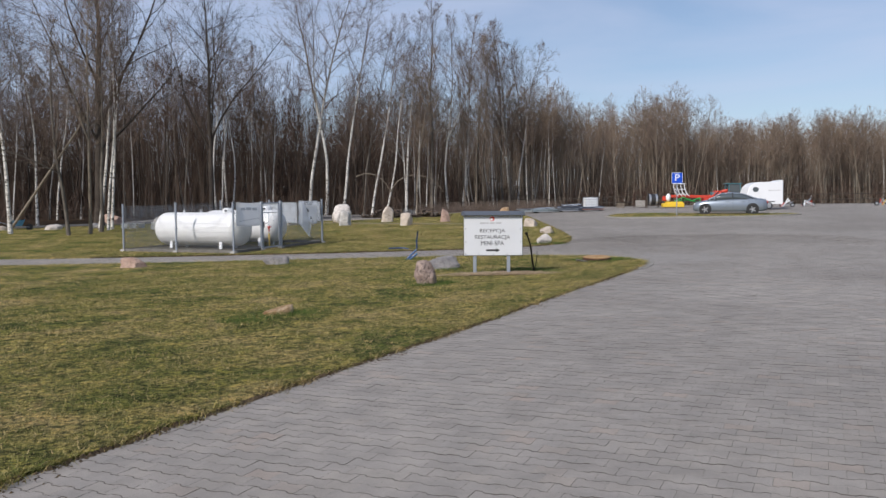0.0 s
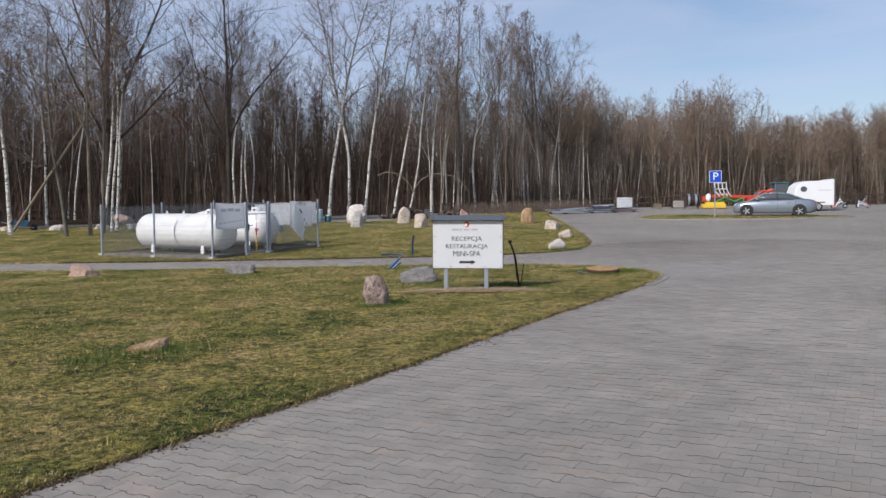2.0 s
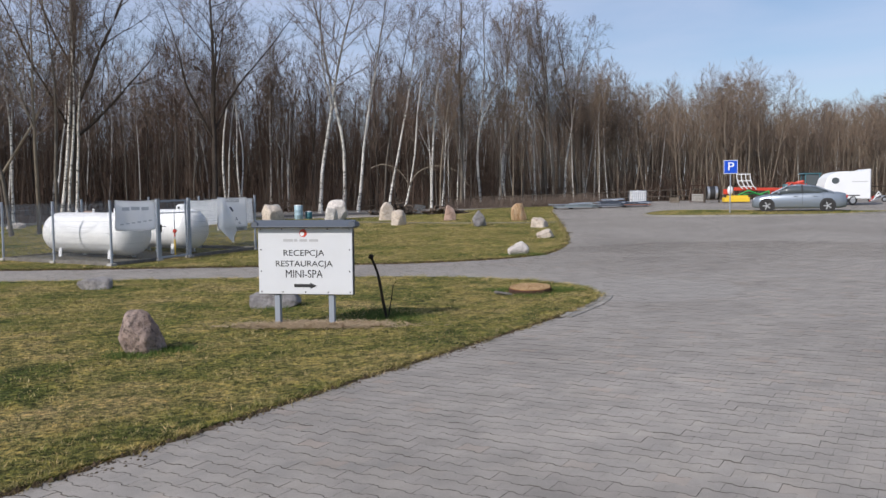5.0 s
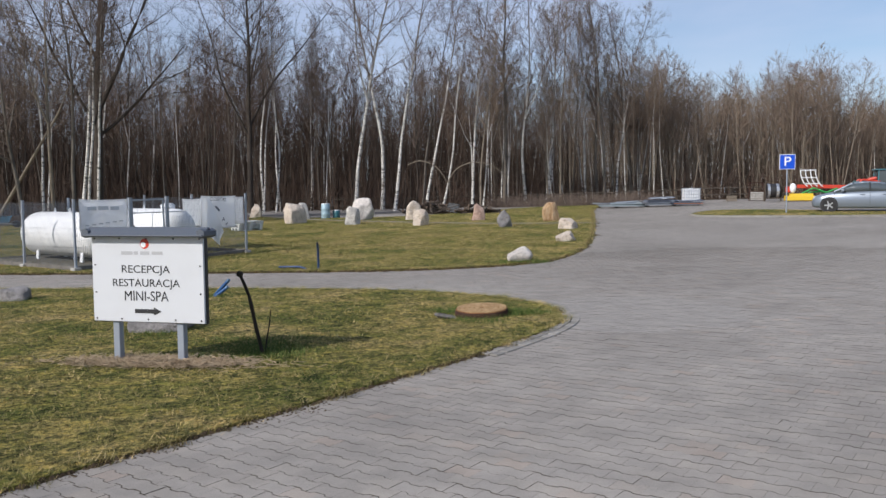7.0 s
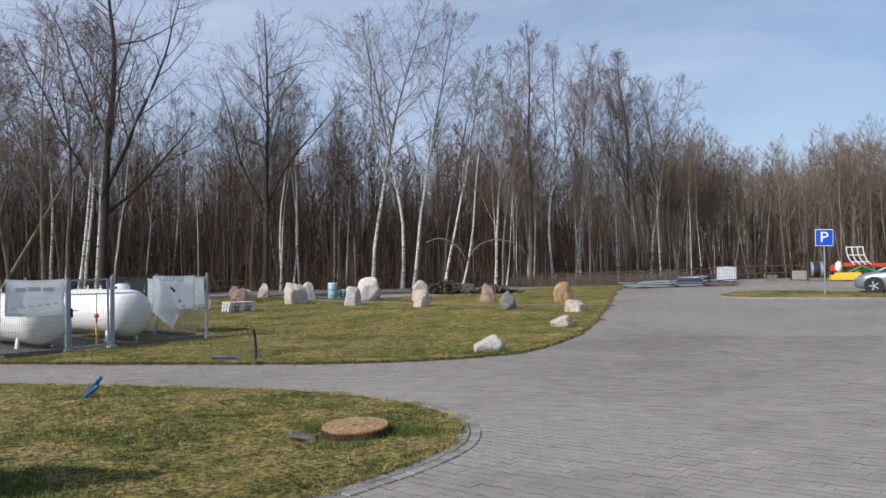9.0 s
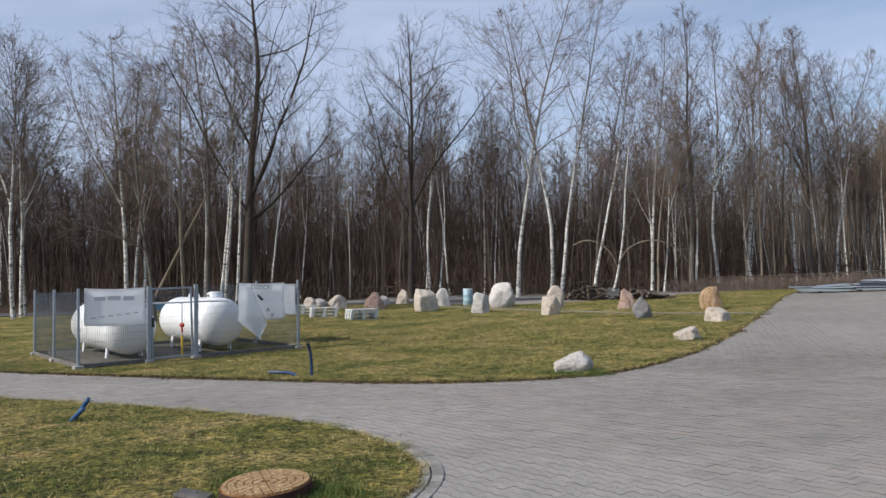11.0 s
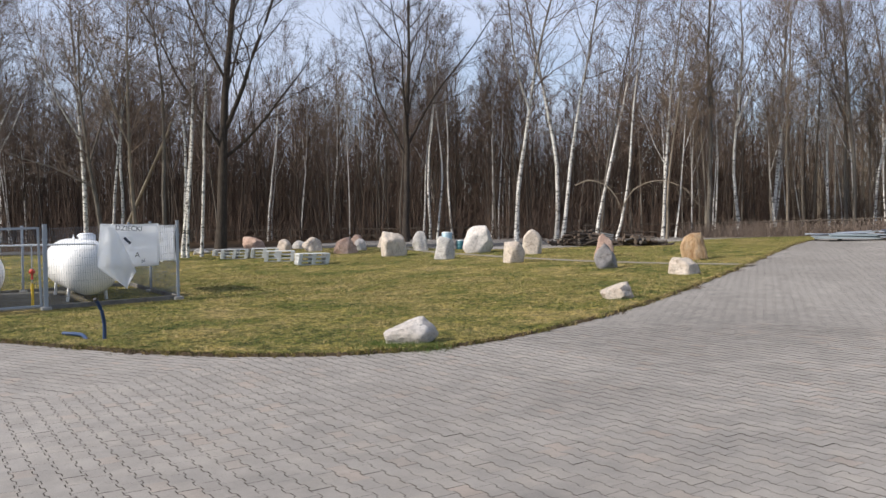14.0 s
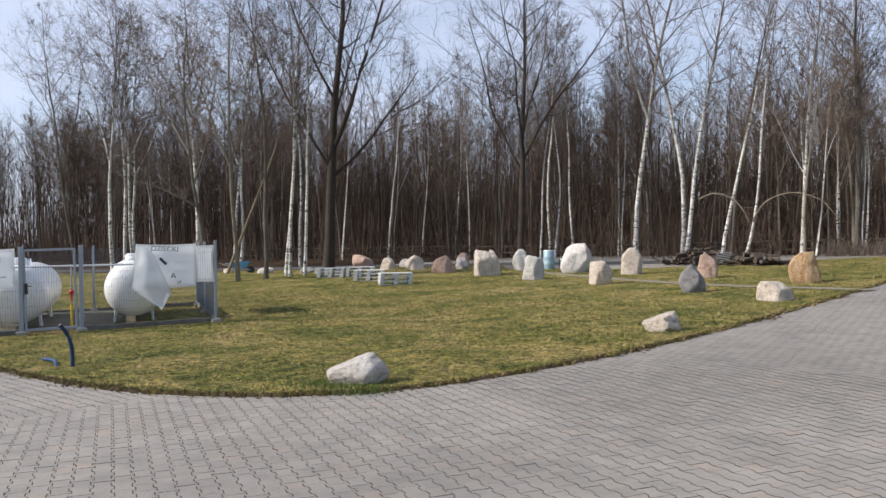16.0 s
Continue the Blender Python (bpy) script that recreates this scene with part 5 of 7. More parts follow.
def cloth(name, w, h, nx, nz, mat, parent, m, fold, label=""):
    """A hanging sheet with ripples, thick as fabric; fold(x, z) moves its points."""
    bm = bmesh.new()
    grid = {}
    for i in range(nx + 1):
        for k in range(nz + 1):
            x, z = w * i / nx, -h * k / nz
            grid[i, k] = bm.verts.new(fold(x, z))
    for i in range(nx):
        for k in range(nz):
            bm.faces.new((grid[i, k], grid[i + 1, k], grid[i + 1, k + 1], grid[i, k + 1]))
    r = bmesh.ops.solidify(bm, geom=bm.faces[:], thickness=0.004)
    ob = part(name, bm, mat, parent, label, True)
    if m is not None:
        ob.matrix_local = m
    return ob


def banners():
    b = thing("banner", pen_side(0.12, 1.94, 0.06), "faded white printed banner tied to the tank fence", "banner", "banners on the tank fence")
    cloth("fabric", 1.42, 0.90, 18, 10, FABRIC2, b, None, lambda x, z: (x, -0.012 * math.sin(x * 9 + z * 3) - 0.01 * math.sin(z * 11), z - 0.03 * math.sin(x * 2.2)))
    for x, z, w, h in ((0.35, -0.26, 0.25, 0.10), (0.68, -0.25, 0.30, 0.10), (1.02, -0.26, 0.26, 0.10)):
        bm = bmesh.new()
        box(bm, (w, 0.004, h), Matrix.Translation((x, -0.024, z)))
        part("lettering_bar", bm, FADED, b, "faded grey print")
    for k in range(6):
        bm = bmesh.new()
        box(bm, (0.12, 0.004, 0.035), Matrix.Translation((0.2 + 0.2 * k, -0.026, -0.72 + 0.02 * k)))
        part("lettering_bar", bm, FADED, b, "faded small print")
    b = thing("banner", pen_side(4.0, 1.92, 0.06), "white banner with one corner folded down on the tank fence", "banner", "banners on the tank fence")
    cloth("fabric", 1.30, 1.00, 18, 12, FABRIC, b, None, lambda x, z: (x, -0.010 * math.sin(x * 8 + z * 2) - 0.012 * math.sin(z * 9 + x), z - 0.02 * math.sin(x * 2.4)))

    def flap(x, z):
        # hangs from the upper corner, drawn to a point below
        d = -z
        left = -0.12 * d / 1.0 if d < 1.0 else -0.12 + 0.66 * (d - 1.0) / 0.5
        right = 0.26 + 0.50 * d / 1.12 if d < 1.12 else 0.76 - 0.22 * (d - 1.12) / 0.38
        u = x / 0.5
        return (left * (1 - u) + right * u, -0.03 - 0.05 * math.sin(u * 7 + d * 2.5) * min(1, d) - 0.07 * d, z - 0.03 * math.sin(u * 3.1))

    cloth("folded_flap", 0.5, 1.5, 16, 24, FABRIC, b, None, flap, "loose folded corner of the banner")
    face = Matrix.Rotation(radians(90), 4, "X")
    words("lettering", "DZIECKI", 0.16, INK, b, Matrix.Translation((0.62, -0.036, -0.12)) @ Matrix.Rotation(radians(3), 4, "Y") @ face, "black lettering along the top")
    words("lettering", "A", 0.17, INK, b, Matrix.Translation((0.80, -0.036, -0.74)) @ face, "black letter")
    words("lettering", "pl", 0.12, INK, b, Matrix.Translation((0.93, -0.036, -0.88)) @ face, "grey letters")
    bm = bmesh.new()
    box(bm, (0.20, 0.004, 0.06), Matrix.Translation((0.58, -0.036, -0.40)) @ Matrix.Rotation(0.8, 4, "Y"))
    part("printed_mark", bm, INK, b, "dark printed mark")
    b = thing("banner", pen_side(5.32, 1.84, -0.05), "narrow white banner end beside the fence corner", "banner", "banners on the tank fence")
    cloth("fabric", 0.40, 0.86, 6, 10, FABRIC, b, None, lambda x, z: (x + 0.02 * math.sin(z * 4), -0.015 * math.sin(x * 12 + z * 3), z))

    b = thing("banner", pen(-3.35, 5.69, 1.80), "long plain white banner on the back of the tank fence", "banner", "banners on the tank fence")
    cloth("fabric", 2.05, 0.92, 20, 10, FABRIC, b, None, lambda x, z: (x, -0.012 * math.sin(x * 7 + z * 3) - 0.01 * math.sin(z * 8), z - 0.025 * math.sin(x * 3.0)))


banners()


def gas_riser():
    t = thing("gas_riser", pen(-0.42, 2.62), "yellow gas riser pipe with a red valve beside the gate", "gas pipe")
    bm = bmesh.new()
    rod(bm, (0, 0, 0), (0, 0, 0.62), 0.03, 0.03, 12)
    part("lower_pipe", bm, YELLOW, t, "yellow painted pipe")
    bm = bmesh.new()
    rod(bm, (0, 0, 0.62), (0, 0, 1.48), 0.012, 0.012, 10)
    part("upper_pipe", bm, GALV, t, "thin grey pipe")
    bm = bmesh.new()
    bmesh.ops.create_uvsphere(bm, u_segments=12, v_segments=8, radius=0.065, matrix=Matrix.Translation((0, 0, 0.88)))
    rod(bm, (0, 0, 0.70), (0, 0, 0.84), 0.028, 0.02)
    rod(bm, (0.03, 0, 0.88), (0.12, 0, 0.90), 0.014)
    part("valve", bm, RED, t, "red valve body")


gas_riser()
bm = bmesh.new()
bent(bm, [(0, 0, 1.50), (0.15, 0.4, 1.50), (0.15, 3.0, 1.52), (-0.6, 3.0, 1.52)], 0.022)
ob = part("gas_pipe", bm, WHITE)
ob.matrix_world = pen(-0.9, 1.0)
tagged(ob, "white horizontal gas pipe linking the two tanks", "gas pipe")

# ---- small things on the near lawn ----
CHAR = m_bark("charred_wood", (0.012, 0.010, 0.009), (0.06, 0.05, 0.042))
STRAW = m_soil("dry_straw", (0.33, 0.245, 0.16), (0.60, 0.475, 0.33), 14)


def charred_post():
    rng = np.random.default_rng(3)
    P, R = grow(rng, np.array([[0, 0, -0.1], [0.02, 0.03, -0.1]]), np.array([[-0.15, 0.05, 1.0], [-0.05, 0.0, 1.0]]), np.array([1.08, 0.62]), np.array([0.030, 0.012]), np.array([0.021, 0.007]), 9, 0.05, 0.06)
    R *= rng.uniform(0.65, 1.05, R.shape)
    top = Vector(P[0, -1])
    v, t = tubes(P, R, 8)
    s = thing("charred_post", on(2.37, 19.66), "thin charred wooden post leaning beside the sign", "post")
    part_np("stake", v, t, CHAR, s, smooth=True)
    bm = bmesh.new()
    box(bm, (0.07, 0.05, 0.07), Matrix.Translation(top) @ Matrix.Rotation(0.3, 4, "Y"), 0.015)
    part("splintered_top", bm, CHAR, s)


charred_post()


def straw_patch():
    rng = np.random.default_rng(9)
    n = 2600
    x, y = 1.45 + rng.normal(0, 0.52, n), 18.98 + rng.normal(0, 0.13, n)
    a = rng.uniform(0, 6.28, n)
    L = rng.uniform(0.05, 0.16, n)
    p0 = np.stack([x, y, gz(x, y) + 0.03 + rng.uniform(0, 0.03, n)], -1)
    p1 = p0 + np.stack([np.cos(a) * L, np.sin(a) * L, rng.uniform(-0.01, 0.05, n)], -1)
    v, t = tubes(np.stack([p0, p1], 1), np.full((n, 2), 0.003), 3)
    tagged(part_np("straw", v, t, STRAW), "dry brown cut straw round the sign posts", "straw", kind="stuff")


straw_patch()


def manhole():
    m = thing("manhole", on(4.40, 22.74, 20, -0.03) @ pose(0, 0, 0, 3, -2, 0) @ Matrix.Diagonal((0.87, 0.87, 0.95, 1)), "raised round manhole with a rusty patterned lid in the grass", "manhole")
    bm = bmesh.new()
    rod(bm, (0, 0, -0.1), (0, 0, 0.15), 0.47, 0.44, 48)
    part("collar", bm, RUSTDARK, m, "dark rust-brown collar")
    bm = bmesh.new()
    rod(bm, (0, 0, 0.15), (0, 0, 0.162), 0.435, 0.425, 48)
    lid = part("lid", bm, RUST, m, "rusty ochre cast lid")
    bm = bmesh.new()
    for ring_, (r0, r1, n) in enumerate(((0.05, 0.12, 6), (0.135, 0.20, 12), (0.215, 0.28, 18), (0.295, 0.36, 24), (0.372, 0.418, 30))):
        for k in range(n):
            a0, a1 = 2 * math.pi * (k + 0.09) / n, 2 * math.pi * (k + 0.91) / n
            pts = [(r0, a0), (r1, a0), (r1, a1), (r0, a1)]
            lo = [bm.verts.new((r * math.cos(a), r * math.sin(a), 0.161)) for r, a in pts]
            hi = [bm.verts.new((r * math.cos(a), r * math.sin(a), 0.172)) for r, a in pts]
            bm.faces.new(hi)
            for i in range(4):
                bm.faces.new((lo[i], lo[(i + 1) % 4], hi[(i + 1) % 4], hi[i]))
    bmesh.ops.recalc_face_normals(bm, faces=bm.faces)
    part("lid_pattern", bm, RUSTPALE, lid, "raised cast pattern")


RUSTDARK = m_soil("dark_rust", (0.035, 0.02, 0.018), (0.10, 0.055, 0.042), 6)
RUSTPALE = m_soil("ochre_rust", (0.31, 0.18, 0.085), (0.60, 0.43, 0.24), 9)
manhole()
bm = bmesh.new()
box(bm, (0.30, 0.20, 0.05), Matrix.Rotation(0.18, 4, "Y"), 0.02)
ob = part("stone_slab", bm, DARKCONC)
ob.matrix_world = on(3.93, 22.38, 25, 0.05)
tagged(ob, "flat broken concrete piece beside the manhole", "stone")


STUBBLUE = painted("light_blue_plastic", (0.014, 0.07, 0.20), 0.4, 0, (0.1, 0.1, 0.12), 0.3, 8)
CAPBLUE = painted("dull_blue_plastic", (0.05, 0.12, 0.22), 0.5, 0, (0.1, 0.1, 0.12), 0.3, 8)


def pipe_stub(x, y, way, length, cap=True):
    t = thing("pipe_stub", on(x, y), "blue plastic pipe stub sticking out of the grass", "pipe", "blue pipe stubs")
    d = Vector(way).normalized()
    bm = bmesh.new()
    rod(bm, -d * 0.1, d * length, 0.032, 0.032, 14)
    part("pipe", bm, STUBBLUE, t)
    bm = bmesh.new()
    rod(bm, d * length, d * (length + 0.05), 0.036, 0.03, 14)
    part("cap", bm, CAPBLUE, t, "duller blue end cap")


pipe_stub(-1.1, 25.0, (0.62, 0.0, 0.62), 0.42)
pipe_stub(-1.02, 24.88, (0.72, 0.05, 0.55), 0.30)


def hose():
    t = thing("water_pipe", on(-1.05, 30.3), "dark blue plastic pipe bending up out of the lawn", "pipe")
    pts = [(0.0, 0.04, -0.1), (0.0, 0.05, 0.14), (0.0, 0.04, 0.32), (0.02, -0.01, 0.48), (0.04, -0.08, 0.60), (0.055, -0.14, 0.67)]
    part_np("standing_pipe", *pipe(curve(pts, 5), 0.03, 14), BLUE, t, smooth=True)
    bm = bmesh.new()
    rod(bm, (0.055, -0.14, 0.67), (0.06, -0.155, 0.688), 0.034, 0.03, 12)
    part("end_cap", bm, BLACK, t)
    part_np("lying_pipe", *pipe(curve([(-1.05, 0.0, 0.05), (-0.75, 0.02, 0.06), (-0.45, -0.03, 0.06), (-0.25, -0.10, 0.0)], 5), 0.03, 14), BLUE, t, smooth=True)


hose()

# ---- pallets, barrel, wood pile, log, barrow ----
PALLETWHITE = painted("whitewashed_wood", (0.62, 0.62, 0.60), 0.8, 0, (0.25, 0.22, 0.18), 0.5, 4)


def pallet():
    t = thing("pallet", Matrix(), "white-painted wooden pallet lying on the lawn", "pallet", "white pallets on the lawn")
    for k in range(7):
        bm = bmesh.new()
        box(bm, (1.2, 0.10, 0.022), Matrix.Translation((0, -0.35 + k * 0.1167, 0.133)), 0.004)
        part("top_board", bm, PALLETWHITE, t)
    for x in (-0.53, 0, 0.53):
        bm = bmesh.new()
        box(bm, (0.145, 0.8, 0.022), Matrix.Translation((x, 0, 0.111)), 0.004)
        part("cross_board", bm, PALLETWHITE, t)
        for y in (-0.33, 0, 0.33):
            bm = bmesh.new()
            box(bm, (0.145, 0.13, 0.078), Matrix.Translation((x, y, 0.061)), 0.004)
            part("block", bm, PALLETWHITE, t)
    for y in (-0.33, 0, 0.33):
        bm = bmesh.new()
        box(bm, (1.2, 0.10, 0.022), Matrix.Translation((0, y, 0.011)), 0.004)
        part("bottom_board", bm, PALLETWHITE, t)
    return t


first = pallet()
places = []
for x, y, turn, n in ((-17.3, 48.35, 38, 3), (-16.25, 49.15, 40, 3), (-19.9, 50.2, 38, 2), (-13.6, 47.35, 42, 3), (-10.55, 45.95, 52, 3)):
    for k in range(n):
        places.append(on(x + 0.02 * k, y, turn + 1.5 * k, 0.03 + 0.146 * k))
first.matrix_world = places[0]
for m in places[1:]:
    copy_thing(first, m)


def barrel(x, y, r, h, mat, words_):
    t = thing("barrel", on(x, y), words_, "barrel")
    bm = bmesh.new()
    zs = [0, 0.02, 0.30 * h, 0.33 * h, 0.36 * h, 0.63 * h, 0.66 * h, 0.69 * h, 0.97 * h, h]
    rs = [r * 0.96, r, r, r * 1.04, r, r, r * 1.04, r, r, r * 0.94]
    rings = [[bm.verts.new((q * math.cos(a), q * math.sin(a), z)) for a in (k * math.pi / 14 for k in range(28))] for z, q in zip(zs, rs)]
    for a, b in zip(rings, rings[1:]):
        for k in range(28):
            bm.faces.new((a[k], a[(k + 1) % 28], b[(k + 1) % 28], b[k]))
    bm.faces.new(rings[-1])
    part("body", bm, mat, t, smooth=True)
    bm = bmesh.new()
    rod(bm, (0, 0, h - 0.005), (0, 0, h + 0.03), r * 0.98, r * 0.95, 28)
    part("lid", bm, WHITE, t, "pale lid")


barrel(-10.0, 54.9, 0.25, 0.84, painted("pale_blue_steel", (0.32, 0.45, 0.52), 0.5, 0.2, (0.3, 0.3, 0.3), 0.5, 5), "pale blue steel barrel among the boulders")
barrel(-9.5, 55.3, 0.20, 0.44, painted("teal_plastic", (0.03, 0.13, 0.16), 0.5, 0, (0.1, 0.1, 0.1), 0.4, 5), "small dark teal canister beside the barrel")


def wood_pile():
    """Two heaps of short logs, their cut ends towards the yard, with brushwood on top."""
    rng = np.random.default_rng(21)
    t = thing("wood_pile", on(-3.5, 58.3, -18), "heap of dark cut logs and brushwood at the wood's edge", "wood pile")
    n = 260
    u = np.concatenate([rng.normal(-0.9, 0.75, n // 2), rng.uniform(-3.0, 3.2, n // 2)])
    v = rng.normal(0, 0.45, n)
    z = np.abs(rng.normal(0, 0.20, n)) * np.exp(-((u + 0.9) / 1.5) ** 2) + 0.05
    L = rng.uniform(0.4, 1.3, n)
    a = rng.uniform(0, 2 * math.pi, n)
    d = np.stack([np.cos(a), np.sin(a), rng.normal(0, 0.25, n)], -1)
    c = np.stack([u, v, z], -1)
    part_stuff = part_np("brushwood", *tubes(np.stack([c - d * L[:, None] / 2, c + d * L[:, None] / 2], 1), np.repeat(rng.uniform(0.012, 0.03, n)[:, None], 2, 1), 5), DARKBARK, t)
    tagged(part_stuff, "tangled dark cut branches", kind="stuff")
    for k in range(120):
        heap = k % 3 < 2
        x = rng.normal(-1.0, 0.75) if heap else rng.normal(1.9, 0.65)
        top = (0.62 if heap else 0.42) * math.exp(-(((x + 1.0) / 1.1 if heap else (x - 1.9) / 0.9) ** 2))
        q, y, r = rng.uniform(0.05, 0.08 + top), rng.uniform(-0.55, 0.4), rng.uniform(0.045, 0.10)
        w, h = rng.normal(0, 0.45), rng.uniform(0.25, 0.5)
        way = Vector((math.sin(w), -math.cos(w), rng.normal(0, 0.12))) * h
        bm = bmesh.new()
        rod(bm, Vector((x, y, q)) - way, Vector((x, y, q)) + way, r, r * 0.93, 8)
        part("log", bm, LOGBARK if k % 4 else BARK, t)
    bm = bmesh.new()
    for k in range(6):
        box(bm, (0.75, 0.05, 0.04), Matrix.Translation((0.55, -0.62 + 0.05 * k, 0.12 + 0.085 * k)) @ Matrix.Rotation(0.14, 4, "Y"), 0.006)
    part("slatted_frame", bm, SLATEGREY, t, "grey slatted frame leaning on the heap")


LOGBARK = m_bark("log_bark", (0.05, 0.037, 0.029), (0.15, 0.115, 0.09))
SLATEGREY = painted("dull_grey_slats", (0.12, 0.13, 0.14), 0.6, 0.2, (0.1, 0.1, 0.1), 0.4, 6)


wood_pile()
bm = bmesh.new()
a, b = Vector((-27.0, 48.9, 0.15)), Vector((-22.6, 48.95, 6.3))
rod(bm, a, b, 0.09, 0.06, 10)
rod(bm, b, b + (b - a) * 0.16 + Vector((0, 0, 0.4)), 0.058, 0.02, 8)
ob = part("leaning_log", bm, TANBARK)
tagged(ob, "pale bare log leaning against a birch", "log")


def barrow():
    t = thing("wheelbarrow", on(-26.9, 49.6, 30), "light blue wheelbarrow beside the trees", "wheelbarrow")
    bm = bmesh.new()
    lo = [bm.verts.new(p) for p in ((-0.3, -0.18, 0.3), (0.3, -0.22, 0.3), (0.3, 0.22, 0.3), (-0.3, 0.18, 0.3))]
    hi = [bm.verts.new(p) for p in ((-0.5, -0.3, 0.58), (0.45, -0.34, 0.66), (0.45, 0.34, 0.66), (-0.5, 0.3, 0.58))]
    bm.faces.new(lo)
    for i in range(4):
        bm.faces.new((lo[i], lo[(i + 1) % 4], hi[(i + 1) % 4], hi[i]))
    bmesh.ops.solidify(bm, geom=bm.faces[:], thickness=0.012)
    part("tub", bm, painted("light_blue_paint", (0.12, 0.32, 0.48), 0.45, 0, (0.3, 0.3, 0.3), 0.4, 6), t)
    for s in (-1, 1):
        bm = bmesh.new()
        bent(bm, [(0.7, s * 0.12, 0.2), (-0.2, s * 0.22, 0.28), (-1.0, s * 0.28, 0.55)], 0.018)
        bent(bm, [(-0.2, s * 0.22, 0.28), (-0.3, s * 0.25, 0.0)], 0.016)
        part("handle", bm, GALV, t)
    bm = bmesh.new()
    rod(bm, (0.7, -0.04, 0.2), (0.7, 0.04, 0.2), 0.2, 0.2, 20)
    part("wheel", bm, BLACK, t, "black tyre")


barrow()

# ---- rail fence along the wood ----
OLDWOOD = m_bark("weathered_wood", (0.04, 0.034, 0.028), (0.11, 0.092, 0.075))


def rail_fence():
    f = thing("rail_fence", Matrix(), "weathered wooden post-and-rail fence along the wood", "fence")
    line = [(-44, 59.5), (-26, 68.2), (-12, 70.6), (3, 71.6), (14, 70.8), (30, 70.2), (52, 70)]
    rng = random.Random(5)
    for a, b in zip(line, line[1:]):
        d = math.hypot(b[0] - a[0], b[1] - a[1])
        n = max(1, round(d / 2.4))
        for k in range(n):
            p = [a[i] + (b[i] - a[i]) * k / n for i in (0, 1)]
            q = [a[i] + (b[i] - a[i]) * (k + 1) / n for i in (0, 1)]
            zp, zq = float(gz(*p)), float(gz(*q))
            bm = bmesh.new()
            rod(bm, (p[0], p[1], zp - 0.2), (p[0] + rng.uniform(-0.03, 0.03), p[1], zp + 0.98), 0.06, 0.05, 7)
            part("post", bm, OLDWOOD, f)
            for z in (0.38, 0.84):
                bm = bmesh.new()
                rod(bm, (p[0], p[1] - 0.06, zp + z + rng.uniform(-0.03, 0.03)), (q[0], q[1] - 0.06, zq + z + rng.uniform(-0.03, 0.03)), 0.04, 0.036, 6)
                part("rail", bm, OLDWOOD, f)


rail_fence()

# ---- parking sign ----


def parking_sign():
    s = thing("parking_sign", on(13.45, 48.4, -2), "square blue parking sign with white letter on grey post", "road sign")
    bm = bmesh.new()
    rod(bm, (0, 0.02, -0.1), (0, 0.02, 2.54), 0.03, 0.03, 12)
    part("post", bm, GALV, s)
    bm = bmesh.new()
    box(bm, (0.64, 0.012, 0.64), Matrix.Translation((0, -0.02, 2.25)), 0.003)
    plate = part("rim", bm, WHITE, s, "white rim")
    bm = bmesh.new()
    box(bm, (0.60, 0.006, 0.60), Matrix.Translation((0, -0.028, 2.25)), 0.002)
    part("blue_plate", bm, painted("sign_blue", (0.005, 0.07, 0.55), 0.35, 0, (0.1, 0.1, 0.2), 0.15, 3), plate, "saturated blue plate")
    ob = words("letter", "P", 0.56, WHITE, plate, Matrix.Translation((0.0, -0.0335, 2.25)) @ Matrix.Rotation(radians(90), 4, "X"), "white letter P")
    for v in ob.data.vertices:
        v.co.x *= 1.12


parking_sign()

# ---- vehicles and yard things at the far end ----
# base colour lifted to stand in for sky reflected in the panes
GLASS = Mat("dark_glass", 0.06, 0.0, 0.8).color((0.07, 0.085, 0.095)).m
SILVER = painted("silver_car_paint", (0.215, 0.25, 0.30), 0.3, 0.35, (0.25, 0.25, 0.25), 0.15, 2)
RUBBER = painted("tyre_rubber", (0.018, 0.018, 0.019), 0.8, 0, (0.1, 0.09, 0.08), 0.4, 8)
ALLOY = painted("wheel_alloy", (0.55, 0.56, 0.58), 0.35, 0.8, (0.2, 0.2, 0.2), 0.2, 6)
LAMPRED = painted("tail_lamp", (0.45, 0.02, 0.02), 0.2, 0, (0.2, 0.05, 0.05), 0.1, 6)
LAMPCLEAR = painted("head_lamp", (0.65, 0.68, 0.70), 0.15, 0.2, (0.3, 0.3, 0.3), 0.1, 6)
DARKTRIM = painted("black_trim", (0.02, 0.02, 0.022), 0.6, 0, (0.08, 0.08, 0.08), 0.2, 6)


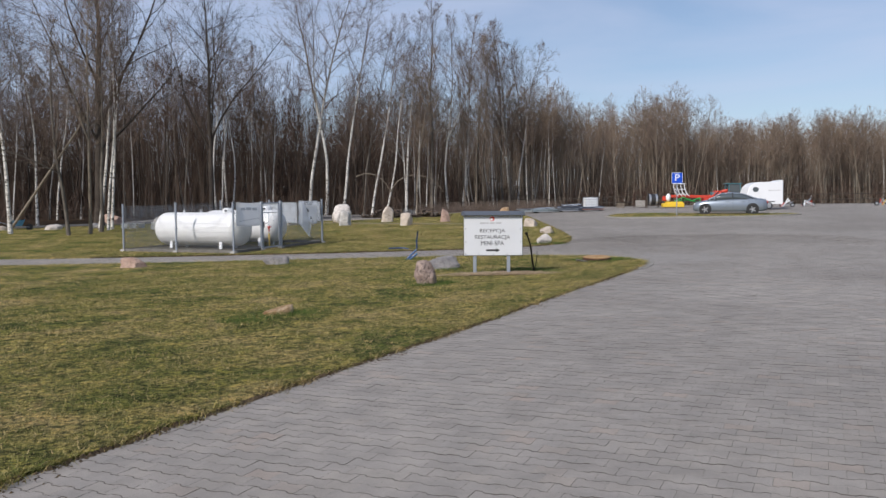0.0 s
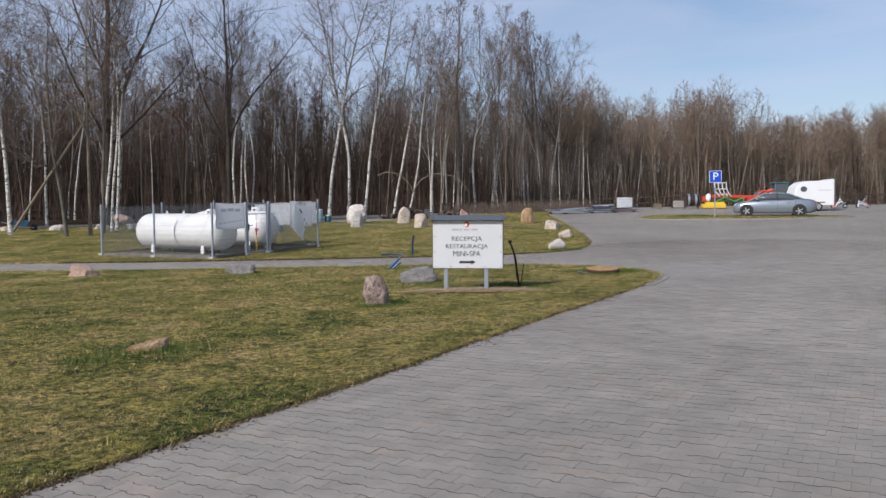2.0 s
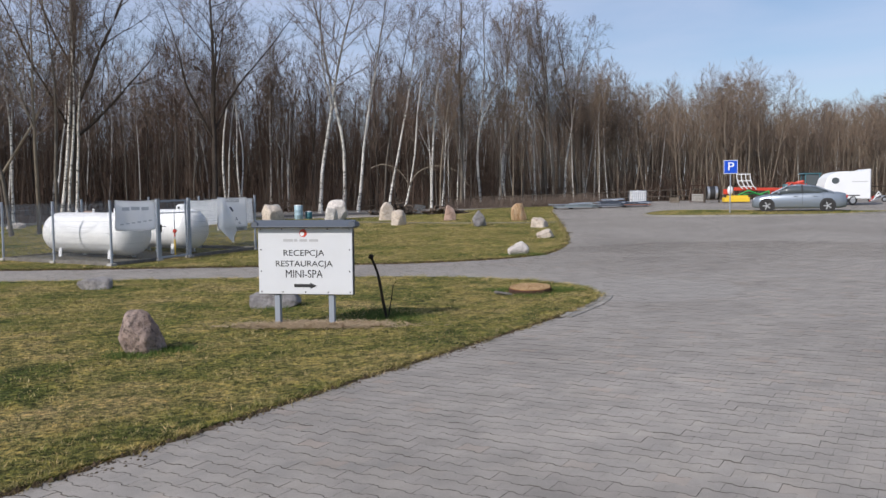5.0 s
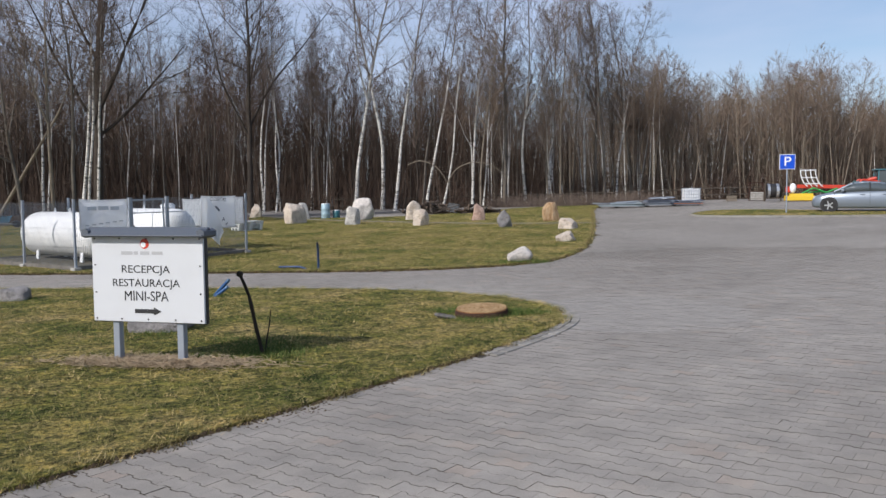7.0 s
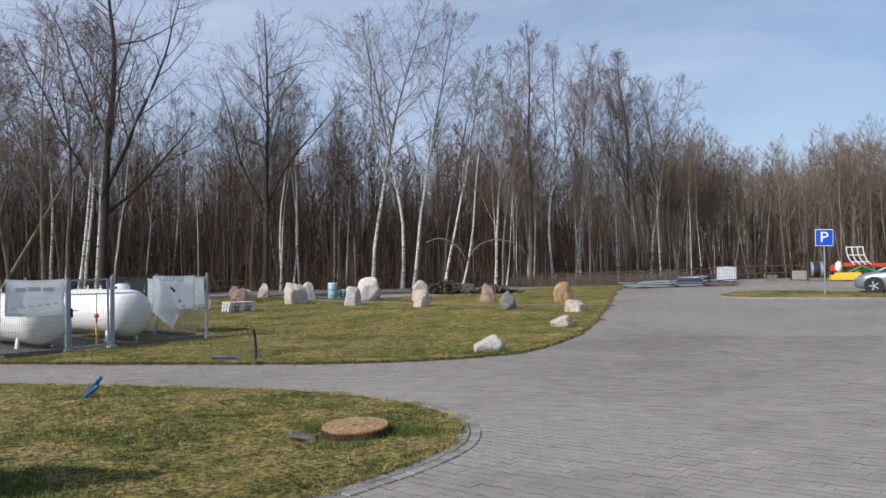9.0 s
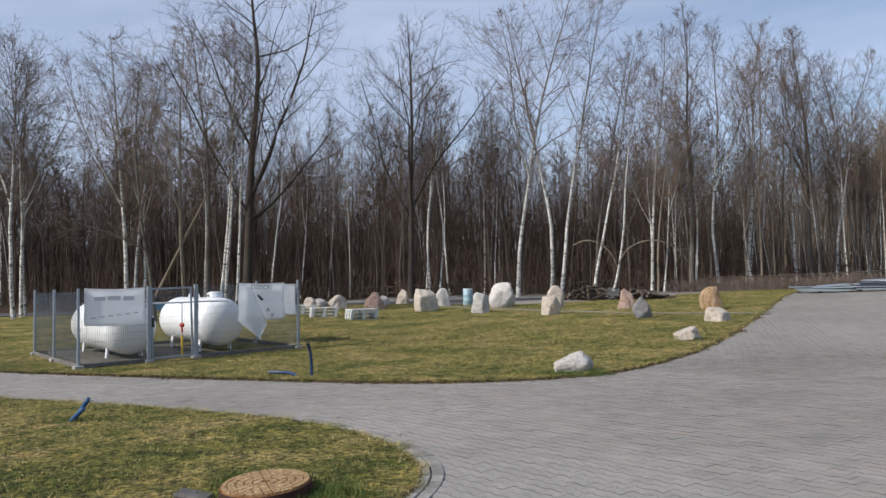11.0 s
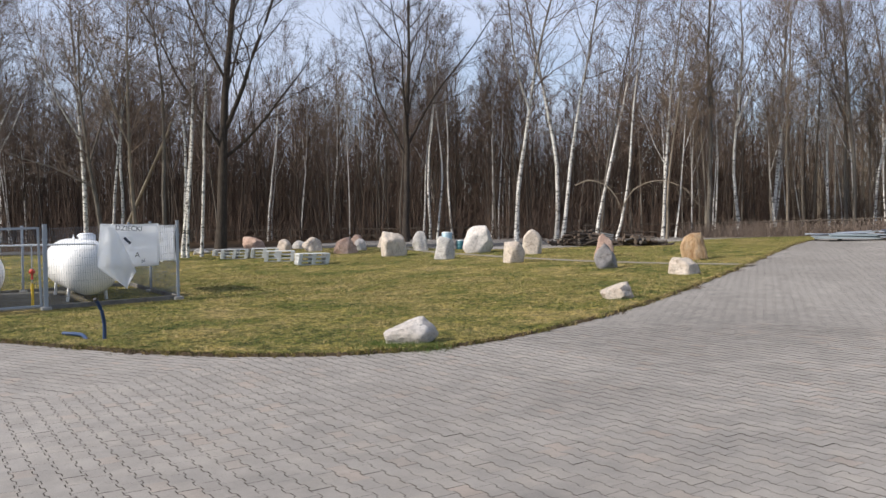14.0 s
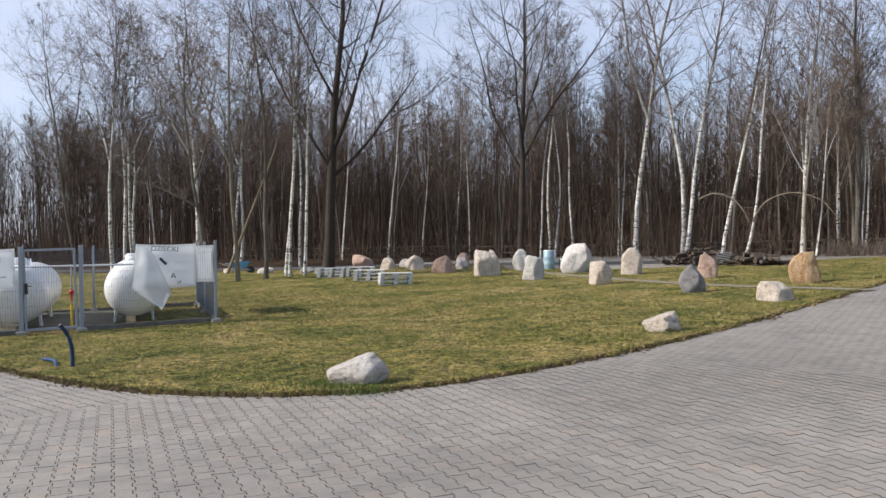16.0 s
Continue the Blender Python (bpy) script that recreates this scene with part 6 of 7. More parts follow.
def wheel(parent, x, y, r, w, spokes=5):
    bm = bmesh.new()
    prof = [(r * 0.62, -w / 2), (r * 0.93, -w / 2), (r, -w * 0.32), (r, w * 0.32), (r * 0.93, w / 2), (r * 0.62, w / 2)]
    S = 28
    rings = [[bm.verts.new((q * math.cos(a), z, q * math.sin(a))) for a in (2 * math.pi * k / S for k in range(S))] for q, z in prof]
    for a, b in zip(rings, rings[1:] + rings[:1]):
        for k in range(S):
            bm.faces.new((a[k], a[(k + 1) % S], b[(k + 1) % S], b[k]))
    bmesh.ops.recalc_face_normals(bm, faces=bm.faces)
    t = part("wheel", bm, RUBBER, parent, "black tyre")
    t.matrix_local = Matrix.Translation((x, y, r))
    side = -1 if y < 0 else 1
    bm = bmesh.new()
    rod(bm, (0, -w * 0.3, 0), (0, w * 0.3, 0), r * 0.64, r * 0.64, S)
    for k in range(spokes):
        a = 2 * math.pi * k / spokes
        box(bm, (r * 0.55, w * 0.12, r * 0.17), Matrix.Rotation(a, 4, "Y") @ Matrix.Translation((r * 0.36, side * w * 0.40, 0)), 0.008)
    rod(bm, (0, side * w * 0.3, 0), (0, side * w * 0.46, 0), r * 0.16, r * 0.13, 14)
    part("rim", bm, ALLOY, t, "silver alloy rim")
    return t


def loft(sections):
    """A closed skin through equal rings of points."""
    bm = bmesh.new()
    rings = [[bm.verts.new(p) for p in s] for s in sections]
    n = len(rings[0])
    for a, b in zip(rings, rings[1:]):
        for k in range(n):
            bm.faces.new((a[k], a[(k + 1) % n], b[(k + 1) % n], b[k]))
    bm.faces.new(rings[0][::-1])
    bm.faces.new(rings[-1])
    bmesh.ops.recalc_face_normals(bm, faces=bm.faces)
    return bm


def car():
    K = 0.92
    t = thing("car", on(16.72, 49.2, 164), "silver-grey four-door saloon car parked beside the island", "car")
    # x ahead; stations of half-width, sill and shoulder height
    st = [(-2.38, 0.62, 0.38, 0.80), (-2.30, 0.78, 0.26, 0.93), (-2.0, 0.86, 0.20, 1.00), (-1.5, 0.90, 0.18, 1.02), (-0.6, 0.92, 0.18, 1.00), (0.4, 0.92, 0.18, 0.97), (1.2, 0.91, 0.18, 0.93), (1.72, 0.88, 0.20, 0.84), (2.02, 0.80, 0.22, 0.75), (2.16, 0.64, 0.28, 0.62)]
    secs = []
    for x, w, lo, hi in st:
        m = (lo + hi) / 2
        secs.append([(x, -w * 0.90, lo), (x, -w * 0.99, lo + 0.12), (x, -w, m), (x, -w * 0.985, hi - 0.10), (x, -w * 0.90, hi - 0.02), (x, -w * 0.45, hi + 0.025), (x, 0, hi + 0.03),
                     (x, w * 0.45, hi + 0.025), (x, w * 0.90, hi - 0.02), (x, w * 0.985, hi - 0.10), (x, w, m), (x, w * 0.99, lo + 0.12), (x, w * 0.90, lo)])
    body = part("body", loft(secs), SILVER, t, "silver-grey bodywork", True)
    rf = [(-1.75, 0.70, 1.00, 1.02), (-1.1, 0.68, 1.0, 1.29), (-0.6, 0.66, 1.0, 1.385), (0.0, 0.66, 1.0, 1.41), (0.5, 0.67, 0.98, 1.345), (1.25, 0.72, 0.93, 0.96)]
    secs = []
    for x, w, lo, hi in rf:
        secs.append([(x, -0.84, lo - 0.03), (x, -w, hi - 0.06), (x, -w * 0.8, hi), (x, 0, hi + 0.02), (x, w * 0.8, hi), (x, w, hi - 0.06), (x, 0.84, lo - 0.03)])
    part("cabin", loft(secs), GLASS, t, "dark glazed cabin", True)
    rf2 = [(-0.98, 0.69, 1.31), (-0.6, 0.675, 1.38), (0.0, 0.67, 1.41), (0.42, 0.68, 1.355)]
    secs = []
    for x, w, hi in rf2:
        secs.append([(x, -w, hi - 0.05), (x, -w * 0.8, hi + 0.008), (x, 0, hi + 0.03), (x, w * 0.8, hi + 0.008), (x, w, hi - 0.05), (x, 0, hi - 0.02)])
    part("roof", loft(secs), SILVER, t, "", True)
    for s in (-1, 1):
        for name, a, b in (("front_pillar", (1.22, s * 0.80, 0.95), (0.45, s * 0.68, 1.345)), ("middle_pillar", (-0.28, s * 0.85, 1.0), (-0.25, s * 0.675, 1.37)), ("rear_pillar", (-1.70, s * 0.80, 1.01), (-0.95, s * 0.70, 1.30))):
            bm = bmesh.new()
            rod(bm, a, b, 0.045 if name != "middle_pillar" else 0.03, 0.04 if name != "middle_pillar" else 0.03, 8)
            part(name, bm, SILVER if name != "middle_pillar" else DARKTRIM, t)
        bm = bmesh.new()
        box(bm, (0.12, 0.16, 0.12), Matrix.Translation((0.85, s * 0.96, 1.02)), 0.03, 2)
        part("mirror", bm, SILVER, t)
        bm = bmesh.new()
        box(bm, (0.30, 0.10, 0.15), Matrix.Translation((-2.24, s * 0.70, 0.80)) @ Matrix.Rotation(s * 0.25, 4, "Z"), 0.03, 2)
        part("tail_light", bm, LAMPRED, t, "red tail light")
        bm = bmesh.new()
        box(bm, (0.34, 0.10, 0.13), Matrix.Translation((1.93, s * 0.68, 0.68)) @ Matrix.Rotation(-s * 0.35, 4, "Z"), 0.03, 2)
        part("headlight", bm, LAMPCLEAR, t, "clear headlight")
        for x in (-0.65, 0.28):
            bm = bmesh.new()
            box(bm, (0.20, 0.03, 0.03), Matrix.Translation((x - 0.25, s * 0.925, 0.82)), 0.008)
            part("door_handle", bm, SILVER, t)
        for x in (1.2, -0.28, -1.25):
            bm = bmesh.new()
            box(bm, (0.008, 0.012, 0.60), Matrix.Translation((x, s * 0.915, 0.64)))
            part("door_gap", bm, DARKTRIM, t)
        for x in (1.42, -1.47):
            bm = bmesh.new()
            rod(bm, (x, s * 0.72, 0.345), (x, s * 0.918, 0.345), 0.385, 0.385, 26)
            part("wheel_arch", bm, DARKTRIM, t, "dark wheel arch")
            wheel(t, x, s * 0.83, 0.325, 0.22)
    bm = bmesh.new()
    box(bm, (0.05, 1.3, 0.14), Matrix.Translation((2.14, 0, 0.42)), 0.02)
    part("front_grille", bm, DARKTRIM, t)
    bm = bmesh.new()
    box(bm, (0.03, 0.52, 0.11), Matrix.Translation((-2.38, 0, 0.66)), 0.004)
    part("number_plate", bm, WHITE, t, "pale blank plate")
    t.scale = (K, K, K)


car()


def horse_trailer():
    t = thing("horse_trailer", on(20.9, 55.0, 180), "white enclosed horse trailer with a rounded nose", "trailer")
    t.scale = (0.73, 0.78, 0.80)
    prof = [(1.62, 0.55), (1.72, 0.9), (1.70, 1.35), (1.52, 1.85), (1.15, 2.15), (0.6, 2.27), (-0.2, 2.28), (-1.0, 2.30), (-1.35, 2.42), (-1.52, 2.42), (-1.55, 0.42), (0.9, 0.42)]
    secs = []
    for y, k in ((-0.95, 0.97), (-0.90, 1.0), (0.90, 1.0), (0.95, 0.97)):
        secs.append([(0.05 + (x - 0.05) * k, y, 1.35 + (z - 1.35) * k) for x, z in prof])
    part("body", loft(secs), TRAILERWHITE, t, "glossy white body")
    for s in (-1, 1):
        bm = bmesh.new()
        bmesh.ops.create_circle(bm, cap_ends=True, segments=24, radius=1.0, matrix=Matrix.Translation((0.95, s * 0.953, 1.66)) @ Matrix.Rotation(radians(90), 4, "X") @ Matrix.Diagonal((0.27, 0.21, 1, 1)))
        bmesh.ops.solidify(bm, geom=bm.faces[:], thickness=0.012)
        part("window", bm, GLASS, t, "dark oval window")
        bm = bmesh.new()
        box(bm, (1.1, 0.012, 0.04), Matrix.Translation((-0.75, s * 0.955, 1.58)))
        part("side_stripe", bm, GREYINK, t, "thin grey stripe")
        wheel(t, -0.30, s * 0.86, 0.31, 0.18)
        bm = bmesh.new()
        box(bm, (0.95, 0.2, 0.06), Matrix.Translation((-0.3, s * 0.90, 0.66)), 0.02)
        part("mudguard", bm, DARKTRIM, t)
    bm = bmesh.new()
    box(bm, (0.03, 1.75, 1.85), Matrix.Translation((-1.565, 0, 1.45)), 0.01)
    part("rear_ramp", bm, painted("trailer_grey", (0.33, 0.34, 0.36), 0.5, 0.2, (0.2, 0.2, 0.2), 0.3, 3), t, "grey rear ramp")
    bm = bmesh.new()
    bent(bm, [(1.6, -0.4, 0.5), (2.5, 0, 0.48), (2.75, 0, 0.5)], 0.04)
    bent(bm, [(1.6, 0.4, 0.5), (2.5, 0, 0.48)], 0.04)
    rod(bm, (2.3, 0.05, 0.0), (2.3, 0.05, 0.7), 0.03)
    part("drawbar", bm, GALV, t)


TRAILERWHITE = painted("trailer_white", (0.80, 0.81, 0.82), 0.3, 0, (0.4, 0.38, 0.35), 0.15, 1.2)
horse_trailer()
GREEN = painted("green_paint", (0.03, 0.28, 0.06), 0.45, 0, (0.1, 0.1, 0.06), 0.35, 4)
TEAL = painted("teal_paint", (0.07, 0.19, 0.22), 0.4, 0, (0.1, 0.1, 0.1), 0.3, 4)


def farm_machine():
    t = thing("farm_implement", on(17.4, 61.6, 0), "red and yellow farm implement with a white tubular basket", "implement")
    t.scale = (0.82, 0.82, 0.80)
    bm = bmesh.new()
    box(bm, (1.9, 0.9, 0.36), Matrix.Translation((-0.9, 0, 0.22)), 0.06, 2)
    box(bm, (1.5, 0.7, 0.2), Matrix.Translation((-0.8, 0, 0.45)), 0.05, 2)
    part("skid_box", bm, YELLOW, t, "yellow skid housing")
    bm = bmesh.new()
    box(bm, (4.6, 0.28, 0.26), Matrix.Translation((1.3, 0.3, 1.02)) @ Matrix.Rotation(0.02, 4, "Y"), 0.03)
    box(bm, (0.5, 0.3, 0.42), Matrix.Translation((-1.5, 0.4, 0.85)), 0.05)
    bent(bm, [(3.2, 0.3, 1.0), (3.7, 0.3, 1.5), (4.1, 0.2, 1.6)], 0.12)
    part("main_beam", bm, RED, t, "red steel beam")
    bm = bmesh.new()
    bent(bm, [(-0.8, -0.2, 0.55), (0.0, -0.2, 0.95), (0.8, -0.2, 0.6), (1.5, -0.2, 0.9), (1.6, -0.2, 0.3)], 0.06)
    bent(bm, [(-0.3, 0.2, 0.6), (0.5, 0.0, 0.7), (1.4, 0.1, 0.5)], 0.06)
    part("linkage", bm, GREEN, t, "green tubular linkage")
    bm = bmesh.new()
    for k in range(4):
        x = -0.85 + 0.33 * k
        bent(bm, [tuple(p) for p in curve([(x + 0.45, -0.1, 1.05), (x + 0.16, -0.1, 1.4), (x, -0.1, 1.9), (x - 0.02, -0.1, 2.25)], 3)], 0.035, 6)
    for z, dx in ((1.25, 0.25), (1.7, 0.05), (2.23, -0.02)):
        rod(bm, (-0.85 + dx, -0.1, z), (0.14 + dx, -0.1, z), 0.035, 0.035, 6)
    part("basket", bm, WHITE, t, "white tubular basket")
    bm = bmesh.new()
    bmesh.ops.create_uvsphere(bm, u_segments=18, v_segments=12, radius=1.0, matrix=Matrix.Translation((-1.35, -0.1, 0.95)) @ Matrix.Diagonal((0.22, 0.24, 0.36, 1)))
    part("seed_hopper", bm, WHITE, t, "white rounded hopper", True)


farm_machine()


def tractor():
    t = thing("tractor", on(21.3, 62.2, 180), "dark teal tractor with a red front loader behind the car", "tractor")
    t.scale = (0.75, 0.75, 0.75)
    bm = bmesh.new()
    box(bm, (1.6, 0.8, 0.6), Matrix.Translation((1.3, 0, 1.15)), 0.08, 2)
    part("bonnet", bm, TEAL, t)
    bm = bmesh.new()
    for x in (-0.7, 0.55):
        for y in (-0.62, 0.62):
            rod(bm, (x, y, 1.0), (x * 0.9, y * 0.95, 2.25), 0.04)
    box(bm, (1.5, 1.4, 0.10), Matrix.Translation((-0.05, 0, 2.3)), 0.04)
    part("cab_frame", bm, TEAL, t)
    bm = bmesh.new()
    box(bm, (1.15, 1.18, 1.1), Matrix.Translation((-0.06, 0, 1.70)), 0.04)
    part("cab_glass", bm, GLASS, t)
    for s in (-1, 1):
        wheel(t, -0.7, s * 0.8, 0.72, 0.4)
        wheel(t, 1.7, s * 0.75, 0.48, 0.3)
    bm = bmesh.new()
    for s in (-1, 1):
        bent(bm, [(0.4, s * 0.55, 1.4), (1.6, s * 0.55, 1.55), (2.6, s * 0.55, 0.7)], 0.07)
    box(bm, (0.5, 1.6, 0.5), Matrix.Translation((2.8, 0, 0.6)), 0.05)
    part("front_loader", bm, RED, t, "red loader arms and bucket")


tractor()


def ibc():
    t = thing("liquid_container", on(10.75, 63.4, 8), "white plastic liquid container in a wire cage", "container")
    bm = bmesh.new()
    box(bm, (1.08, 0.92, 0.92), Matrix.Translation((0, 0, 0.66)), 0.07, 3)
    rod(bm, (0, 0, 1.1), (0, 0, 1.17), 0.12)
    part("bottle", bm, WHITE, t, "translucent white bottle")
    bm = bmesh.new()
    for k in range(8):
        x = -0.57 + k * 1.14 / 7
        for y in (-0.5, 0.5):
            rod(bm, (x, y, 0.15), (x, y, 1.16), 0.012, 0.012, 5)
    for z in (0.2, 0.45, 0.7, 0.95, 1.16):
        for y in (-0.5, 0.5):
            rod(bm, (-0.58, y, z), (0.58, y, z), 0.012, 0.012, 5)
        for x in (-0.58, 0.58):
            rod(bm, (x, -0.5, z), (x, 0.5, z), 0.012, 0.012, 5)
    part("cage", bm, GALV, t, "grey tube cage")
    bm = bmesh.new()
    box(bm, (1.2, 1.0, 0.06), Matrix.Translation((0, 0, 0.14)), 0.01)
    for x in (-0.5, 0, 0.5):
        box(bm, (0.12, 1.0, 0.11), Matrix.Translation((x, 0, 0.055)), 0.01)
    part("pallet_base", bm, OLDWOOD, t)
    t.scale = (0.85, 0.85, 0.80)


ibc()


def metal_cage():
    t = thing("metal_crate", on(14.6, 63.6, 0), "rusty grey open metal crate on the yard's far edge", "crate")
    bm = bmesh.new()
    for x in (-0.55, 0.55):
        for y in (-0.4, 0.4):
            rod(bm, (x, y, 0), (x, y, 1.45), 0.03, 0.03, 6)
    for z in (0.08, 0.75, 1.45):
        for y in (-0.4, 0.4):
            rod(bm, (-0.55, y, z), (0.55, y, z), 0.025, 0.025, 6)
        for x in (-0.55, 0.55):
            rod(bm, (x, -0.4, z), (x, 0.4, z), 0.025, 0.025, 6)
    part("frame", bm, RUSTDARK, t)
    bm = bmesh.new()
    for k in range(5):
        box(bm, (1.04, 0.02, 0.11), Matrix.Translation((0, -0.41, 0.14 + 0.13 * k)), 0.004)
    part("boards", bm, CONCRETE, t, "pale side boards")
    t.scale = (0.72, 0.7, 0.78)
    t = thing("wooden_box", on(13.25, 64.2, 5), "small tan wooden box by the fence", "box")
    for k in range(4):
        bm = bmesh.new()
        box(bm, (0.9, 0.5, 0.10), Matrix.Translation((0, 0, 0.07 + 0.125 * k)), 0.01)
        part("slat", bm, TANBARK, t)
    t.scale = (0.65, 0.65, 0.7)


metal_cage()


def water_bowser():
    t = thing("barrel_trailer", on(15.35, 62.4, 0), "black and silver round barrel standing in an upright frame", "barrel")
    bm = bmesh.new()
    rod(bm, (-0.48, 0, 0.85), (0.48, 0, 0.85), 0.55, 0.55, 30)
    part("drum", bm, BLACK, t, "black drum", False)
    bm = bmesh.new()
    for x in (-0.36, 0.30):
        rod(bm, (x - 0.1, 0, 0.85), (x + 0.1, 0, 0.85), 0.56, 0.56, 30)
    part("band", bm, ALLOY, t, "silver band")
    bm = bmesh.new()
    for x in (-0.6, 0.6):
        rod(bm, (x, -0.2, 0), (x, -0.2, 1.75), 0.04, 0.04, 7)
        rod(bm, (x, 0.2, 0), (x, 0.2, 1.2), 0.04, 0.04, 7)
    rod(bm, (-0.6, -0.2, 0.25), (0.6, -0.2, 0.25), 0.04, 0.04, 7)
    part("stand", bm, OLDWOOD, t)
    t.scale = (0.74, 0.74, 0.74)


water_bowser()


def stack(x, y, turn, mat, mat2, words_, seed, w=2.3, d=1.0, n=4):
    rng = random.Random(seed)
    t = thing("material_stack", on(x, y, turn), words_, "stack", "stacks of building material on the yard")
    for k in (-0.8, 0.8):
        bm = bmesh.new()
        box(bm, (0.10, d, 0.10), Matrix.Translation((k * w * 0.42, 0, 0.05)), 0.008)
        part("bearer", bm, OLDWOOD, t)
    for k in range(n):
        bm = bmesh.new()
        ww = w * rng.uniform(0.75, 1.05)
        box(bm, (ww, d * rng.uniform(0.7, 1), 0.07), Matrix.Translation((rng.uniform(-0.15, 0.15), rng.uniform(-0.08, 0.08), 0.14 + 0.075 * k)) @ Matrix.Rotation(rng.uniform(-0.06, 0.06), 4, "Z"), 0.012)
        part("sheet", bm, mat if k % 2 else mat2, t)
    for k in range(5):
        bm = bmesh.new()
        z = 0.16 + 0.075 * n
        rod(bm, (rng.uniform(-1, -0.4), rng.uniform(-0.3, 0.3), z + 0.02 * k), (rng.uniform(0.3, 1.1), rng.uniform(-0.4, 0.4), z + rng.uniform(0, 0.18)), 0.035, 0.035, 7)
        part("bar", bm, mat2 if k % 2 else GALV, t)
    t.scale = (0.92, 1, 0.62 if n < 6 else 0.72)


PALEBLUE = painted("pale_panel", (0.27, 0.33, 0.36), 0.5, 0.1, (0.3, 0.3, 0.3), 0.4, 3)
PANELGREY = painted("grey_panel", (0.24, 0.26, 0.27), 0.6, 0.1, (0.3, 0.3, 0.3), 0.5, 3)
SLATE = painted("dark_panel", (0.06, 0.075, 0.11), 0.5, 0.1, (0.2, 0.2, 0.2), 0.5, 3)
TILERED = painted("brick_red", (0.26, 0.10, 0.055), 0.75, 0, (0.2, 0.15, 0.1), 0.5, 3)
stack(5.75, 60.9, 8, PALEBLUE, PANELGREY, "low stack of pale sheets and bars on the paving", 1, 1.6, 0.9, 3)
stack(6.95, 60.2, 4, PALEBLUE, PANELGREY, "low stack of pale blue panels on the paving", 2, 2.2, 1.0, 4)
stack(8.75, 59.9, 6, SLATE, GALV, "stack of dark panels and tangled bars on the paving", 3, 2.4, 1.2, 6)
stack(10.2, 59.3, -4, TILERED, SLATE, "low stack of reddish boards on the paving", 4, 2.0, 1.0, 3)


def implement(x, y, turn, mat, mat2, seed, words_):
    rng = random.Random(seed)
    t = thing("farm_implement", on(x, y, turn), words_, "implement", "small implements on the yard's edge")
    for k in range(4):
        bm = bmesh.new()
        a = Vector((rng.uniform(-0.8, 0.8), rng.uniform(-0.3, 0.3), 0.05))
        b = Vector((rng.uniform(-0.8, 0.8), rng.uniform(-0.3, 0.3), rng.uniform(0.5, 1.1)))
        c = Vector((rng.uniform(-0.8, 0.8), rng.uniform(-0.3, 0.3), rng.uniform(0.1, 0.6)))
        bent(bm, [a, b, c], 0.04, 7)
        part("tube", bm, (mat, mat2, GALV, WHITE)[k], t)
    wheel(t, -0.5, 0.15, 0.28, 0.1)
    wheel(t, 0.6, -0.15, 0.25, 0.1)
    t.scale = (0.62, 0.62, 0.58)


implement(24.0, 58.6, 0, RED, WHITE, 31, "small red and white tubular implement with wheels")
implement(25.7, 59.0, 20, WHITE, RED, 32, "small pale tubular implement with wheels")
implement(31.2, 59.5, 0, YELLOW, RED, 33, "yellow and orange implement on the yard's edge")
implement(33.3, 59.3, 30, RED, YELLOW, 34, "orange implement on the yard's edge")

# ---- kerb stones round the lawn's tip ----


def kerb_row(line, off, width, length, parent, name):
    """Stones set end to end along a line, shifted sideways."""
    seg = np.linalg.norm(np.diff(line, axis=0), axis=1)
    s = np.concatenate([[0], np.cumsum(seg)])
    st = np.arange(0, s[-1], length)
    X, Y = np.interp(st, s, line[:, 0]), np.interp(st, s, line[:, 1])
    bm = bmesh.new()
    box(bm, (length - 0.012, width - 0.010, 0.07), Matrix.Translation((0, 0, -0.022)), 0.006)
    me = bpy.data.meshes.new(name)
    bm.to_mesh(me)
    bm.free()
    me.materials.append(KERBMAT)
    rng = random.Random(3)
    for k in range(len(st) - 1):
        dx, dy = X[k + 1] - X[k], Y[k + 1] - Y[k]
        L = math.hypot(dx, dy)
        nx, ny = dy / L, -dx / L
        x, y = (X[k] + X[k + 1]) / 2 + nx * off, (Y[k] + Y[k + 1]) / 2 + ny * off
        ob = new(name, me)
        ob.parent = parent
        ob.matrix_world = pose(x, y, float(gz(x, y)) + rng.uniform(-0.003, 0.004), rng.uniform(-1, 1), rng.uniform(-0.8, 0.8), math.degrees(math.atan2(dy, dx)) + rng.uniform(-1, 1))


def m_kerb():
    k = Mat("kerb_concrete", 0.9, spec=0.25)
    base = k.ramp(k.each(), [(0.0, (0.22, 0.208, 0.19)), (1.0, (0.34, 0.32, 0.29))])
    c = k.mix(1.0, base, k.ramp(k.noise(5, 5), [(0.3, (0.75, 0.74, 0.72)), (0.7, (1.1, 1.1, 1.1))]), "MULTIPLY")
    k.color(c)
    k.bump(k.noise(150, 3, 0.7), 0.3, 0.004)
    return k.m


KERBMAT = m_kerb()
sel = (EDGE_NEAR[:, 0] > -4.5) & (EDGE_NEAR[:, 1] > 19.9)
tip = EDGE_NEAR[sel]
kerb_line = thing("kerb", Matrix(), "double row of small concrete edging stones round the lawn", "kerb", kind="structure")
kerb_row(tip, 0.05, 0.12, 0.205, kerb_line, "kerb_stone")
kerb_row(tip, 0.175, 0.12, 0.205, kerb_line, "kerb_stone")

# ---- paving blocks ----


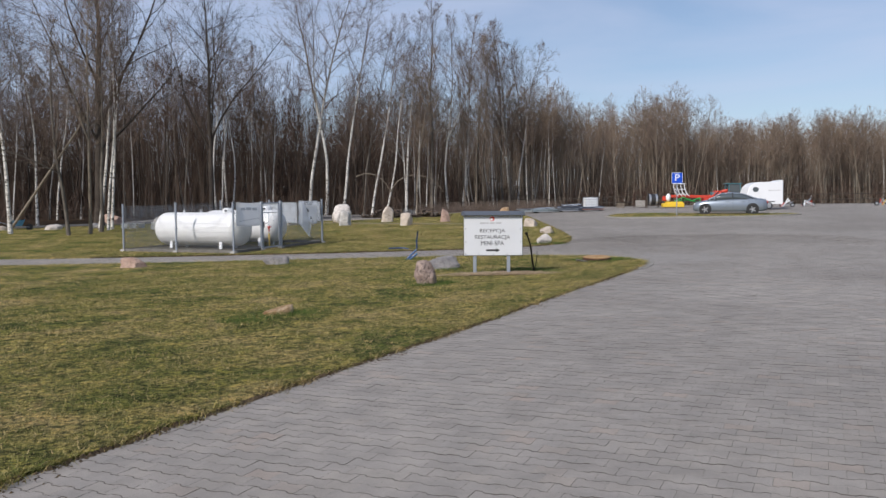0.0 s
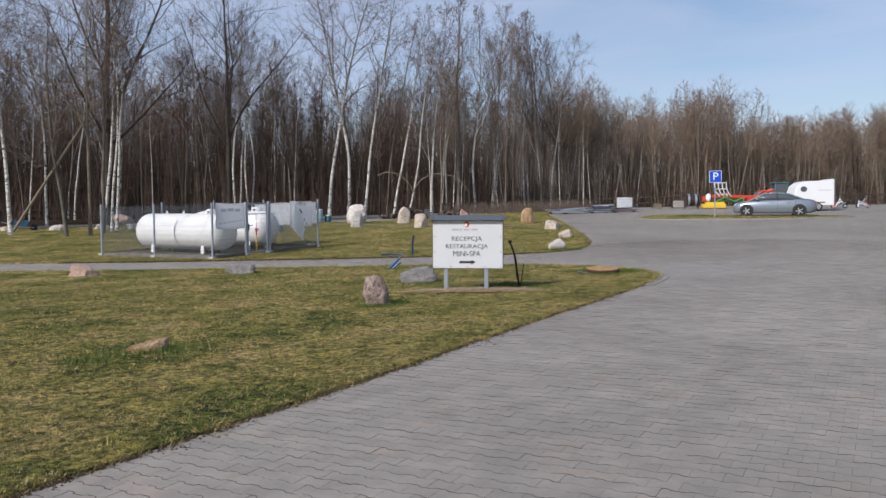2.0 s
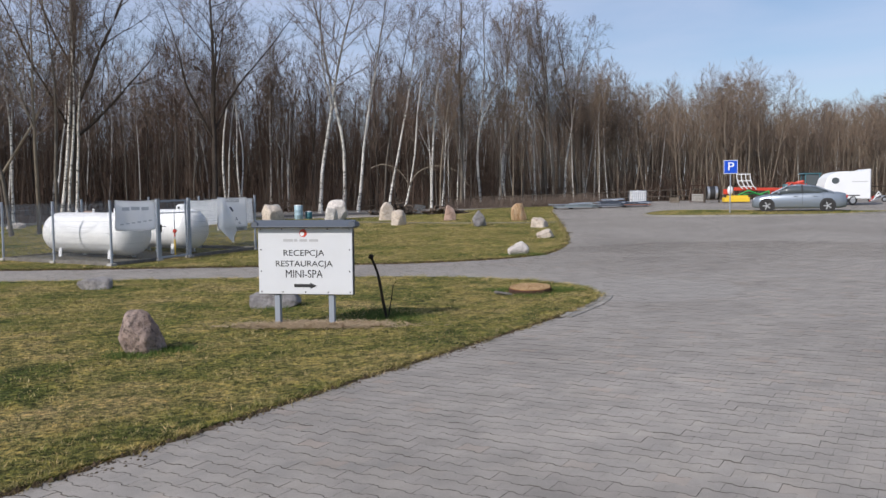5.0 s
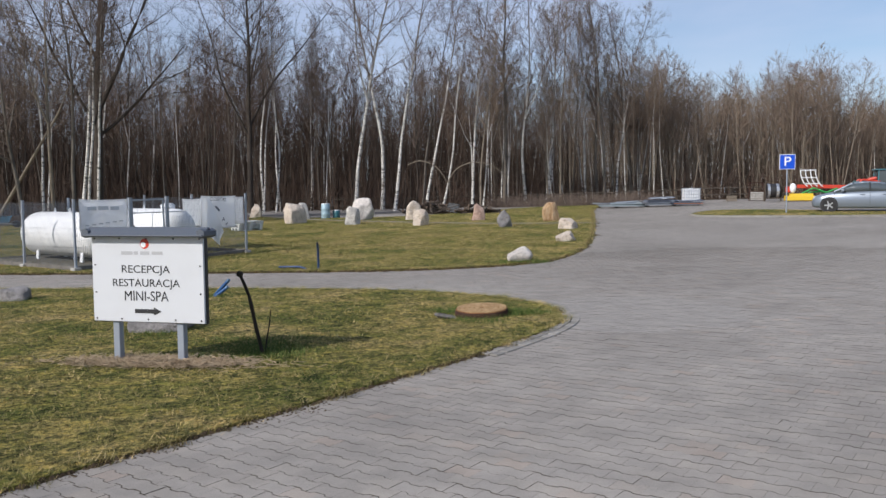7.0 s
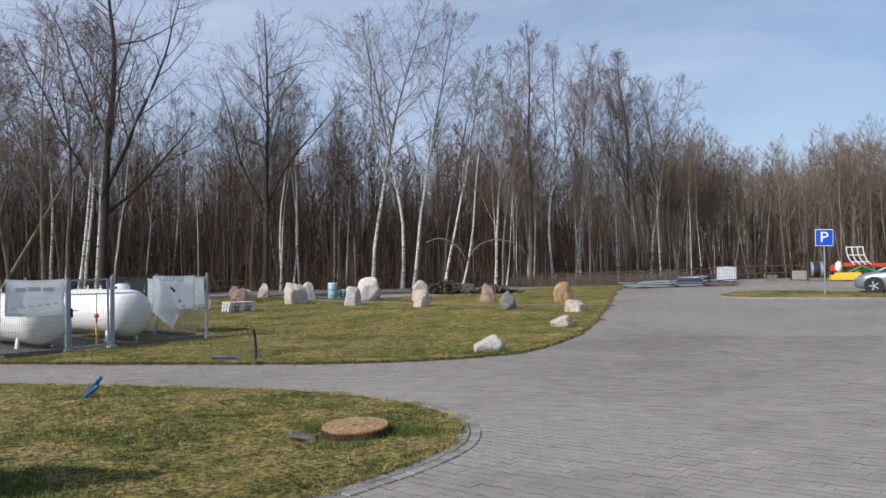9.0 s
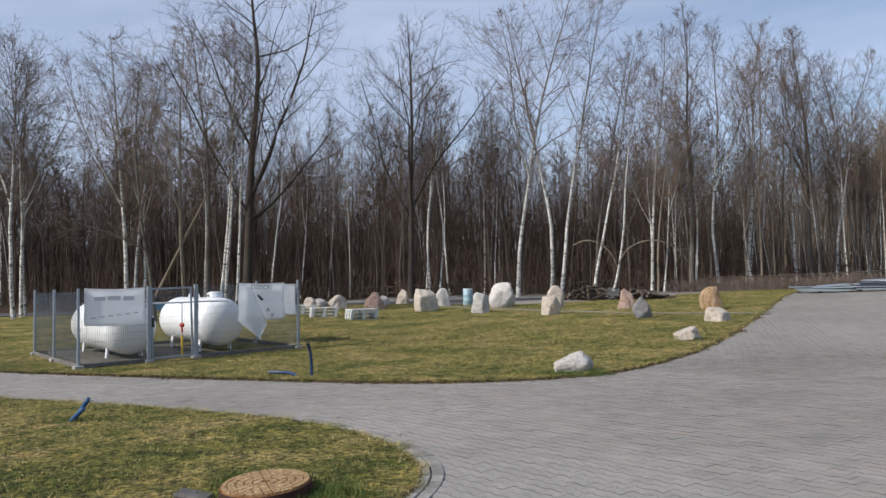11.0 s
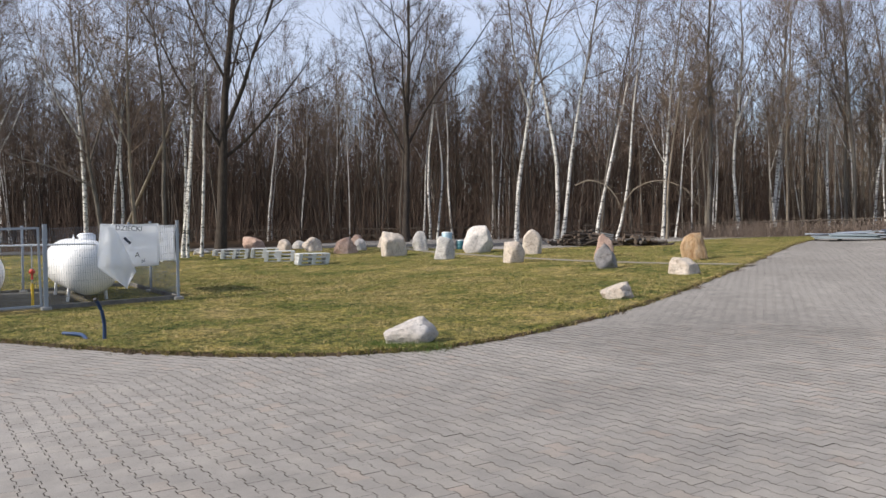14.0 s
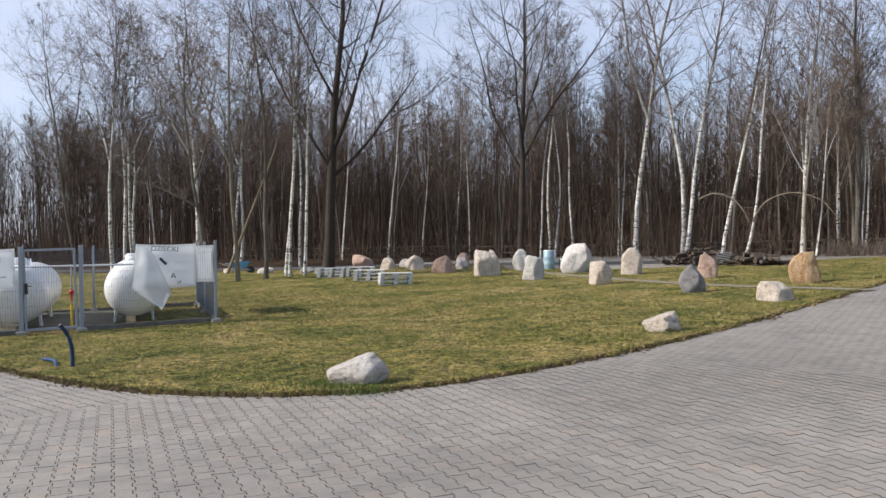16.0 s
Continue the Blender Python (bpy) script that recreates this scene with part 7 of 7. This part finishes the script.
def paver_block(j=0.0028, ch=0.0010, dz=0.006):
    """The double-T block: outline ring below, smaller top ring above."""
    half = [(-0.1, 0.0825), (-0.061, 0.0825), (-0.039, 0.0605), (0.039, 0.0605), (0.061, 0.0825), (0.1, 0.0825)]
    ring_ = [(s, w) for s, w in half] + [(s, -w) for s, w in half[::-1]]

    def shrunk(d):
        out = []
        for s, w in ring_:
            out.append((s - math.copysign(d * 0.22, s) if abs(s) > 0.09 else s, w - math.copysign(d * 1.0, w)))
        return out

    lo, hi = shrunk(j), shrunk(j + ch)
    V = np.array([(s, w, -dz) for s, w in lo] + [(s, w, 0.0) for s, w in hi])
    T = []
    for k in range(12):
        n = (k + 1) % 12
        for b in (0,):
            T += [(b + k, b + 12 + n, b + n), (b + k, b + 12 + k, b + 12 + n)]
    top = [(0, 1, 10), (0, 10, 11), (1, 2, 9), (1, 9, 10), (2, 3, 8), (2, 8, 9), (3, 4, 7), (3, 7, 8), (4, 5, 6), (4, 6, 7)]
    T += [(a + 12, c + 12, b + 12) for a, b, c in top]
    return V, np.array(T)


def paver_field(way, origin, region):
    """Places of the blocks of one field whose wavy joints run along way."""
    W0 = np.array(way) / math.hypot(*way)
    W1 = np.array([W0[1], -W0[0]])
    if W1[1] < 0:
        W1 = -W1
    IA, IB = np.meshgrid(np.arange(-150, 150), np.arange(-190, 260), indexing="ij")
    A = IA * 0.2 + (IB % 2) * 0.1
    B = IB * 0.143
    X = origin[0] + A * W0[0] + B * W1[0]
    Y = origin[1] + A * W0[1] + B * W1[1]
    cx = (np.floor((X - px[0]) / CELL) + 0.5) * CELL + px[0]
    cy = (np.floor((Y - py[0]) / CELL) + 0.5) * CELL + py[0]
    ok = near_walk(cx, cy) & region(X, Y)
    X, Y = X[ok], Y[ok]
    lawn = (inside(X, Y, LAWN_A) & (edge_distance(X, Y, EDGE_NEAR) > 0.35)) | (inside(X, Y, LAWN_B) & (edge_distance(X, Y, EDGE_FAR) > 0.35))
    ok = ~lawn & ~(edge_distance(X, Y, tip) < 0.14)
    return X[ok], Y[ok], math.atan2(W0[1], W0[0])


def lane_field(X, Y):
    return (X < 2.55) & (Y > 24.0) & (Y < 31.5)


def pave():
    rng = np.random.default_rng(6)
    V0, T0 = paver_block()
    SIDES = (np.arange(len(T0)) < 24).astype(int)     # flanks take the joint colour
    slope = 0.019
    chunks = []
    me = mesh_np("paving_block", V0, T0, [PAVER_ONE, JOINT], SIDES)
    for way, region in (((-0.913, 0.408), lambda X, Y: ~lane_field(X + 0.13, Y)), ((-1.0, 0.0), lane_field)):
        X, Y, ang = paver_field(way, (3.0, 12.0), region)
        c, s = math.cos(ang), math.sin(ang)
        Z = gz(X, Y) + rng.normal(0, 0.0008, len(X)) - (0.0025 if way[1] == 0 else 0.0)     # the lane lies a touch lower
        tx, ty = rng.normal(0, 0.0035, len(X)), rng.normal(0, 0.0035, len(X))
        near = np.hypot(X - 6.4, Y - 23.2) < 1.78
        bx = V0[:, 0] * c - V0[:, 1] * s
        by = V0[:, 0] * s + V0[:, 1] * c
        far_ = ~near
        P = np.stack([X[far_, None] + bx, Y[far_, None] + by, Z[far_, None] + V0[:, 2] + (slope + tx[far_, None]) * bx + ty[far_, None] * by], -1).reshape(-1, 3)
        chunks.append((P, (T0[None] + (np.arange(far_.sum()) * len(V0))[:, None, None]).reshape(-1, 3)))
        for x, y, z in zip(X[near], Y[near], Z[near]):
            o = new("paving_block", me)
            o.parent = bed
            o.matrix_world = Matrix.Translation((x, y, z)) @ pose(0, 0, 0, rng.normal(0, 0.2), -1.1 + rng.normal(0, 0.2), 0) @ pose(0, 0, 0, 0, 0, math.degrees(ang))
    P, T = merge(chunks)
    ob = new("paving_blocks", mesh_np("paving_blocks", P, T, [PAVER, JOINT], np.tile(SIDES, len(T) // len(T0))))
    ob.parent = bed
    tagged(ob, "grey interlocking concrete paving blocks", kind="stuff")


def m_paver_one():
    k = Mat("single_concrete_paver", 0.85, spec=0.3)
    tint = k.ramp(k.each(), [(0.0, (0.284, 0.263, 0.239)), (0.5, (0.308, 0.285, 0.258)), (1.0, (0.333, 0.305, 0.273))])
    c = k.mix(1.0, tint, k.ramp(k.noise(14, 4), [(0.3, (0.85, 0.85, 0.85)), (0.7, (1.1, 1.1, 1.1))]), "MULTIPLY")
    k.color(k.mix(1.0, c, k.ramp(k.noise(160, 3, 0.7), [(0.3, (0.78, 0.78, 0.78)), (0.7, (1.16, 1.16, 1.16))]), "MULTIPLY"))
    k.bump(k.noise(220, 3, 0.7), 0.25, 0.004)
    return k.m


PAVER_ONE = m_paver_one()
pave()
